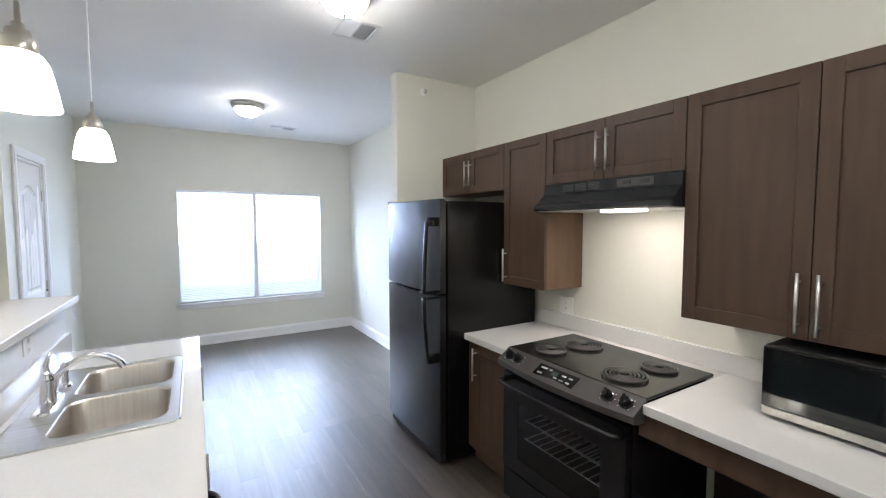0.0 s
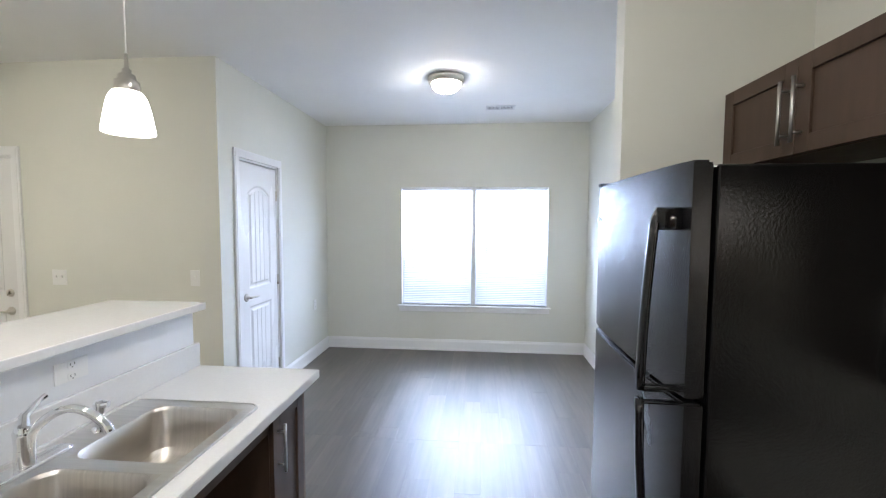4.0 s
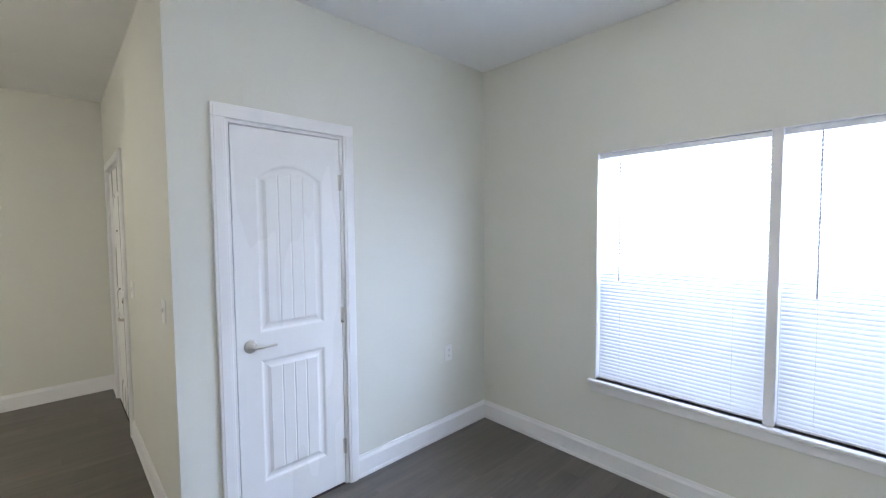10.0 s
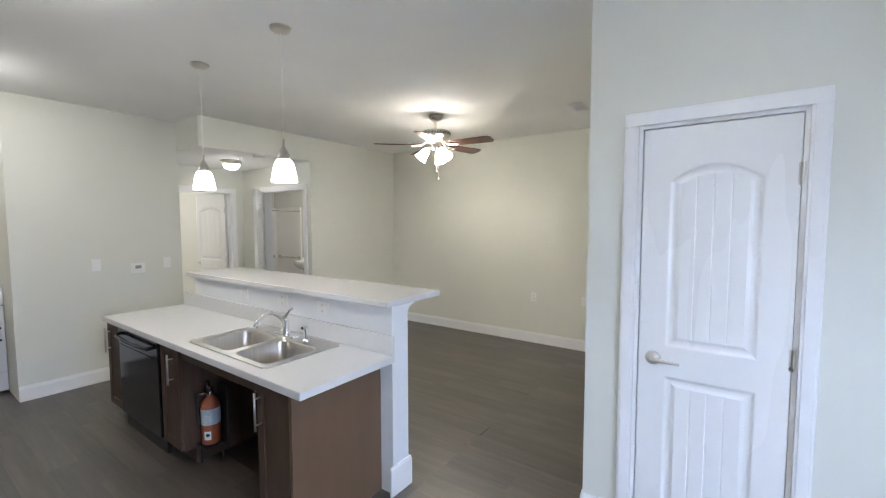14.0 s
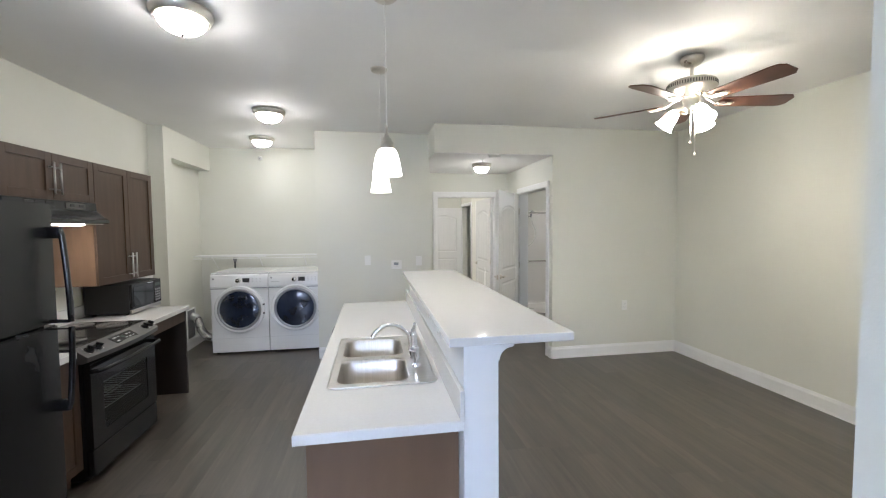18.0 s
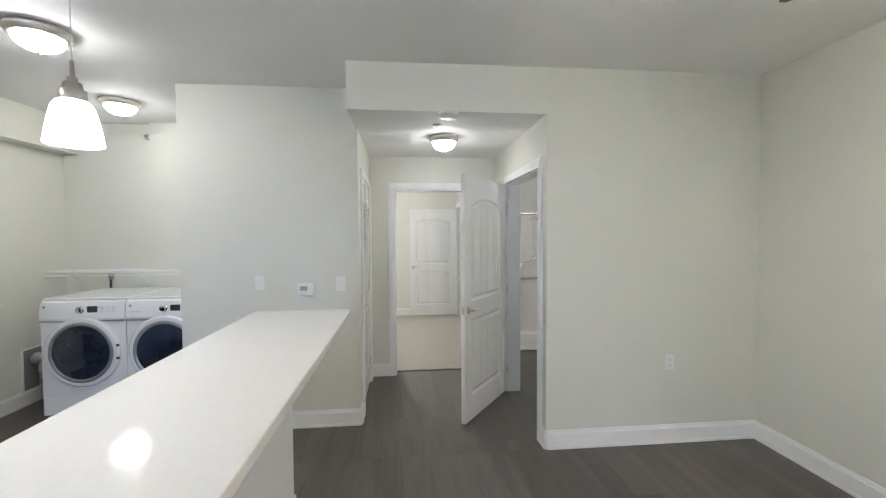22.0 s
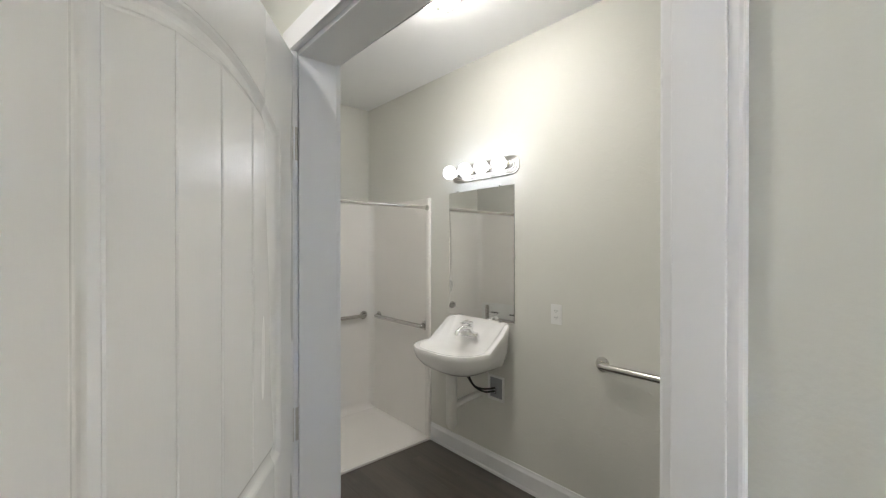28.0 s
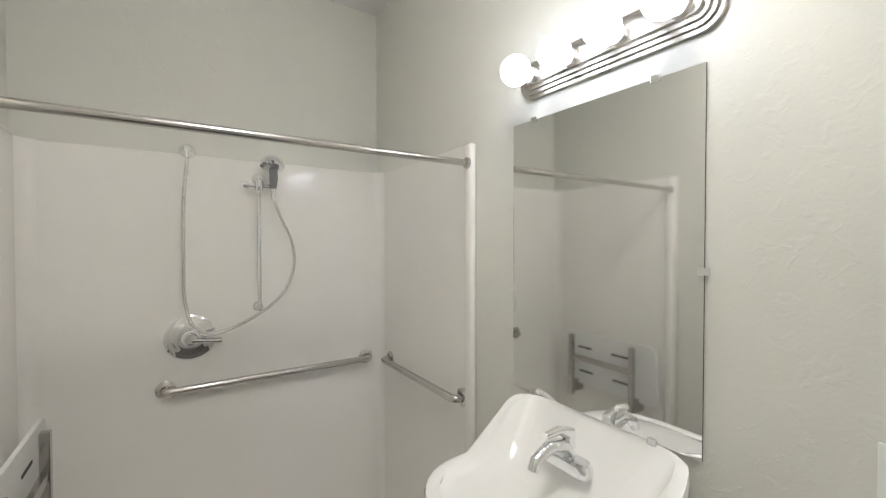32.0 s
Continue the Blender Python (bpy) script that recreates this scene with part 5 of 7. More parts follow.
def dishwasher():
    d = thing("dishwasher", "black built-in dishwasher with a curved handle", "dishwasher", 0.2, 2.0, 0)
    y0, y1 = 1.63, 2.365
    bm = boxes((BX0 + 0.01, 0.44, y0, y1, 0.10, 0.788))
    wpart("body", bm, BLACK_MATTE, d)
    bm = bmesh.new()
    box(bm, 0.44, 0.462, y0 + 0.004, y1 - 0.004, 0.12, 0.66, 0.003)
    wpart("door", bm, BLACK_GLOSS, d, "glossy black door panel")
    bm = bmesh.new()
    box(bm, 0.44, 0.466, y0 + 0.004, y1 - 0.004, 0.665, 0.785, 0.004)
    wpart("control_strip", bm, BLACK_GLOSS, d)
    bm = bmesh.new()
    tube(bm, arc_points([(0.466, y0 + 0.05, 0.745), (0.50, y0 + 0.07, 0.735), (0.512, (y0 + y1) / 2, 0.725), (0.50, y1 - 0.07, 0.735), (0.466, y1 - 0.05, 0.745)], 0.06), 0.012, 10)
    wpart("handle", bm, BLACK_GLOSS, d, "bowed black handle", True)
    bm = boxes((0.40, 0.43, y0, y1, 0.0, 0.10))
    wpart("toe_kick", bm, BLACK_MATTE, d)


dishwasher()


def extinguisher():
    x, y, z = 0.30, 2.72, 0.14
    e = thing("fire_extinguisher", "red fire extinguisher with paper labels on a bracket under the sink", "extinguisher", x, y, z)
    r = 0.062
    bm = bmesh.new()
    lathe(bm, [(0.0, 0.004), (r * 0.8, 0.0), (r, 0.01), (r, 0.30), (r * 0.93, 0.335), (r * 0.65, 0.365), (0.022, 0.385), (0.02, 0.40), (0.0, 0.40)], 28, x, y, z)
    wpart("cylinder", bm, RED, e, "red-orange steel cylinder", True)
    for nm, z0, z1, mt in (("label_sheet", 0.17, 0.30, LABEL_BLUE),):
        bm = bmesh.new()
        lathe(bm, [(r + 0.0008, z0), (r + 0.0008, z1)], 28, x, y, z)
        lab = wpart(nm, bm, mt, e, "pale blue printed label", True)
        for k in range(5):
            bm = bmesh.new()
            pts = [(x + (r + 0.0014) * math.cos(radians(q)), y + (r + 0.0014) * math.sin(radians(q)), z + z0 + 0.025 + 0.02 * k) for q in range(15, 75, 10)]
            tube(bm, pts, 0.0016, 4)
            part("print_bar", bm, INK_G, lab)
    bm = bmesh.new()
    loft(bm, [[Vector((x + rr * math.cos(radians(q)), y + rr * math.sin(radians(q)), z + zz)) for rr, zz in ((r + 0.0012, 0.05), (r + 0.0012, 0.12), (r + 0.0004, 0.12), (r + 0.0004, 0.05))] for q in range(22, 68, 7)])
    tag = wpart("small_label", bm, INK_W, e, "small white paper label")
    bm = bmesh.new()
    q = radians(45)
    lathe(bm, [(0.0, 0.001), (0.014, 0.001), (0.014, 0.0)], 16, x + (r + 0.0015) * math.cos(q), y + (r + 0.0015) * math.sin(q), z + 0.09, Euler((0, radians(90), q)).to_matrix())
    part("round_mark", bm, INK, tag)
    bm = bmesh.new()
    lathe(bm, [(0.0, 0), (0.018, 0), (0.018, 0.03), (0.012, 0.045), (0.0, 0.045)], 16, x, y, z + 0.398)
    tube(bm, [(x, y, z + 0.42), (x + 0.045, y - 0.05, z + 0.41)], 0.008, 8)
    wpart("valve", bm, CHROME, e, "metal valve", True)
    for dz, tip, reach in ((0.432, 0.468, 1.25), (0.446, 0.535, 0.8)):
        bm = bmesh.new()
        loft(bm, [[Vector((xx - 0.013, yy, zz)), Vector((xx + 0.013, yy, zz)), Vector((xx + 0.012, yy, zz + 0.013)), Vector((xx - 0.012, yy, zz + 0.013))] for xx, yy, zz in ((x - 0.015, y - 0.02, z + dz), (x + 0.02, y + 0.025, z + dz + 0.012), (x + 0.05 * reach, y + 0.085 * reach, z + tip))])
        wpart("grip", bm, CHROME, e, "metal grip")
    bm = bmesh.new()
    tube(bm, arc_points([(x + 0.03, y - 0.035, z + 0.42), (x + 0.06, y - 0.09, z + 0.40), (x + 0.055, y - 0.10, z + 0.25), (x + 0.05, y - 0.06, z + 0.14)], 0.06), 0.011, 10)
    wpart("hose", bm, RUBBER, e, "black rubber hose", True)
    bm = bmesh.new()
    box(bm, x - 0.09, x - 0.078, 2.66, 2.80, 0.10, 0.60, 0.002)
    box(bm, x - 0.07, x + 0.075, y - 0.07, y + 0.07, z - 0.012, z - 0.002, 0.002)
    tube(bm, [(x + 0.05, y - 0.05, z - 0.01), (x + 0.05, y - 0.05, -0.034)], 0.008, 8)
    tube(bm, [(x - 0.05, y + 0.05, z - 0.01), (x - 0.05, y + 0.05, -0.034)], 0.008, 8)
    wpart("bracket", bm, BLACK_MATTE, e, "black metal stand")
    e.scale = (0.92, 0.92, 0.80)


extinguisher()

# ---- laundry ----
def front_loader(name, label, x0, x1, yf, yb, dryer):
    """Front-loading machine; front at y = yf looking to +y. x0 < x1."""
    m = thing(name, label, "laundry machine", (x0 + x1) / 2, (yf + yb) / 2, 0, group="laundry machines")
    z0, z1, cx = 0.025, 1.005, (x0 + x1) / 2
    bm = bmesh.new()
    box(bm, x0, x1, yb, yf, z0, 0.828, 0.006)
    wpart("body", bm, WASH_WHITE, m)
    bm = bmesh.new()
    prof = [(yb, 0.829), (yf + 0.004, 0.829), (yf + 0.012, 0.85), (yf + 0.006, 0.93), (yf - 0.012, 0.985), (yf - 0.035, 1.0), (yb, 1.0)]
    loft(bm, [[Vector((x, py, pz)) for py, pz in prof] for x in (x0, x1)])
    con = wpart("console", bm, WASH_WHITE, m, "white sloped control console")
    auto_smooth(con, 25)
    bm = bmesh.new()
    box(bm, x0 - 0.002, x1 + 0.002, yb, yf - 0.03, 1.0, 1.018, 0.006)
    wpart("top", bm, WASH_WHITE, m, "white top panel")
    bm = bmesh.new()
    box(bm, x0 + 0.002, x1 - 0.002, yf, yf + 0.013, 0.822, 0.834, 0.002)
    wpart("trim_strip", bm, WASH_GREY, m, "thin silver strip under the console")
    zc, R = 0.565, 0.285
    turn = Euler((radians(-90), 0, 0)).to_matrix()
    bm = bmesh.new()
    lathe(bm, [(R + 0.012, 0.0), (R + 0.012, 0.02), (R, 0.034), (R - 0.03, 0.036), (R - 0.045, 0.028), (R - 0.05, 0.01)], 56, cx, yf, zc, turn)
    ring = wpart("door", bm, WASH_WHITE, m, "round white door rim", True)
    bm = bmesh.new()
    lathe(bm, [(R - 0.028, 0.037), (R - 0.034, 0.042), (R - 0.055, 0.042), (R - 0.062, 0.03)], 56, cx, yf, zc, turn)
    part("chrome_ring", bm, WASH_GREY, ring, "grey metal ring", True)
    bm = bmesh.new()
    lathe(bm, [(R - 0.056, 0.036), (R - 0.10, 0.046), (R - 0.18, 0.052), (0.0, 0.054)], 48, cx, yf, zc, turn)
    part("glass", bm, DRUM_GLASS, ring, "dark blue domed glass", True)
    bm = bmesh.new()
    hx = cx - R - 0.004
    for dz in (-0.055, 0.055):
        box(bm, hx - 0.006, hx + 0.014, yf + 0.02, yf + 0.036, zc + dz - 0.010, zc + dz + 0.010, 0.003)
    part("hinge_mark", bm, INK, ring)
    p = lambda z: yf + 0.012 - 0.006 * (z - 0.85) / 0.08
    zk = 0.925
    bm = bmesh.new()
    kx = cx + 0.015
    lathe(bm, [(0.032, 0.0), (0.032, 0.006), (0.025, 0.010), (0.023, 0.028), (0.0, 0.030)], 28, kx, p(zk) - 0.002, zk, turn)
    kn = wpart("dial", bm, CHROME, con, "chrome program dial", True)
    bm = boxes((kx - 0.135, kx - 0.055, p(zk) - 0.004, p(zk) + 0.0035, zk - 0.025, zk + 0.028), bevel=0.001)
    wpart("display", bm, INK, con, "black display")
    for i in range(3):
        for j in range(3):
            bm = boxes((kx - 0.165 - i * 0.045 - 0.018, kx - 0.165 - i * 0.045, p(zk) - 0.004, p(zk) + 0.0025, zk - 0.022 + j * 0.020, zk - 0.014 + j * 0.020))
            wpart("button", bm, KEY_GREY, con)
    bm = bmesh.new()
    lathe(bm, [(0.0, 0.002), (0.011, 0.002), (0.012, 0.0)], 20, x1 - 0.035, p(0.95) - 0.002, 0.95, turn)
    wpart("badge", bm, WASH_GREY, con, "small round badge")
    if dryer:
        bm = boxes((cx + 0.19, cx + 0.29, p(0.90) - 0.003, p(0.90) + 0.003, 0.895, 0.905))
        wpart("label_bar", bm, KEY_GREY, con)
    bm = boxes((x0 + 0.004, x1 - 0.004, yf - 0.001, yf + 0.0015, 0.20, 0.203))
    wpart("panel_seam", bm, KEY_GREY, m)
    for xx in (x0 + 0.05, x1 - 0.05):
        for yy in (yf - 0.06, yb + 0.06):
            bm = bmesh.new()
            lathe(bm, [(0, 0), (0.022, 0), (0.022, 0.012), (0.012, 0.014), (0.012, 0.03), (0, 0.03)], 14, xx, yy, 0)
            wpart("foot", bm, BLACK_MATTE, m)
    return m


KEY_GREY = material("key_grey", (0.55, 0.56, 0.57), 0.4)
front_loader("washing_machine", "white front-loading washing machine with dark round door", 1.502, 2.174, -0.015, -0.76, False)
front_loader("clothes_dryer", "white front-loading dryer with dark round door beside the washer", 0.850, 1.495, -0.015, -0.76, True)

shelf = thing("wire_shelf", "white wire shelf on the alcove wall above the machines", "shelf", 1.7, -0.83, 1.17)
bm = bmesh.new()
box(bm, 0.847, 2.579, -0.849, -0.838, 1.165, 1.195, 0.002)
wpart("cleat", bm, TRIM, shelf)
for y, z in ((-0.832, 1.20), (-0.57, 1.20), (-0.57, 1.163), (-0.70, 1.196)):
    bm = bmesh.new()
    tube(bm, [(0.847, y, z), (2.578, y, z)], 0.0042, 6)
    wpart("rail", bm, TRIM, shelf)
bm = bmesh.new()
tube(bm, [(0.0, -0.832, 1.205), (0.0, -0.57, 1.205), (0.0, -0.568, 1.163)], 0.0018, 4)
wire = mesh_of("wire", bm, TRIM)
for k in range(68):
    ob = new("wire", wire)
    ob.parent = shelf
    ob.matrix_parent_inverse = shelf.matrix_basis.inverted()
    ob.location.x = 0.86 + k * 0.0254
for x in (1.15, 1.75, 2.35):
    bm = bmesh.new()
    tube(bm, [(x, -0.58, 1.195), (x, -0.846, 0.99)], 0.005, 6)
    wpart("brace", bm, TRIM, shelf)

ws = thing("supply_hoses", "dark braided water hoses from a wall valve behind the washer", "water valve", 2.12, -0.82, 1.15)
bm = bmesh.new()
lathe(bm, [(0.0, 0.0), (0.016, 0.0), (0.030, 0.05), (0.028, 0.06), (0.0, 0.062)], 14, 2.12, -0.795, 1.10)
wpart("valve", bm, GREY_PLASTIC, ws, "grey valve body")
bm = bmesh.new()
tube(bm, arc_points([(2.12, -0.79, 1.11), (2.118, -0.78, 1.03), (2.10, -0.76, 0.8)], 0.05), 0.011, 8)
wpart("hose", bm, RUBBER, ws, "black hose", True)

bx = thing("dryer_vent_box", "recessed metal dryer vent box low on the alcove wall", "vent box", 2.575, -0.40, 0.05)
bm = boxes((2.568, 2.579, -0.56, -0.545, 0.06, 0.52), (2.568, 2.579, -0.315, -0.30, 0.06, 0.52), (2.568, 2.579, -0.545, -0.315, 0.505, 0.52))
wpart("frame", bm, TRIM, bx)
bm = boxes((2.576, 2.5795, -0.545, -0.315, 0.06, 0.505))
wpart("back", bm, GREY_PLASTIC, bx)
duct = bmesh.new()
pts = arc_points([(2.57, -0.43, 0.42), (2.50, -0.43, 0.40), (2.42, -0.36, 0.22), (2.33, -0.32, 0.15), (2.24, -0.40, 0.13)], 0.09, 10)
fine = []
for a, b in zip(pts, pts[1:]):
    fine += [a.lerp(b, k / 3) for k in range(3)]
tube(duct, fine, [0.052 if i % 2 else 0.046 for i in range(len(fine))], 14)
single("dryer_duct", duct, FOIL, "crinkled silver foil duct beside the washer", "duct", smooth=True)

# ---- bathroom ----
SX0, SX1, SY0, SY1, SZ = MIRROR_X, BATH_IN, -2.41, -1.555, 1.888


def shower():
    s = thing("shower_stall", "white acrylic roll-in shower surround with base", "shower", -2.75, -1.95, 0)
    bm = bmesh.new()
    box(bm, SX0 + 0.002, SX1 - 0.002, -2.499, SY0, 0.0, SZ, 0.006)
    wpart("back_panel", bm, ACRYLIC, s, "glossy white acrylic back panel")
    bm = bmesh.new()
    box(bm, SX0 + 0.001, SX0 + 0.014, SY0, SY1 - 0.02, 0.0, SZ, 0.004)
    wpart("side_panel", bm, ACRYLIC, s)
    bm = bmesh.new()
    box(bm, SX1 - 0.045, SX1 - 0.001, SY0, SY1 - 0.02, 0.0, SZ, 0.004)
    wpart("side_panel", bm, ACRYLIC, s)
    for x0, x1 in ((SX0 + 0.001, SX0 + 0.032), (SX1 - 0.06, SX1 - 0.001)):
        bm = bmesh.new()
        box(bm, x0, x1, SY1 - 0.045, SY1, 0.005, SZ, 0.012, 4)
        wpart("edge_post", bm, ACRYLIC, s, "rounded white front edge", True)
    for cx, sx in ((SX0 + 0.014, 1), (SX1 - 0.045, -1)):
        bm = bmesh.new()
        n = 8
        r = 0.05
        prof = [(cx, SY0)] + [(cx + sx * r * (1 - math.sin(radians(90 * i / n))), SY0 + r * (1 - math.cos(radians(90 * i / n)))) for i in range(n + 1)]
        loft(bm, [[Vector((px, py, z)) for px, py in prof] for z in (0.02, SZ)])
        wpart("corner_fillet", bm, ACRYLIC, s, "rounded inside corner", True)
    bm = bmesh.new()
    cove = [(SY0, 0.016)] + [(SY0 + 0.06 * (1 - math.sin(radians(90 * i / 8))), 0.016 + 0.06 * (1 - math.cos(radians(90 * i / 8)))) for i in range(9)]
    loft(bm, [[Vector((px, py, pz)) for py, pz in cove] for px in (SX0 + 0.014, SX1 - 0.045)])
    wpart("floor_cove", bm, ACRYLIC, s, "rounded joint between panel and floor", True)
    bm = bmesh.new()
    # floor pan, dished to the drain
    nx, ny = 14, 10
    grid = [[bm.verts.new((SX0 + 0.002 + (SX1 - SX0 - 0.004) * i / nx, SY0 + (SY1 - SY0) * j / ny, 0.018 - 0.012 * math.exp(-(((SX0 + (SX1 - SX0) * i / nx) + 2.76) ** 2 + ((SY0 + (SY1 - SY0) * j / ny) + 1.95) ** 2) / 0.12))) for j in range(ny + 1)] for i in range(nx + 1)]
    for i in range(nx):
        for j in range(ny):
            bm.faces.new((grid[i][j], grid[i + 1][j], grid[i + 1][j + 1], grid[i][j + 1]))
    wpart("pan", bm, ACRYLIC, s, "white shower floor", True)
    bm = bmesh.new()
    box(bm, SX0 + 0.002, SX1 - 0.002, SY1 - 0.012, SY1 + 0.004, 0.0, 0.019, 0.004)
    wpart("threshold", bm, ACRYLIC, s)
    bm = bmesh.new()
    lathe(bm, [(0.052, 0.0), (0.05, 0.004), (0.042, 0.005), (0.0, 0.004)], 28, -2.76, -1.95, 0.006)
    d = wpart("drain", bm, CHROME, s, "round chrome drain", True)
    for a in range(0, 360, 60):
        b2 = bmesh.new()
        lathe(b2, [(0.007, 0), (0.007, 0.001), (0, 0.001)], 10, -2.76 + 0.024 * math.cos(radians(a)), -1.95 + 0.024 * math.sin(radians(a)), 0.0105)
        part("drain_hole", b2, INK, d)


shower()


def grab_bar(label, a, b, n, off=0.045, r=0.016):
    """A bar from a to b, standing off along n with flanges at both ends."""
    a, b, n = Vector(a), Vector(b), Vector(n)
    g = thing("grab_bar", label, "grab bar", *a, group="grab bars")
    u = (b - a).normalized()
    bm = bmesh.new()
    tube(bm, arc_points([a, a + n * off, b + n * off, b], 0.04, 8), r, 14)
    wpart("bar", bm, STEEL_BAR, g, "", True)
    turn = n.to_track_quat("Z", "Y").to_matrix()
    for p in (a, b):
        bm = bmesh.new()
        lathe(bm, [(0.0, 0.0005), (0.038, 0.0005), (0.038, 0.006), (0.030, 0.011), (0.018, 0.013)], 28, p.x, p.y, p.z, turn)
        wpart("flange", bm, STEEL_BAR, g, "round wall flange", True)
    return g


STEEL_BAR = material("stainless_bar", (0.58, 0.56, 0.53), 0.22, metal=1.0, vary=0.02, scale=3)
grab_bar("stainless steel grab bar on the shower back wall", (-2.475, SY0, 0.872), (-3.385, SY0, 0.878), (0, 1, 0))
grab_bar("stainless steel grab bar on the shower side wall", (SX0 + 0.014, -2.29, 0.88), (SX0 + 0.014, -1.625, 0.88), (1, 0, 0))
grab_bar("long stainless steel grab bar over the toilet", (MIRROR_X, -0.15, 0.885), (MIRROR_X, 0.72, 0.885), (1, 0, 0), 0.05, 0.018)
grab_bar("stainless steel grab bar on the wall beside the toilet", (-3.10, BATH_N, 0.885), (-2.20, BATH_N, 0.885), (0, -1, 0), 0.05, 0.018)

rod = thing("shower_rod", "stainless steel shower curtain rod across the stall", "curtain rod", -2.75, -1.55, 1.80)
bm = bmesh.new()
tube(bm, [(SX0 + 0.032, -1.575, 1.81), (SX1 - 0.055, -1.575, 1.81)], 0.0125, 14)
wpart("rod", bm, STEEL_BAR, rod, "", True)
for x, s in ((SX0 + 0.032, 1), (SX1 - 0.06, -1)):
    bm = bmesh.new()
    lathe(bm, [(0.0, 0.0), (0.022, 0.0), (0.020, 0.010), (0.013, 0.014)], 20, x, -1.575, 1.81, Euler((0, radians(90 * s), 0)).to_matrix())
    wpart("flange", bm, STEEL_BAR, rod, "", True)


def shower_set():
    y = SY0
    h = thing("hand_shower", "chrome hand shower with hose on a slide bar", "shower head", -2.85, y, 1.5)
    xs, z0, z1 = -2.843, 1.20, 1.80
    bm = bmesh.new()
    tube(bm, [(xs, y + 0.05, z0), (xs, y + 0.05, z1)], 0.0095, 12)
    wpart("slide_bar", bm, CHROME, h, "chrome slide bar", True)
    for z in (z0, z1):
        bm = bmesh.new()
        tube(bm, [(xs, y, z), (xs, y + 0.055, z)], [0.019, 0.014], 14)
        lathe(bm, [(0, 0.0), (0.024, 0.0), (0.02, 0.008), (0, 0.008)], 18, xs, y, z, Euler((radians(-90), 0, 0)).to_matrix())
        wpart("bracket", bm, CHROME, h, "", True)
    bm = bmesh.new()
    tube(bm, [(xs + 0.05, y + 0.055, 1.765), (xs - 0.055, y + 0.055, 1.765)], 0.010, 12)
    lathe(bm, [(0, -0.012), (0.016, -0.012), (0.017, 0.0), (0.016, 0.012), (0, 0.012)], 16, xs + 0.055, y + 0.055, 1.765, Euler((0, radians(90), 0)).to_matrix())
    lathe(bm, [(0.0, -0.022), (0.019, -0.022), (0.02, 0.022), (0.0, 0.022)], 16, xs, y + 0.053, 1.765)
    wpart("slider", bm, CHROME, h, "chrome slider with knob", True)
    hx, hz = xs - 0.058, 1.80
    bm = bmesh.new()
    tube(bm, [(hx, y + 0.07, 1.70), (hx, y + 0.075, 1.755)], [0.010, 0.012], 12)
    wpart("hose_nut", bm, CHROME, h, "", True)
    bm = bmesh.new()
    tube(bm, [(hx, y + 0.075, 1.755), (hx, y + 0.085, 1.80), (hx + 0.005, y + 0.10, 1.845)], [0.014, 0.019, 0.018], 12)
    wpart("grip", bm, GREY_PLASTIC, h, "grey hand grip", True)
    bm = bmesh.new()
    lathe(bm, [(0.0, 0.042), (0.022, 0.038), (0.042, 0.024), (0.054, 0.004), (0.056, -0.006), (0.050, -0.014), (0.0, -0.016)], 28, hx + 0.012, y + 0.115, 1.858, Euler((radians(14), radians(-10), 0)).to_matrix())
    wpart("head", bm, CHROME, h, "round chrome spray head", True)
    ax, az = -2.563, 1.90
    bm = bmesh.new()
    lathe(bm, [(0, 0), (0.032, 0), (0.028, 0.012), (0.014, 0.02), (0.013, 0.05), (0.0, 0.05)], 20, ax, y, az, Euler((radians(-90), 0, 0)).to_matrix())
    tube(bm, [(ax, y + 0.04, az), (ax, y + 0.045, az - 0.035)], 0.011, 10)
    wpart("elbow", bm, CHROME, h, "chrome wall elbow", True)
    bm = bmesh.new()
    key = [(ax, y + 0.045, az - 0.03), (ax + 0.015, y + 0.05, 1.70), (ax + 0.018, y + 0.05, 1.45), (ax + 0.015, y + 0.05, 1.25), (ax - 0.02, y + 0.055, 1.14), (ax - 0.10, y + 0.06, 1.105), (-2.80, y + 0.075, 1.155), (-2.93, y + 0.075, 1.25), (-2.99, y + 0.07, 1.38), (-2.985, y + 0.07, 1.50), (-2.935, y + 0.07, 1.62), (hx, y + 0.07, 1.71)]
    pts = []
    V = [Vector(k) for k in key]
    for i in range(len(V) - 1):
        p0, p1, p2, p3 = V[max(i - 1, 0)], V[i], V[i + 1], V[min(i + 2, len(V) - 1)]
        for k in range(10):
            t = k / 10
            pts.append(0.5 * ((2 * p1) + (p2 - p0) * t + (2 * p0 - 5 * p1 + 4 * p2 - p3) * t * t + (3 * p1 - p0 - 3 * p2 + p3) * t ** 3))
    tube(bm, pts, [0.0075 if i % 2 else 0.0068 for i in range(len(pts))], 10)
    wpart("hose", bm, HOSE_METAL, h, "ribbed metal hose", True)
    v = thing("shower_valve", "round chrome shower valve with lever", "shower valve", -2.568, y, 1.085)
    turn = Euler((radians(-90), 0, 0)).to_matrix()
    bm = bmesh.new()
    lathe(bm, [(0.0, 0.0005), (0.100, 0.0005), (0.099, 0.006), (0.085, 0.013), (0.078, 0.012), (0.066, 0.018), (0.045, 0.020), (0.0, 0.020)], 40, -2.568, y, 1.085, turn)
    wpart("plate", bm, CHROME, v, "round chrome plate", True)
    bm = bmesh.new()
    lathe(bm, [(0.040, 0.018), (0.036, 0.045), (0.024, 0.058), (0.0, 0.060)], 28, -2.568, y, 1.085, turn)
    wpart("hub", bm, CHROME, v, "", True)
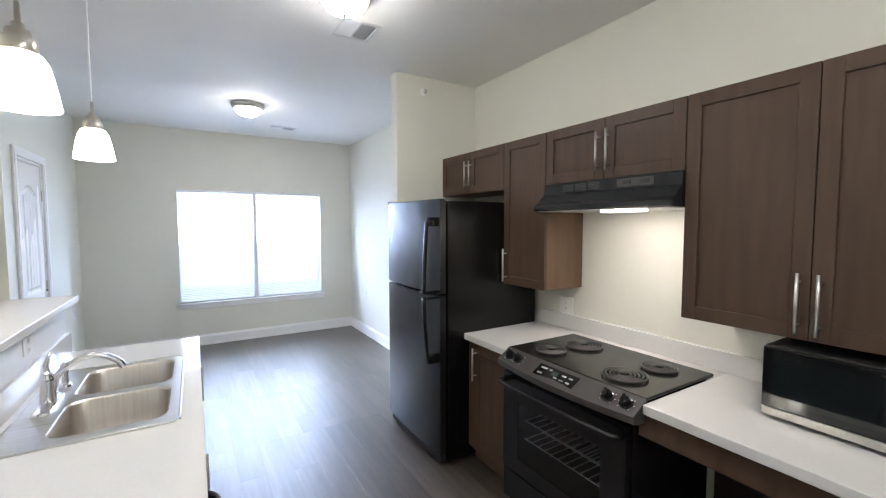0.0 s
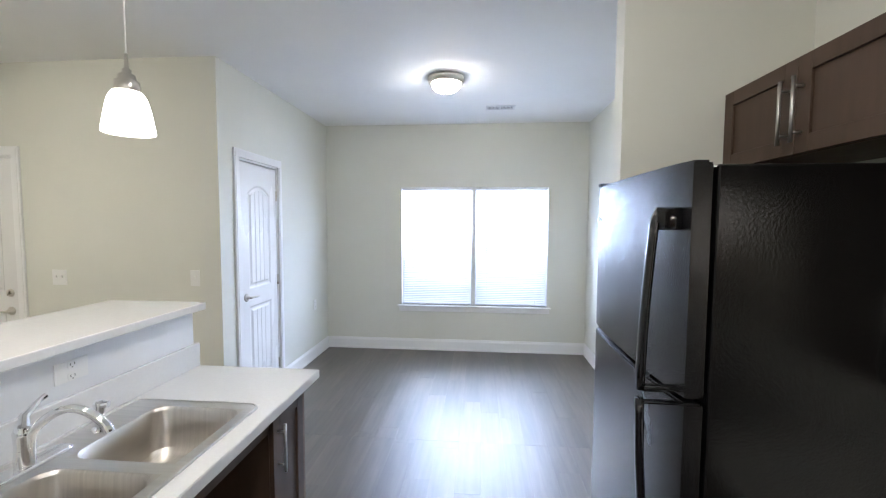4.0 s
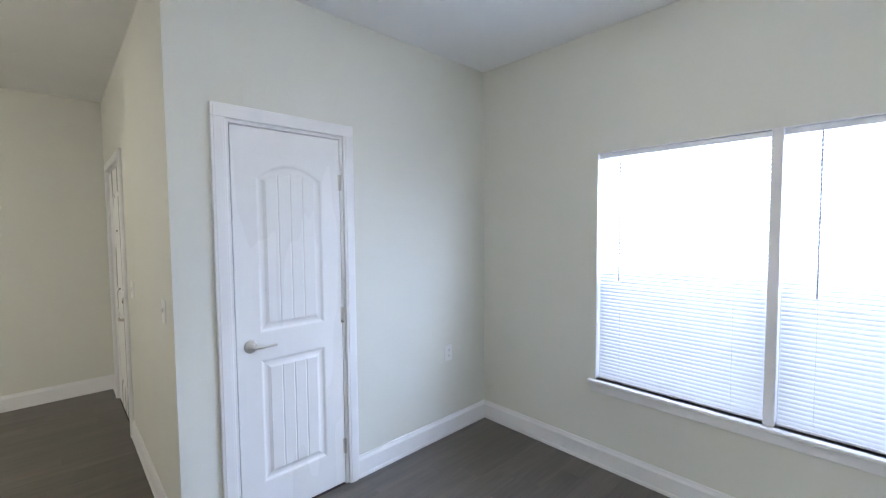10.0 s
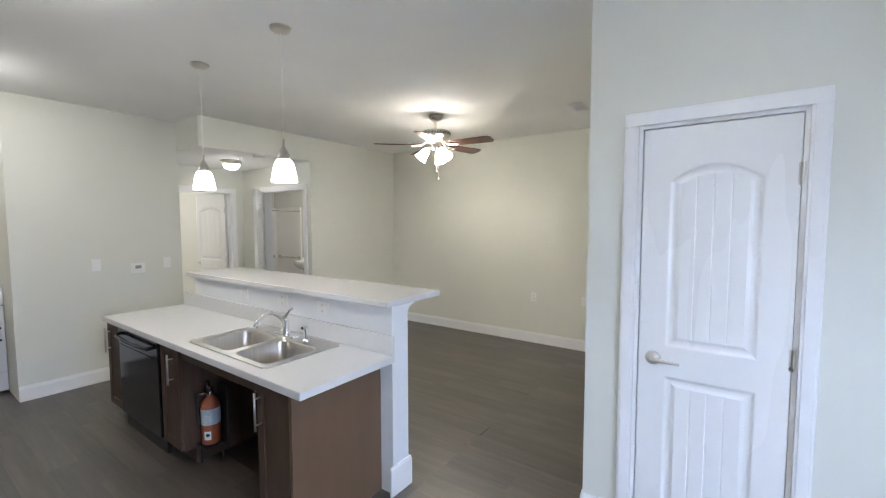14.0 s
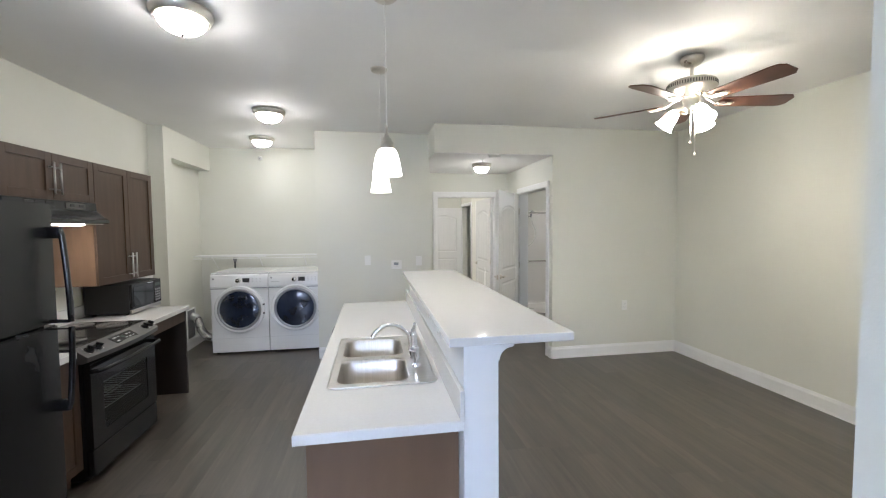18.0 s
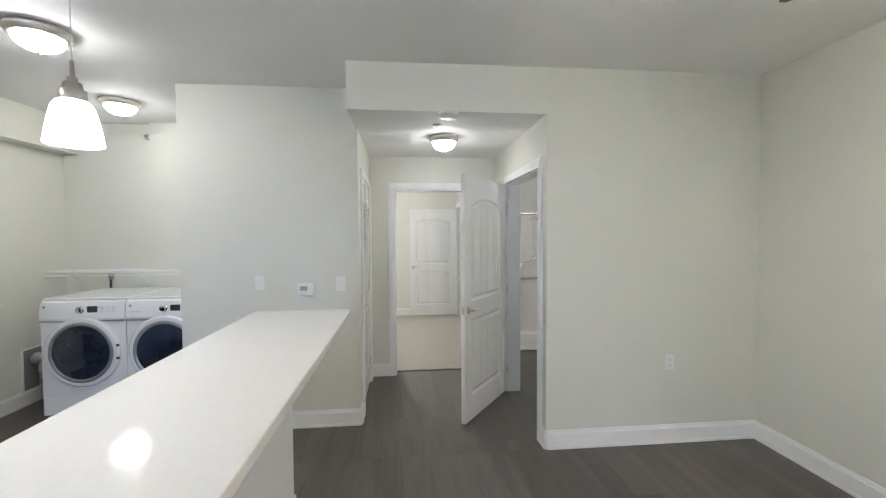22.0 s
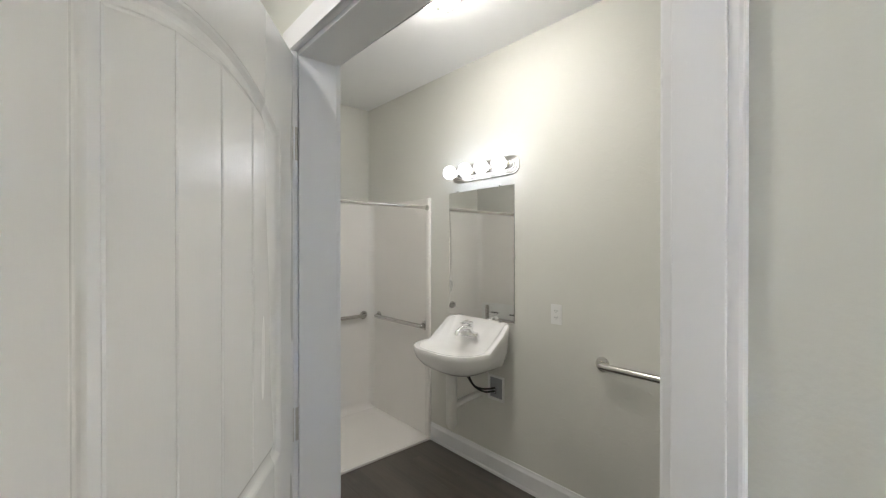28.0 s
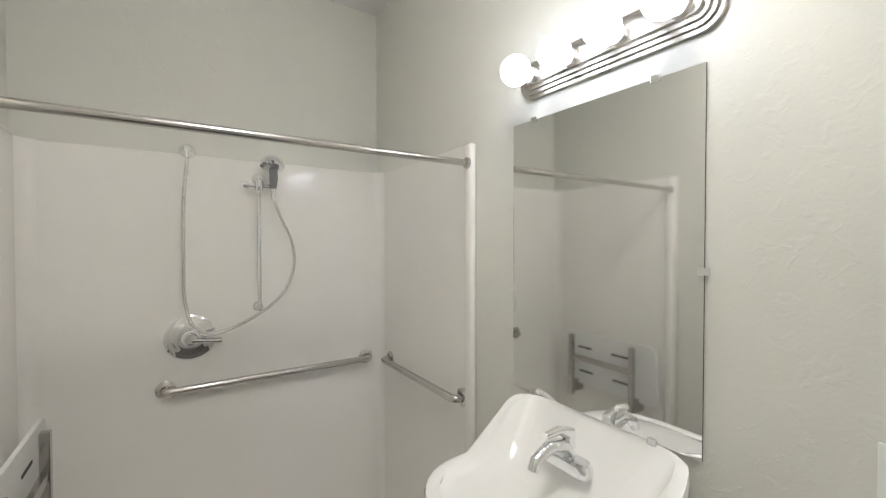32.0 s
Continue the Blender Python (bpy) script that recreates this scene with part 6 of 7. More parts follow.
    bm = bmesh.new()
    tube(bm, [(-2.573, y + 0.05, 1.082), (-2.63, y + 0.055, 1.074), (-2.685, y + 0.05, 1.070)], [0.013, 0.010, 0.012], 10)
    wpart("lever", bm, CHROME, v, "", True)


HOSE_METAL = material("ribbed_hose_metal", (0.70, 0.69, 0.67), 0.22, metal=1.0, bump=0.6, bump_scale=500)
shower_set()


def shower_seat():
    x, y0, y1, z = SX1 - 0.045, -2.31, -1.61, 0.48
    s = thing("folding_bench", "white folding shower seat with stainless legs, folded up", "shower seat", x, -2.0, 0.5)
    bm = bmesh.new()
    out = rounded(y1 - y0, 0.37, 0.05)
    lean = lambda v: x - 0.035 - 0.10 * v
    loft(bm, [[Vector((lean((pz + 0.185)) + dx, (y0 + y1) / 2 + py, 0.70 + pz)) for py, pz in out] for dx in (0.0, -0.014)])
    seat = wpart("seat", bm, PLASTIC, s, "white slotted seat board")
    for a, b in ((-0.20, -0.09), (0.06, 0.18)):
        for zz in (-0.09, 0.08):
            zc = 0.70 + zz
            bm = boxes((lean(zz + 0.185) - 0.0165, lean(zz + 0.185) + 0.002, -1.965 + a, -1.965 + b, zc - 0.006, zc + 0.006))
            part("slot", bm, INK, seat)
    for yy in (-2.20, -1.75):
        bm = bmesh.new()
        box(bm, x - 0.118, x - 0.088, yy - 0.016, yy + 0.016, 0.44, 0.86, 0.004)
        wpart("leg", bm, STEEL_BAR, s, "flat stainless leg")
        bm = bmesh.new()
        box(bm, x - 0.112, x, yy - 0.02, yy + 0.02, 0.46, 0.54, 0.003)
        wpart("wall_bracket", bm, STEEL_BAR, s)
    bm = boxes((x - 0.113, x - 0.090, -2.184, -1.766, 0.69, 0.725), bevel=0.003)
    wpart("crossbar", bm, STEEL_BAR, s)


shower_seat()


def wash_basin():
    """Wall-hung basin: rounded front, raised back ledge."""
    cy, zt, X = -1.01, 0.868, MIRROR_X
    b = thing("wash_basin", "white wall-hung porcelain basin with raised back", "sink", X, cy, 0.7)
    W, D = 0.575, 0.485

    def outline(grow, back=0.0, front=0.0, n=40):
        pts = []
        for k in range(n):
            a = TAU * k / n
            c, s = math.cos(a), math.sin(a)
            ex = 2 / (3.2 if c > 0 else 5.5)
            px = (abs(c) ** ex) * (1 if c > 0 else -1)
            py = (abs(s) ** ex) * (1 if s > 0 else -1)
            x = X + 0.001 + D / 2 + px * (D / 2 + (grow if px > 0 else 0)) + (front if px > 0 else -back)
            w = W / 2 * (1.0 - 0.16 * max(px, 0) ** 2)
            pts.append((max(x, X + 0.001), cy + py * (w + grow)))
        return pts

    def lift(x):
        """The rim rises towards the wall."""
        u = 1 - min(max((x - X - 0.045) / 0.19, 0), 1)
        return 0.145 * u * u * (3 - 2 * u)

    bm = bmesh.new()
    rings = []
    for g, z, k in ((-0.17, -0.165, 0), (-0.12, -0.155, 0), (-0.05, -0.115, 0), (-0.014, -0.07, 0.3), (-0.003, -0.035, 0.8), (0.0, -0.014, 1), (-0.004, -0.003, 1), (-0.014, 0.0, 1), (-0.035, -0.004, 1)):
        rings.append([Vector((px, py, zt + z + k * lift(px))) for px, py in outline(g)])
    # inner bowl, set forward of the faucet ledge
    cxb = X + 0.285
    for sx, sy, z in ((0.170, 0.222, -0.012), (0.160, 0.208, -0.022), (0.146, 0.185, -0.055), (0.120, 0.150, -0.095), (0.075, 0.095, -0.122), (0.028, 0.028, -0.130)):
        ring = []
        for k in range(40):
            a = TAU * k / 40
            c, s = math.cos(a), math.sin(a)
            ring.append(Vector((cxb + sx * (abs(c) ** 0.66) * (1 if c > 0 else -1), cy + sy * (abs(s) ** 0.66) * (1 if s > 0 else -1), zt + z)))
        rings.append(ring)
    loft(bm, rings)
    bowl = wpart("bowl", bm, PORCELAIN, b, "glossy white porcelain", True)
    bm = bmesh.new()
    lathe(bm, [(0.028, 0.0), (0.026, 0.003), (0.018, 0.003), (0.017, 0.008), (0.0, 0.009)], 20, cxb, cy, zt - 0.132)
    wpart("drain", bm, CHROME, b, "chrome pop-up drain", True)
    # faucet
    f = thing("basin_faucet", "chrome single-lever basin faucet", "faucet", X + 0.10, cy, zt)
    x, z, fy = X + 0.105, zt + 0.046, cy - 0.022
    bm = bmesh.new()
    loft(bm, [[Vector((x + px * k, fy + py * k, zz)) for px, py in rounded(0.05, 0.16, 0.024)] for k, zz in ((1.0, z - 0.012), (1.0, z + 0.006), (0.88, z + 0.02))])
    wpart("base", bm, CHROME, f, "", True)
    bm = bmesh.new()
    tube(bm, [(x - 0.008, fy, z + 0.01), (x + 0.015, fy, z + 0.045), (x + 0.07, fy, z + 0.055), (x + 0.115, fy, z + 0.035), (x + 0.125, fy, z + 0.012)], [0.024, 0.022, 0.018, 0.015, 0.014], 14)
    wpart("spout", bm, CHROME, f, "", True)
    bm = bmesh.new()
    tube(bm, [(x - 0.008, fy, z + 0.04), (x - 0.010, fy, z + 0.075), (x + 0.03, fy, z + 0.092), (x + 0.08, fy, z + 0.088)], [0.02, 0.019, 0.012, 0.009], 12)
    wpart("lever", bm, CHROME, f, "", True)
    # pipes
    p = thing("basin_pipes", "white wrapped drain pipe and black supply lines under the basin", "pipes", cxb, cy, 0.3)
    bm = bmesh.new()
    tube(bm, [(cxb - 0.02, cy - 0.03, zt - 0.165), (cxb - 0.02, cy - 0.03, 0.36), (cxb - 0.02, cy - 0.03, 0.33)], [0.037, 0.034, 0.02], 16)
    tube(bm, arc_points([(cxb - 0.02, cy - 0.03, 0.47), (X + 0.10, cy - 0.02, 0.50), (X, cy - 0.02, 0.50)], 0.05), 0.022, 10)
    wpart("drain_pipe", bm, PVC, p, "white padded drain pipe", True)
    for k, dz in enumerate((0.0, 0.02)):
        bm = bmesh.new()
        tube(bm, arc_points([(cxb - 0.06, cy + 0.05 + 0.02 * k, zt - 0.16), (X + 0.16, cy + 0.07, 0.60), (X + 0.09, cy + 0.10, 0.555 + dz), (X + 0.02, cy + 0.125, 0.555 + dz)], 0.07, 8), 0.006, 8)
        wpart("supply_line", bm, RUBBER, p, "black flexible supply line", True)
    # recessed valve box
    v = thing("supply_box", "white recessed water supply box in the wall", "wall box", X, cy + 0.125, 0.57)
    bm = bmesh.new()
    y0, y1, z0, z1, t = cy + 0.055, cy + 0.195, 0.49, 0.655, 0.016
    for r in ((y0, y0 + t, z0, z1), (y1 - t, y1, z0, z1), (y0 + t, y1 - t, z0, z0 + t), (y0 + t, y1 - t, z1 - t, z1)):
        box(bm, X + 0.001, X + 0.012, *r, 0.002)
    wpart("frame", bm, PLASTIC, v)
    # flat back; the shade of the recess is put into its grey
    bm = boxes((X + 0.0012, X + 0.003, y0 + t, y1 - t, z0 + t, z1 - t))
    wpart("back", bm, BOX_IN, v, "shaded grey box inside")
    bm = bmesh.new()
    lathe(bm, [(0, 0), (0.012, 0), (0.012, 0.03), (0, 0.03)], 12, X + 0.012, cy + 0.125, 0.54)
    wpart("stop_valve", bm, CHROME, v)


BOX_IN = material("box_shade_grey", (0.30, 0.31, 0.33), 0.5)
wash_basin()

mir = thing("bathroom_mirror", "frameless rectangular mirror held by clips above the basin", "mirror", MIRROR_X, -1.05, 0.98)
bm = boxes((MIRROR_X + 0.002, MIRROR_X + 0.0055, -1.345, -0.737, 1.015, 1.90))
wpart("backing", bm, INK, mir)
bm = boxes((MIRROR_X + 0.0056, MIRROR_X + 0.0075, -1.345, -0.737, 1.015, 1.90))
wpart("glass", bm, MIRROR, mir, "clear silvered glass")
for y, z in ((-1.25, 1.90), (-0.85, 1.90), (-1.25, 1.015), (-0.85, 1.015), (-0.737, 1.44)):
    bm = bmesh.new()
    box(bm, MIRROR_X + 0.002, MIRROR_X + 0.011, y - 0.012, y + 0.012, z - 0.009, z + 0.009, 0.002)
    wpart("clip", bm, CHROME, mir, "small metal clip")


def vanity_light():
    v = thing("vanity_light", "brushed nickel bar light with four lit globe bulbs", "wall lamp", MIRROR_X, -1.0, 2.03)
    y0, y1, z0, z1 = -1.305, -0.695, 1.965, 2.085
    bm = bmesh.new()
    steps = ((0.0, 0.001), (0.0, 0.011), (0.002, 0.012), (0.012, 0.0125), (0.012, 0.019), (0.014, 0.02), (0.024, 0.0205), (0.024, 0.027), (0.026, 0.028), (0.036, 0.0285), (0.036, 0.039), (0.038, 0.040))
    loft(bm, [[Vector((MIRROR_X + d, (y0 + y1) / 2 + py, (z0 + z1) / 2 + pz)) for py, pz in rounded(y1 - y0 - 2 * g, z1 - z0 - 2 * g, 0.055 - g * 0.9)] for g, d in steps])
    wpart("back_plate", bm, NICKEL, v, "stepped brushed nickel plate")
    for k in range(4):
        y = -1.225 + k * 0.15
        bm = bmesh.new()
        turn = Euler((0, radians(90), 0)).to_matrix()
        lathe(bm, [(0.026, 0.038), (0.026, 0.060), (0.022, 0.062)], 20, MIRROR_X, y, 2.025, turn)
        c = wpart("socket", bm, NICKEL, v, "", True)
        bm = bmesh.new()
        lathe(bm, [(0.018, 0.058)] + [(0.046 * math.sin(a), 0.112 - 0.046 * math.cos(a)) for a in [radians(q) for q in range(25, 180, 15)]] + [(0.0, 0.158)], 24, MIRROR_X, y, 2.025, turn)
        part("bulb", bm, BULB, c, "round white bulb, lit", True)


vanity_light()


def toilet():
    X, cy = MIRROR_X, 0.44
    t = thing("toilet", "white porcelain toilet with lever tank", "toilet", X + 0.3, cy, 0)
    bm = bmesh.new()
    rings = []
    for g, z in ((0.0, 0.37), (0.004, 0.39), (0.02, 0.725), (0.022, 0.745)):
        rings.append([Vector((X + 0.115 + px, cy + py, z)) for px, py in rounded(0.17 + g, 0.42 + 2 * g, 0.05)])
    loft(bm, rings)
    wpart("tank", bm, PORCELAIN, t, "", True)
    bm = bmesh.new()
    rings = []
    for w, l, z in ((0.19, 0.44, 0.746), (0.21, 0.455, 0.753), (0.212, 0.46, 0.777), (0.195, 0.445, 0.793), (0.15, 0.395, 0.797)):
        rings.append([Vector((X + 0.115 + px, cy + py, z)) for px, py in rounded(w, l, 0.07)])
    loft(bm, rings)
    wpart("tank_lid", bm, PORCELAIN, t, "rounded white tank lid", True)
    bm = bmesh.new()
    tube(bm, [(X + 0.205, cy - 0.155, 0.66), (X + 0.232, cy - 0.155, 0.66), (X + 0.235, cy - 0.09, 0.655)], [0.012, 0.012, 0.008], 10)
    wpart("flush_lever", bm, PORCELAIN, t, "white flush lever", True)

    def egg(cx, l, w, z, n=32):
        return [Vector((cx + l * math.cos(TAU * k / n) * (1.12 if math.cos(TAU * k / n) > 0 else 0.88), cy + w * math.sin(TAU * k / n), z)) for k in range(n)]

    bm = bmesh.new()
    loft(bm, [egg(X + 0.38, 0.17, 0.11, 0.0), egg(X + 0.38, 0.16, 0.10, 0.05), egg(X + 0.39, 0.15, 0.10, 0.18), egg(X + 0.43, 0.20, 0.15, 0.30), egg(X + 0.44, 0.23, 0.18, 0.40), egg(X + 0.44, 0.235, 0.185, 0.425)])
    wpart("bowl", bm, PORCELAIN, t, "", True)
    bm = bmesh.new()
    loft(bm, [egg(X + 0.44, 0.235, 0.188, 0.427), egg(X + 0.44, 0.24, 0.19, 0.44), egg(X + 0.44, 0.235, 0.185, 0.455), egg(X + 0.44, 0.20, 0.15, 0.462)])
    wpart("seat_lid", bm, PLASTIC, t, "closed white seat lid", True)


toilet()

# ---- ceiling fan ----
def ceiling_fan(x, y):
    f = thing("ceiling_fan", "five-blade nickel ceiling fan with walnut blades and three lit shades", "ceiling fan", x, y, CEIL_Z)
    bm = bmesh.new()
    lathe(bm, [(0, 0), (0.072, 0), (0.074, -0.02), (0.062, -0.045), (0.038, -0.062), (0.018, -0.07), (0, -0.07)], 32)
    part("canopy", bm, NICKEL, f, "brushed nickel canopy", True)
    bm = bmesh.new()
    tube(bm, [(0, 0, -0.06), (0, 0, -0.155)], 0.0125, 12)
    part("downrod", bm, NICKEL, f)
    bm = bmesh.new()
    lathe(bm, [(0.0, -0.143), (0.022, -0.144), (0.030, -0.150), (0.085, -0.154), (0.128, -0.163), (0.148, -0.174), (0.153, -0.182), (0.153, -0.214), (0.146, -0.224), (0.118, -0.243), (0.092, -0.262), (0.075, -0.270), (0.0, -0.270)], 48)
    mo = part("motor_housing", bm, NICKEL, f, "brushed nickel motor housing", True)
    auto_smooth(mo, 30)
    bm = bmesh.new()
    for k in range(60):
        a = TAU * k / 60
        m = pose(0.1535 * math.cos(a), 0.1535 * math.sin(a), -0.198, 0, 0, math.degrees(a))
        r = bmesh.ops.create_cube(bm, size=1, matrix=m @ Matrix.Diagonal((0.002, 0.006, 0.022, 1)))
    part("vent_slots", bm, INK, mo)
    bm = bmesh.new()
    lathe(bm, [(0.0, -0.270), (0.052, -0.271), (0.055, -0.300), (0.046, -0.318), (0.052, -0.330), (0.048, -0.356), (0.02, -0.376), (0.0, -0.378)], 28)
    part("light_kit", bm, NICKEL, f, "", True)
    for k in range(5):
        ang = FAN_TURN + 72 * k
        m = pose(0, 0, 0, 0, 0, ang)
        bm = bmesh.new()
        # blade iron: two curved arms with an oval loop
        tube(bm, [(0.08, 0, -0.266), (0.125, 0, -0.292), (0.17, 0, -0.318)], [0.012, 0.009, 0.011], 8)
        tube(bm, [(0.215 + 0.05 * math.cos(TAU * i / 20), 0.027 * math.sin(TAU * i / 20), -0.317) for i in range(20)], 0.006, 6, closed=True)
        box(bm, 0.18, 0.275, -0.02, 0.02, -0.316, -0.313, 0.001)
        bmesh.ops.transform(bm, matrix=m, verts=bm.verts)
        ir = part("blade_iron", bm, NICKEL, f, "nickel blade arm", True)
        bm = bmesh.new()
        out = [(0.18, -0.052), (0.22, -0.058), (0.58, -0.072), (0.618, -0.068), (0.645, -0.04), (0.645, 0.04), (0.618, 0.068), (0.58, 0.072), (0.22, 0.058), (0.18, 0.052)]
        tilt = radians(-12)
        loft(bm, [[Vector((px, py * math.cos(tilt), -0.308 + dz + py * math.sin(tilt))) for px, py in out] for dz in (0.0, 0.007)])
        bmesh.ops.transform(bm, matrix=m, verts=bm.verts)
        part("blade", bm, WOODBLADE, f, "dark reddish walnut blade")
    for k in range(3):
        a = radians(-41 + 120 * k)
        d = Vector((math.cos(a), math.sin(a), 0))
        bm = bmesh.new()
        tube(bm, [d * 0.03 + Vector((0, 0, -0.338)), d * 0.070 + Vector((0, 0, -0.340)), d * 0.090 + Vector((0, 0, -0.358))], [0.012, 0.011, 0.022], 12)
        arm = part("lamp_arm", bm, NICKEL, f, "", True)
        way = (d * 0.62 + Vector((0, 0, -0.78))).normalized()
        turn = way.to_track_quat("Z", "Y").to_matrix()
        p = d * 0.088 + Vector((0, 0, -0.354))
        bm = bmesh.new()
        lathe(bm, [(0.020, 0.0), (0.030, 0.010), (0.042, 0.042), (0.047, 0.082), (0.054, 0.108), (0.063, 0.128), (0.059, 0.128), (0.043, 0.08), (0.036, 0.04), (0.0, 0.022)], 24, p.x, p.y, p.z, turn)
        part("shade", bm, SHADE_FAN, arm, "frosted glass bell shade, lit", True)
        bm = bmesh.new()
        lathe(bm, [(0.0, 0.04), (0.012, 0.042), (0.022, 0.062), (0.022, 0.078), (0.012, 0.094), (0.0, 0.098)], 16, p.x, p.y, p.z, turn)
        part("bulb", bm, FAN_BULB, arm, "lit bulb inside the shade", True)
    for dx, l in ((0.018, 0.20), (-0.016, 0.275)):
        bm = bmesh.new()
        tube(bm, [(dx, 0.02, -0.360), (dx, 0.02, -0.372 - l)], 0.0022, 6)
        lathe(bm, [(0, -0.012), (0.008, -0.008), (0.009, 0.0), (0.004, 0.010), (0, 0.012)], 12, dx, 0.02, -0.372 - l - 0.01)
        part("pull_chain", bm, NICKEL, f, "thin pull chain")
    return f


FAN_BULB = material("fan_bulb_lit", (0.9, 0.88, 0.84), 0.2, emit=(1.0, 0.88, 0.68, 720.0))
SHADE_FAN = material("fan_shade_lit", (0.85, 0.83, 0.78), 0.3, emit=(1.0, 0.88, 0.68, 33.0))
FAN_TURN = 23.2
ceiling_fan(-1.979, 2.889)


# ---- plates, vents, sprinklers ----
def plate(name, label, category, p, n, kind_of, w=0.072, h=0.116):
    """A wall plate at p, looking along n."""
    p, n = Vector(p), Vector(n)
    u = Vector((-n.y, n.x, 0))
    o = thing(name, label, category, *p, group=name + "s")
    m = Matrix(((u.x, 0, n.x, 0), (u.y, 0, n.y, 0), (0, 1, 0, 0), (0, 0, 0, 1)))

    def put(nm, bm, mat, parent=None):
        bmesh.ops.transform(bm, matrix=m, verts=bm.verts)
        bmesh.ops.recalc_face_normals(bm, faces=bm.faces)
        return part(nm, bm, mat, parent or o)

    bm = bmesh.new()
    box(bm, -w / 2, w / 2, -h / 2, h / 2, 0.0005, 0.006, 0.002)
    cover = put("cover", bm, PLASTIC)
    if kind_of == "outlet":
        for s in (-1, 1):
            bm = bmesh.new()
            loft(bm, [[Vector((px, py + s * 0.020, z)) for px, py in rounded(0.034, 0.028, 0.012)] for z in (0.006, 0.0078)])
            r = put("receptacle", bm, PLASTIC)
            bm = boxes((-0.0085, -0.006, s * 0.020 - 0.002, s * 0.020 + 0.006, 0.0078, 0.0083), (0.006, 0.0085, s * 0.020 - 0.002, s * 0.020 + 0.006, 0.0078, 0.0083), (-0.002, 0.002, s * 0.020 - 0.010, s * 0.020 - 0.006, 0.0078, 0.0083))
            put("slots", bm, INK, r)
    elif kind_of == "switch":
        k = max(1, round(w / 0.072))
        for i in range(k):
            cx = (i - (k - 1) / 2) * 0.046
            bm = bmesh.new()
            box(bm, cx - 0.005, cx + 0.005, -0.004, 0.014, 0.006, 0.014, 0.001)
            put("toggle", bm, PLASTIC)
    elif kind_of == "thermostat":
        bm = bmesh.new()
        box(bm, -w / 2 + 0.006, w / 2 - 0.006, -h / 2 + 0.006, h / 2 - 0.006, 0.006, 0.026, 0.003)
        b2 = put("housing", bm, PLASTIC)
        bm = boxes((-0.033, 0.022, -0.004, 0.03, 0.026, 0.0268))
        put("screen", bm, LCD_PALE, b2)
        for cx in (-0.02, 0.0, 0.02):
            bm = boxes((cx - 0.006, cx + 0.006, -0.028, -0.022, 0.026, 0.0272))
            put("button", bm, KEY_GREY, b2)
    return o


plate("switch_plate", "white light switch on the grey-green wall", "light switch", (0.255, THERM_Y, 1.172), (0, 1, 0), "switch")
plate("thermostat", "white wall thermostat with grey screen", "thermostat", (-0.092, THERM_Y, 1.112), (0, 1, 0), "thermostat", 0.125, 0.105)
plate("switch_plate", "white light switch beside the hall", "light switch", (-0.366, THERM_Y, 1.153), (0, 1, 0), "switch")
plate("wall_outlet", "white outlet low on the wall behind the bar", "outlet", (-0.141, THERM_Y, 0.558), (0, 1, 0), "outlet")
plate("wall_outlet", "white outlet on the living room back wall", "outlet", (-2.81, BACK_Y, 0.60), (0, 1, 0), "outlet")
plate("wall_outlet", "white outlet on the living room side wall", "outlet", (WEST, 3.36, 0.605), (1, 0, 0), "outlet")
plate("wall_outlet", "white cable outlet on the living room side wall", "outlet", (WEST, 4.02, 0.613), (1, 0, 0), "blank")
plate("wall_outlet", "white outlet near the dining corner", "outlet", (CLOSET, 6.555, 0.605), (1, 0, 0), "outlet")
plate("wall_outlet", "white outlet on the dining side wall", "outlet", (EAST, 6.36, 0.605), (-1, 0, 0), "outlet")
plate("switch_plate", "double light switch beside the entry door", "light switch", (-1.90, ENTRY_Y, 1.12), (0, -1, 0), "switch", 0.118)
plate("switch_plate", "single light switch at the closet corner", "light switch", (-0.82, ENTRY_Y, 1.13), (0, -1, 0), "switch")
plate("wall_outlet", "white outlet over the counter beside the refrigerator", "outlet", (KEAST, 2.844, 0.995), (-1, 0, 0), "outlet", 0.118)
plate("wall_outlet", "white outlet above the sink backsplash", "outlet", (BX0 - 0.001, 3.32, 1.03), (1, 0, 0), "outlet", 0.116, 0.072)
plate("wall_outlet", "white outlet behind the faucet", "outlet", (BX0 - 0.001, 2.88, 1.035), (1, 0, 0), "outlet", 0.116, 0.072)
plate("wall_outlet", "white outlet on the half wall over the counter", "outlet", (BX0 - 0.001, 2.36, 1.03), (1, 0, 0), "outlet", 0.116, 0.072)
plate("wall_outlet", "white outlet beside the bathroom mirror", "outlet", (MIRROR_X, -0.43, 1.114), (1, 0, 0), "outlet")
plate("wall_outlet", "white outlet low on the bedroom wall", "outlet", (-0.61, -4.14, 0.58), (0, 1, 0), "outlet")


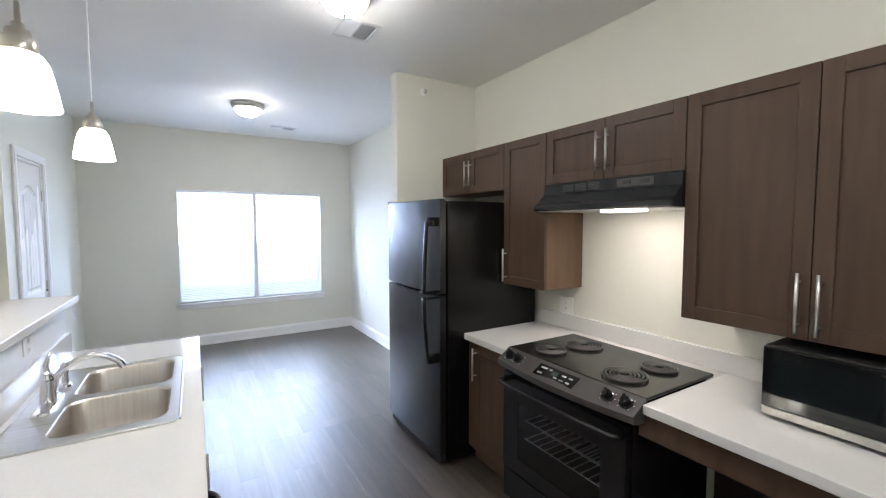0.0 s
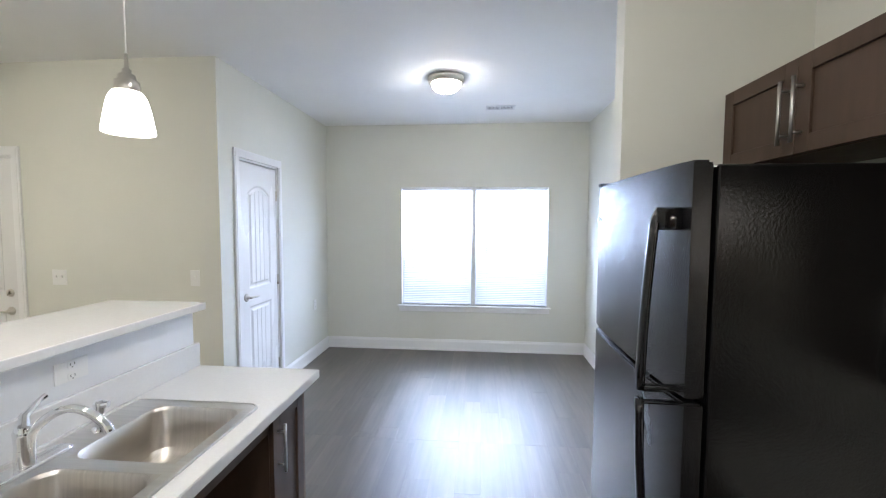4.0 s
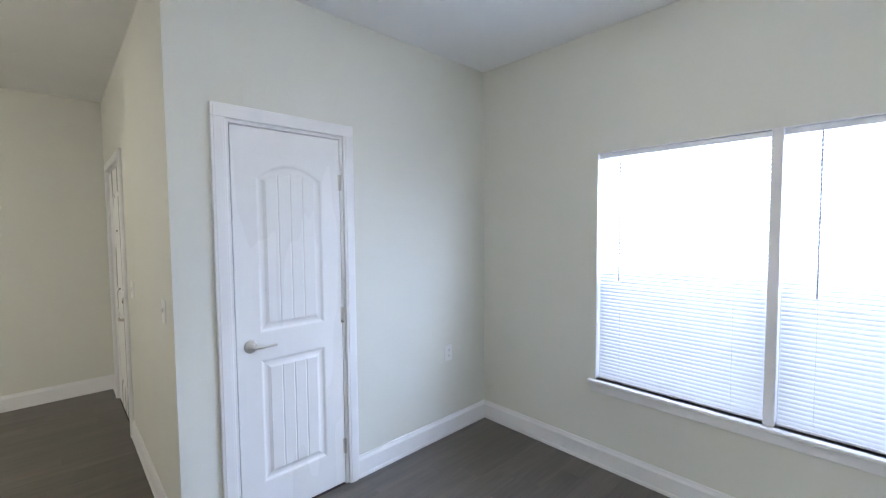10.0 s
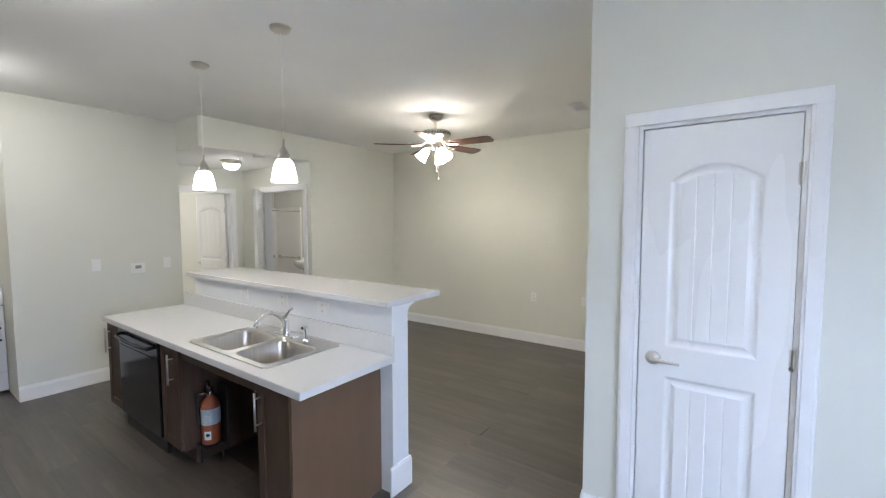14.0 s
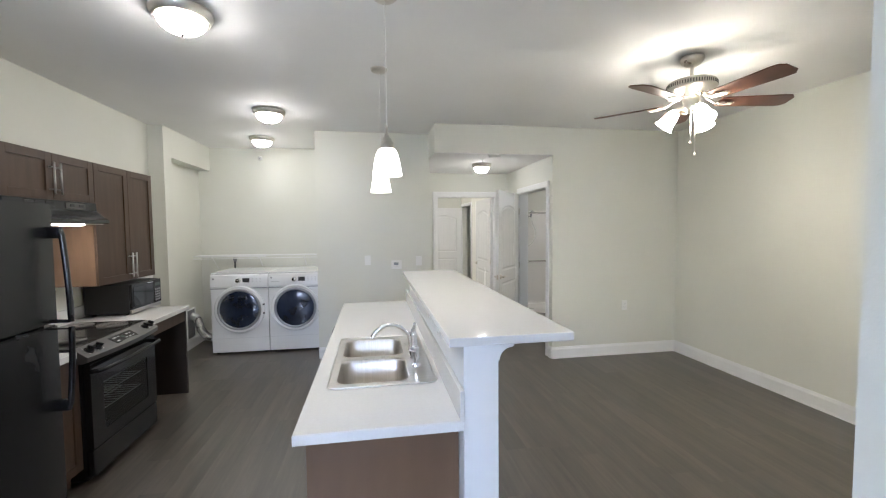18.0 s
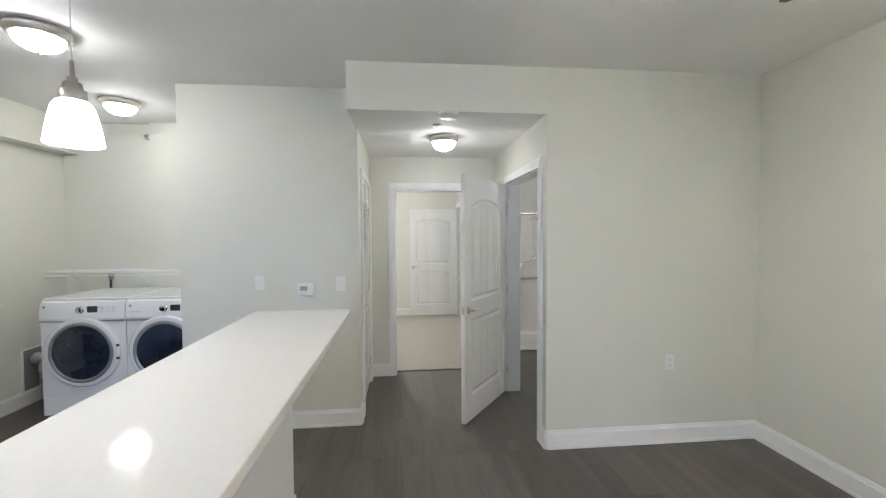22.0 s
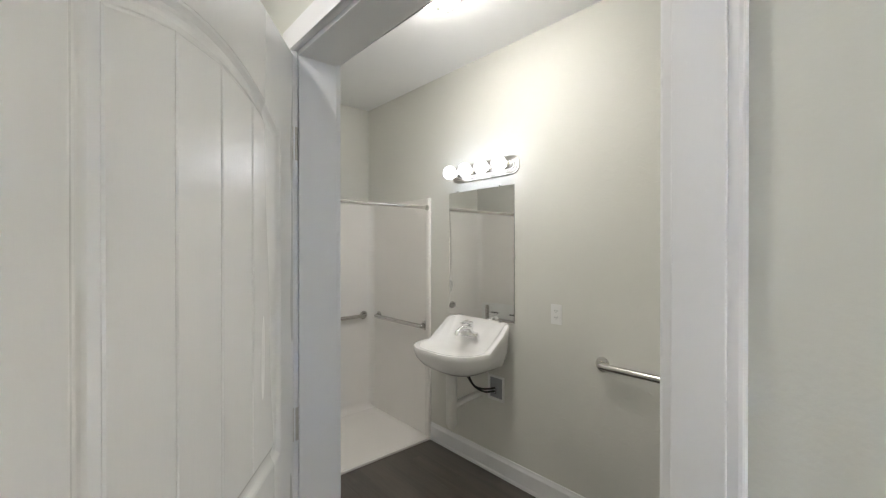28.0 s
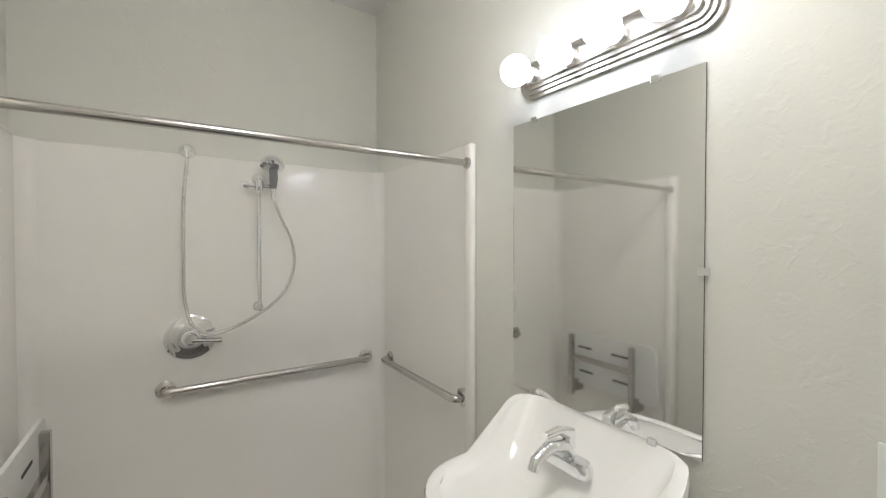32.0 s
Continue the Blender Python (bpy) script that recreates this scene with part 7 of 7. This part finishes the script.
def ceiling_vent(x, y, w, l, label, rz=0):
    v = thing("ceiling_vent", label, "air vent", x, y, CEIL_Z, rz, group="ceiling vents")
    bm = bmesh.new()
    for r in ((-w / 2, w / 2, -l / 2, -l / 2 + 0.02), (-w / 2, w / 2, l / 2 - 0.02, l / 2), (-w / 2, -w / 2 + 0.02, -l / 2, l / 2), (w / 2 - 0.02, w / 2, -l / 2, l / 2), (-0.006, 0.006, -l / 2, l / 2)):
        box(bm, *r, -0.008, -0.0005, 0.002, 1)
    part("frame", bm, VENT, v)
    bm = boxes((-w / 2 + 0.02, w / 2 - 0.02, -l / 2 + 0.02, l / 2 - 0.02, -0.0015, -0.0005))
    part("backing", bm, VENT_DARK, v)
    n = max(4, int(w / 0.016))
    sl = bmesh.new()
    box(sl, -0.005, 0.005, -l / 2 + 0.02, l / 2 - 0.02, -0.0006, 0.0006)
    me = mesh_of("slat", sl, VENT)
    for k in range(n):
        ob = new("slat", me)
        ob.parent = v
        ob.matrix_basis = pose(-w / 2 + 0.028 + k * (w - 0.056) / (n - 1), 0, -0.0055, 0, 38 if k < n / 2 else -38, 0)
    return v


VENT = material("vent_white_metal", (0.72, 0.72, 0.73), 0.4)
VENT_DARK = material("vent_shadow_grey", (0.20, 0.20, 0.21), 0.7)
ceiling_vent(1.44, 6.30, 0.29, 0.14, "white metal ceiling vent in the dining area")
ceiling_vent(1.34, 3.40, 0.24, 0.24, "square white metal ceiling vent in the kitchen")
ceiling_vent(-2.53, 4.21, 0.28, 0.14, "white metal ceiling vent in the living room")


def sprinkler(p, n, label="small white fire sprinkler head"):
    s = thing("sprinkler", label, "sprinkler", *p, group="sprinklers")
    turn = Vector(n).to_track_quat("Z", "Y").to_matrix()
    bm = bmesh.new()
    lathe(bm, [(0, 0.0005), (0.032, 0.0005), (0.030, 0.006), (0.018, 0.010), (0, 0.010)], 24, 0, 0, 0, turn)
    part("escutcheon", bm, PLASTIC, s, "", True)
    bm = bmesh.new()
    lathe(bm, [(0.008, 0.01), (0.007, 0.03), (0.016, 0.032), (0.016, 0.035), (0, 0.035)], 14, 0, 0, 0, turn)
    part("head", bm, CHROME, s, "", True)


sprinkler((2.075, 3.895, 2.585), (0, -1, 0))
sprinkler((EAST, 5.36, 2.556), (-1, 0, 0))
sprinkler((1.76, -0.85, 2.57), (0, 1, 0))
sprinkler((-1.133, 0.55, HALL_Z), (0, 0, -1))
sd = thing("smoke_detector", "round white smoke detector at the hall opening", "smoke detector", -1.19, 0.87, HALL_Z)
bm = bmesh.new()
lathe(bm, [(0, 0), (0.068, 0), (0.068, -0.014), (0.060, -0.030), (0.045, -0.036), (0, -0.038)], 32)
part("housing", bm, PLASTIC, sd, "", True)
bm = bmesh.new()
lathe(bm, [(0.062, -0.016), (0.0635, -0.018), (0.0635, -0.024), (0.062, -0.026)], 32)
part("vent_ring", bm, KEY_GREY, sd)
hatch = thing("ceiling_hatch", "flush white panel with a thin joint in the hall ceiling", "ceiling panel", -0.93, -0.37, HALL_Z)
bm = boxes((-0.24, 0.24, -0.36, 0.015, 0.0012, 0.0055))
part("panel", bm, CEIL, hatch)

# ---- floor planks ----
def planks():
    w, l, g = 0.152, 1.22, 0.0001
    areas = [(CLOSET, EAST, ENTRY_Y, NORTH), (WEST, EAST, 4.0, ENTRY_Y), (WEST, KEAST, BACK_Y, 4.0), (HALL_L, KEAST, THERM_Y, BACK_Y), (HALL_R, HALL_L, BED_Y - 0.10, BACK_Y), (0.845, 2.58, -0.85, THERM_Y), (MIRROR_X, HALL_R, SY1 + 0.004, BATH_N)]
    cache = {}

    def mesh(dx, dy):
        key = (round(dx, 3), round(dy, 3))
        if key not in cache:
            bm = bmesh.new()
            x, y, e = key[0] - g, key[1] - g, 0.0003
            loft(bm, [[Vector((a, b, z)) for a, b in ((q, q), (x - q, q), (x - q, y - q), (q, y - q))] for z, q in ((-0.0018, 0.0), (-0.0006, 0.0), (0.0, e))])
            me = mesh_of("plank", bm, PLANK)
            cache[key] = me
        return cache[key]

    rnd = random.Random(4)
    nx = int((KEAST + 0.2 - WEST) / w) + 2
    for i in range(nx):
        x0 = WEST - 0.1 + i * w
        off = rnd.random() * l
        for k in range(-2, 9):
            y0 = -1.9 + off + k * l
            for ax0, ax1, ay0, ay1 in areas:
                a, b, c, d = max(x0, ax0), min(x0 + w, ax1), max(y0, ay0), min(y0 + l, ay1)
                if b - a > 0.01 and d - c > 0.01:
                    ob = new("plank", mesh(b - a, d - c))
                    ob.parent = FLOOR
                    ob.location = (a, c, 0)


planks()
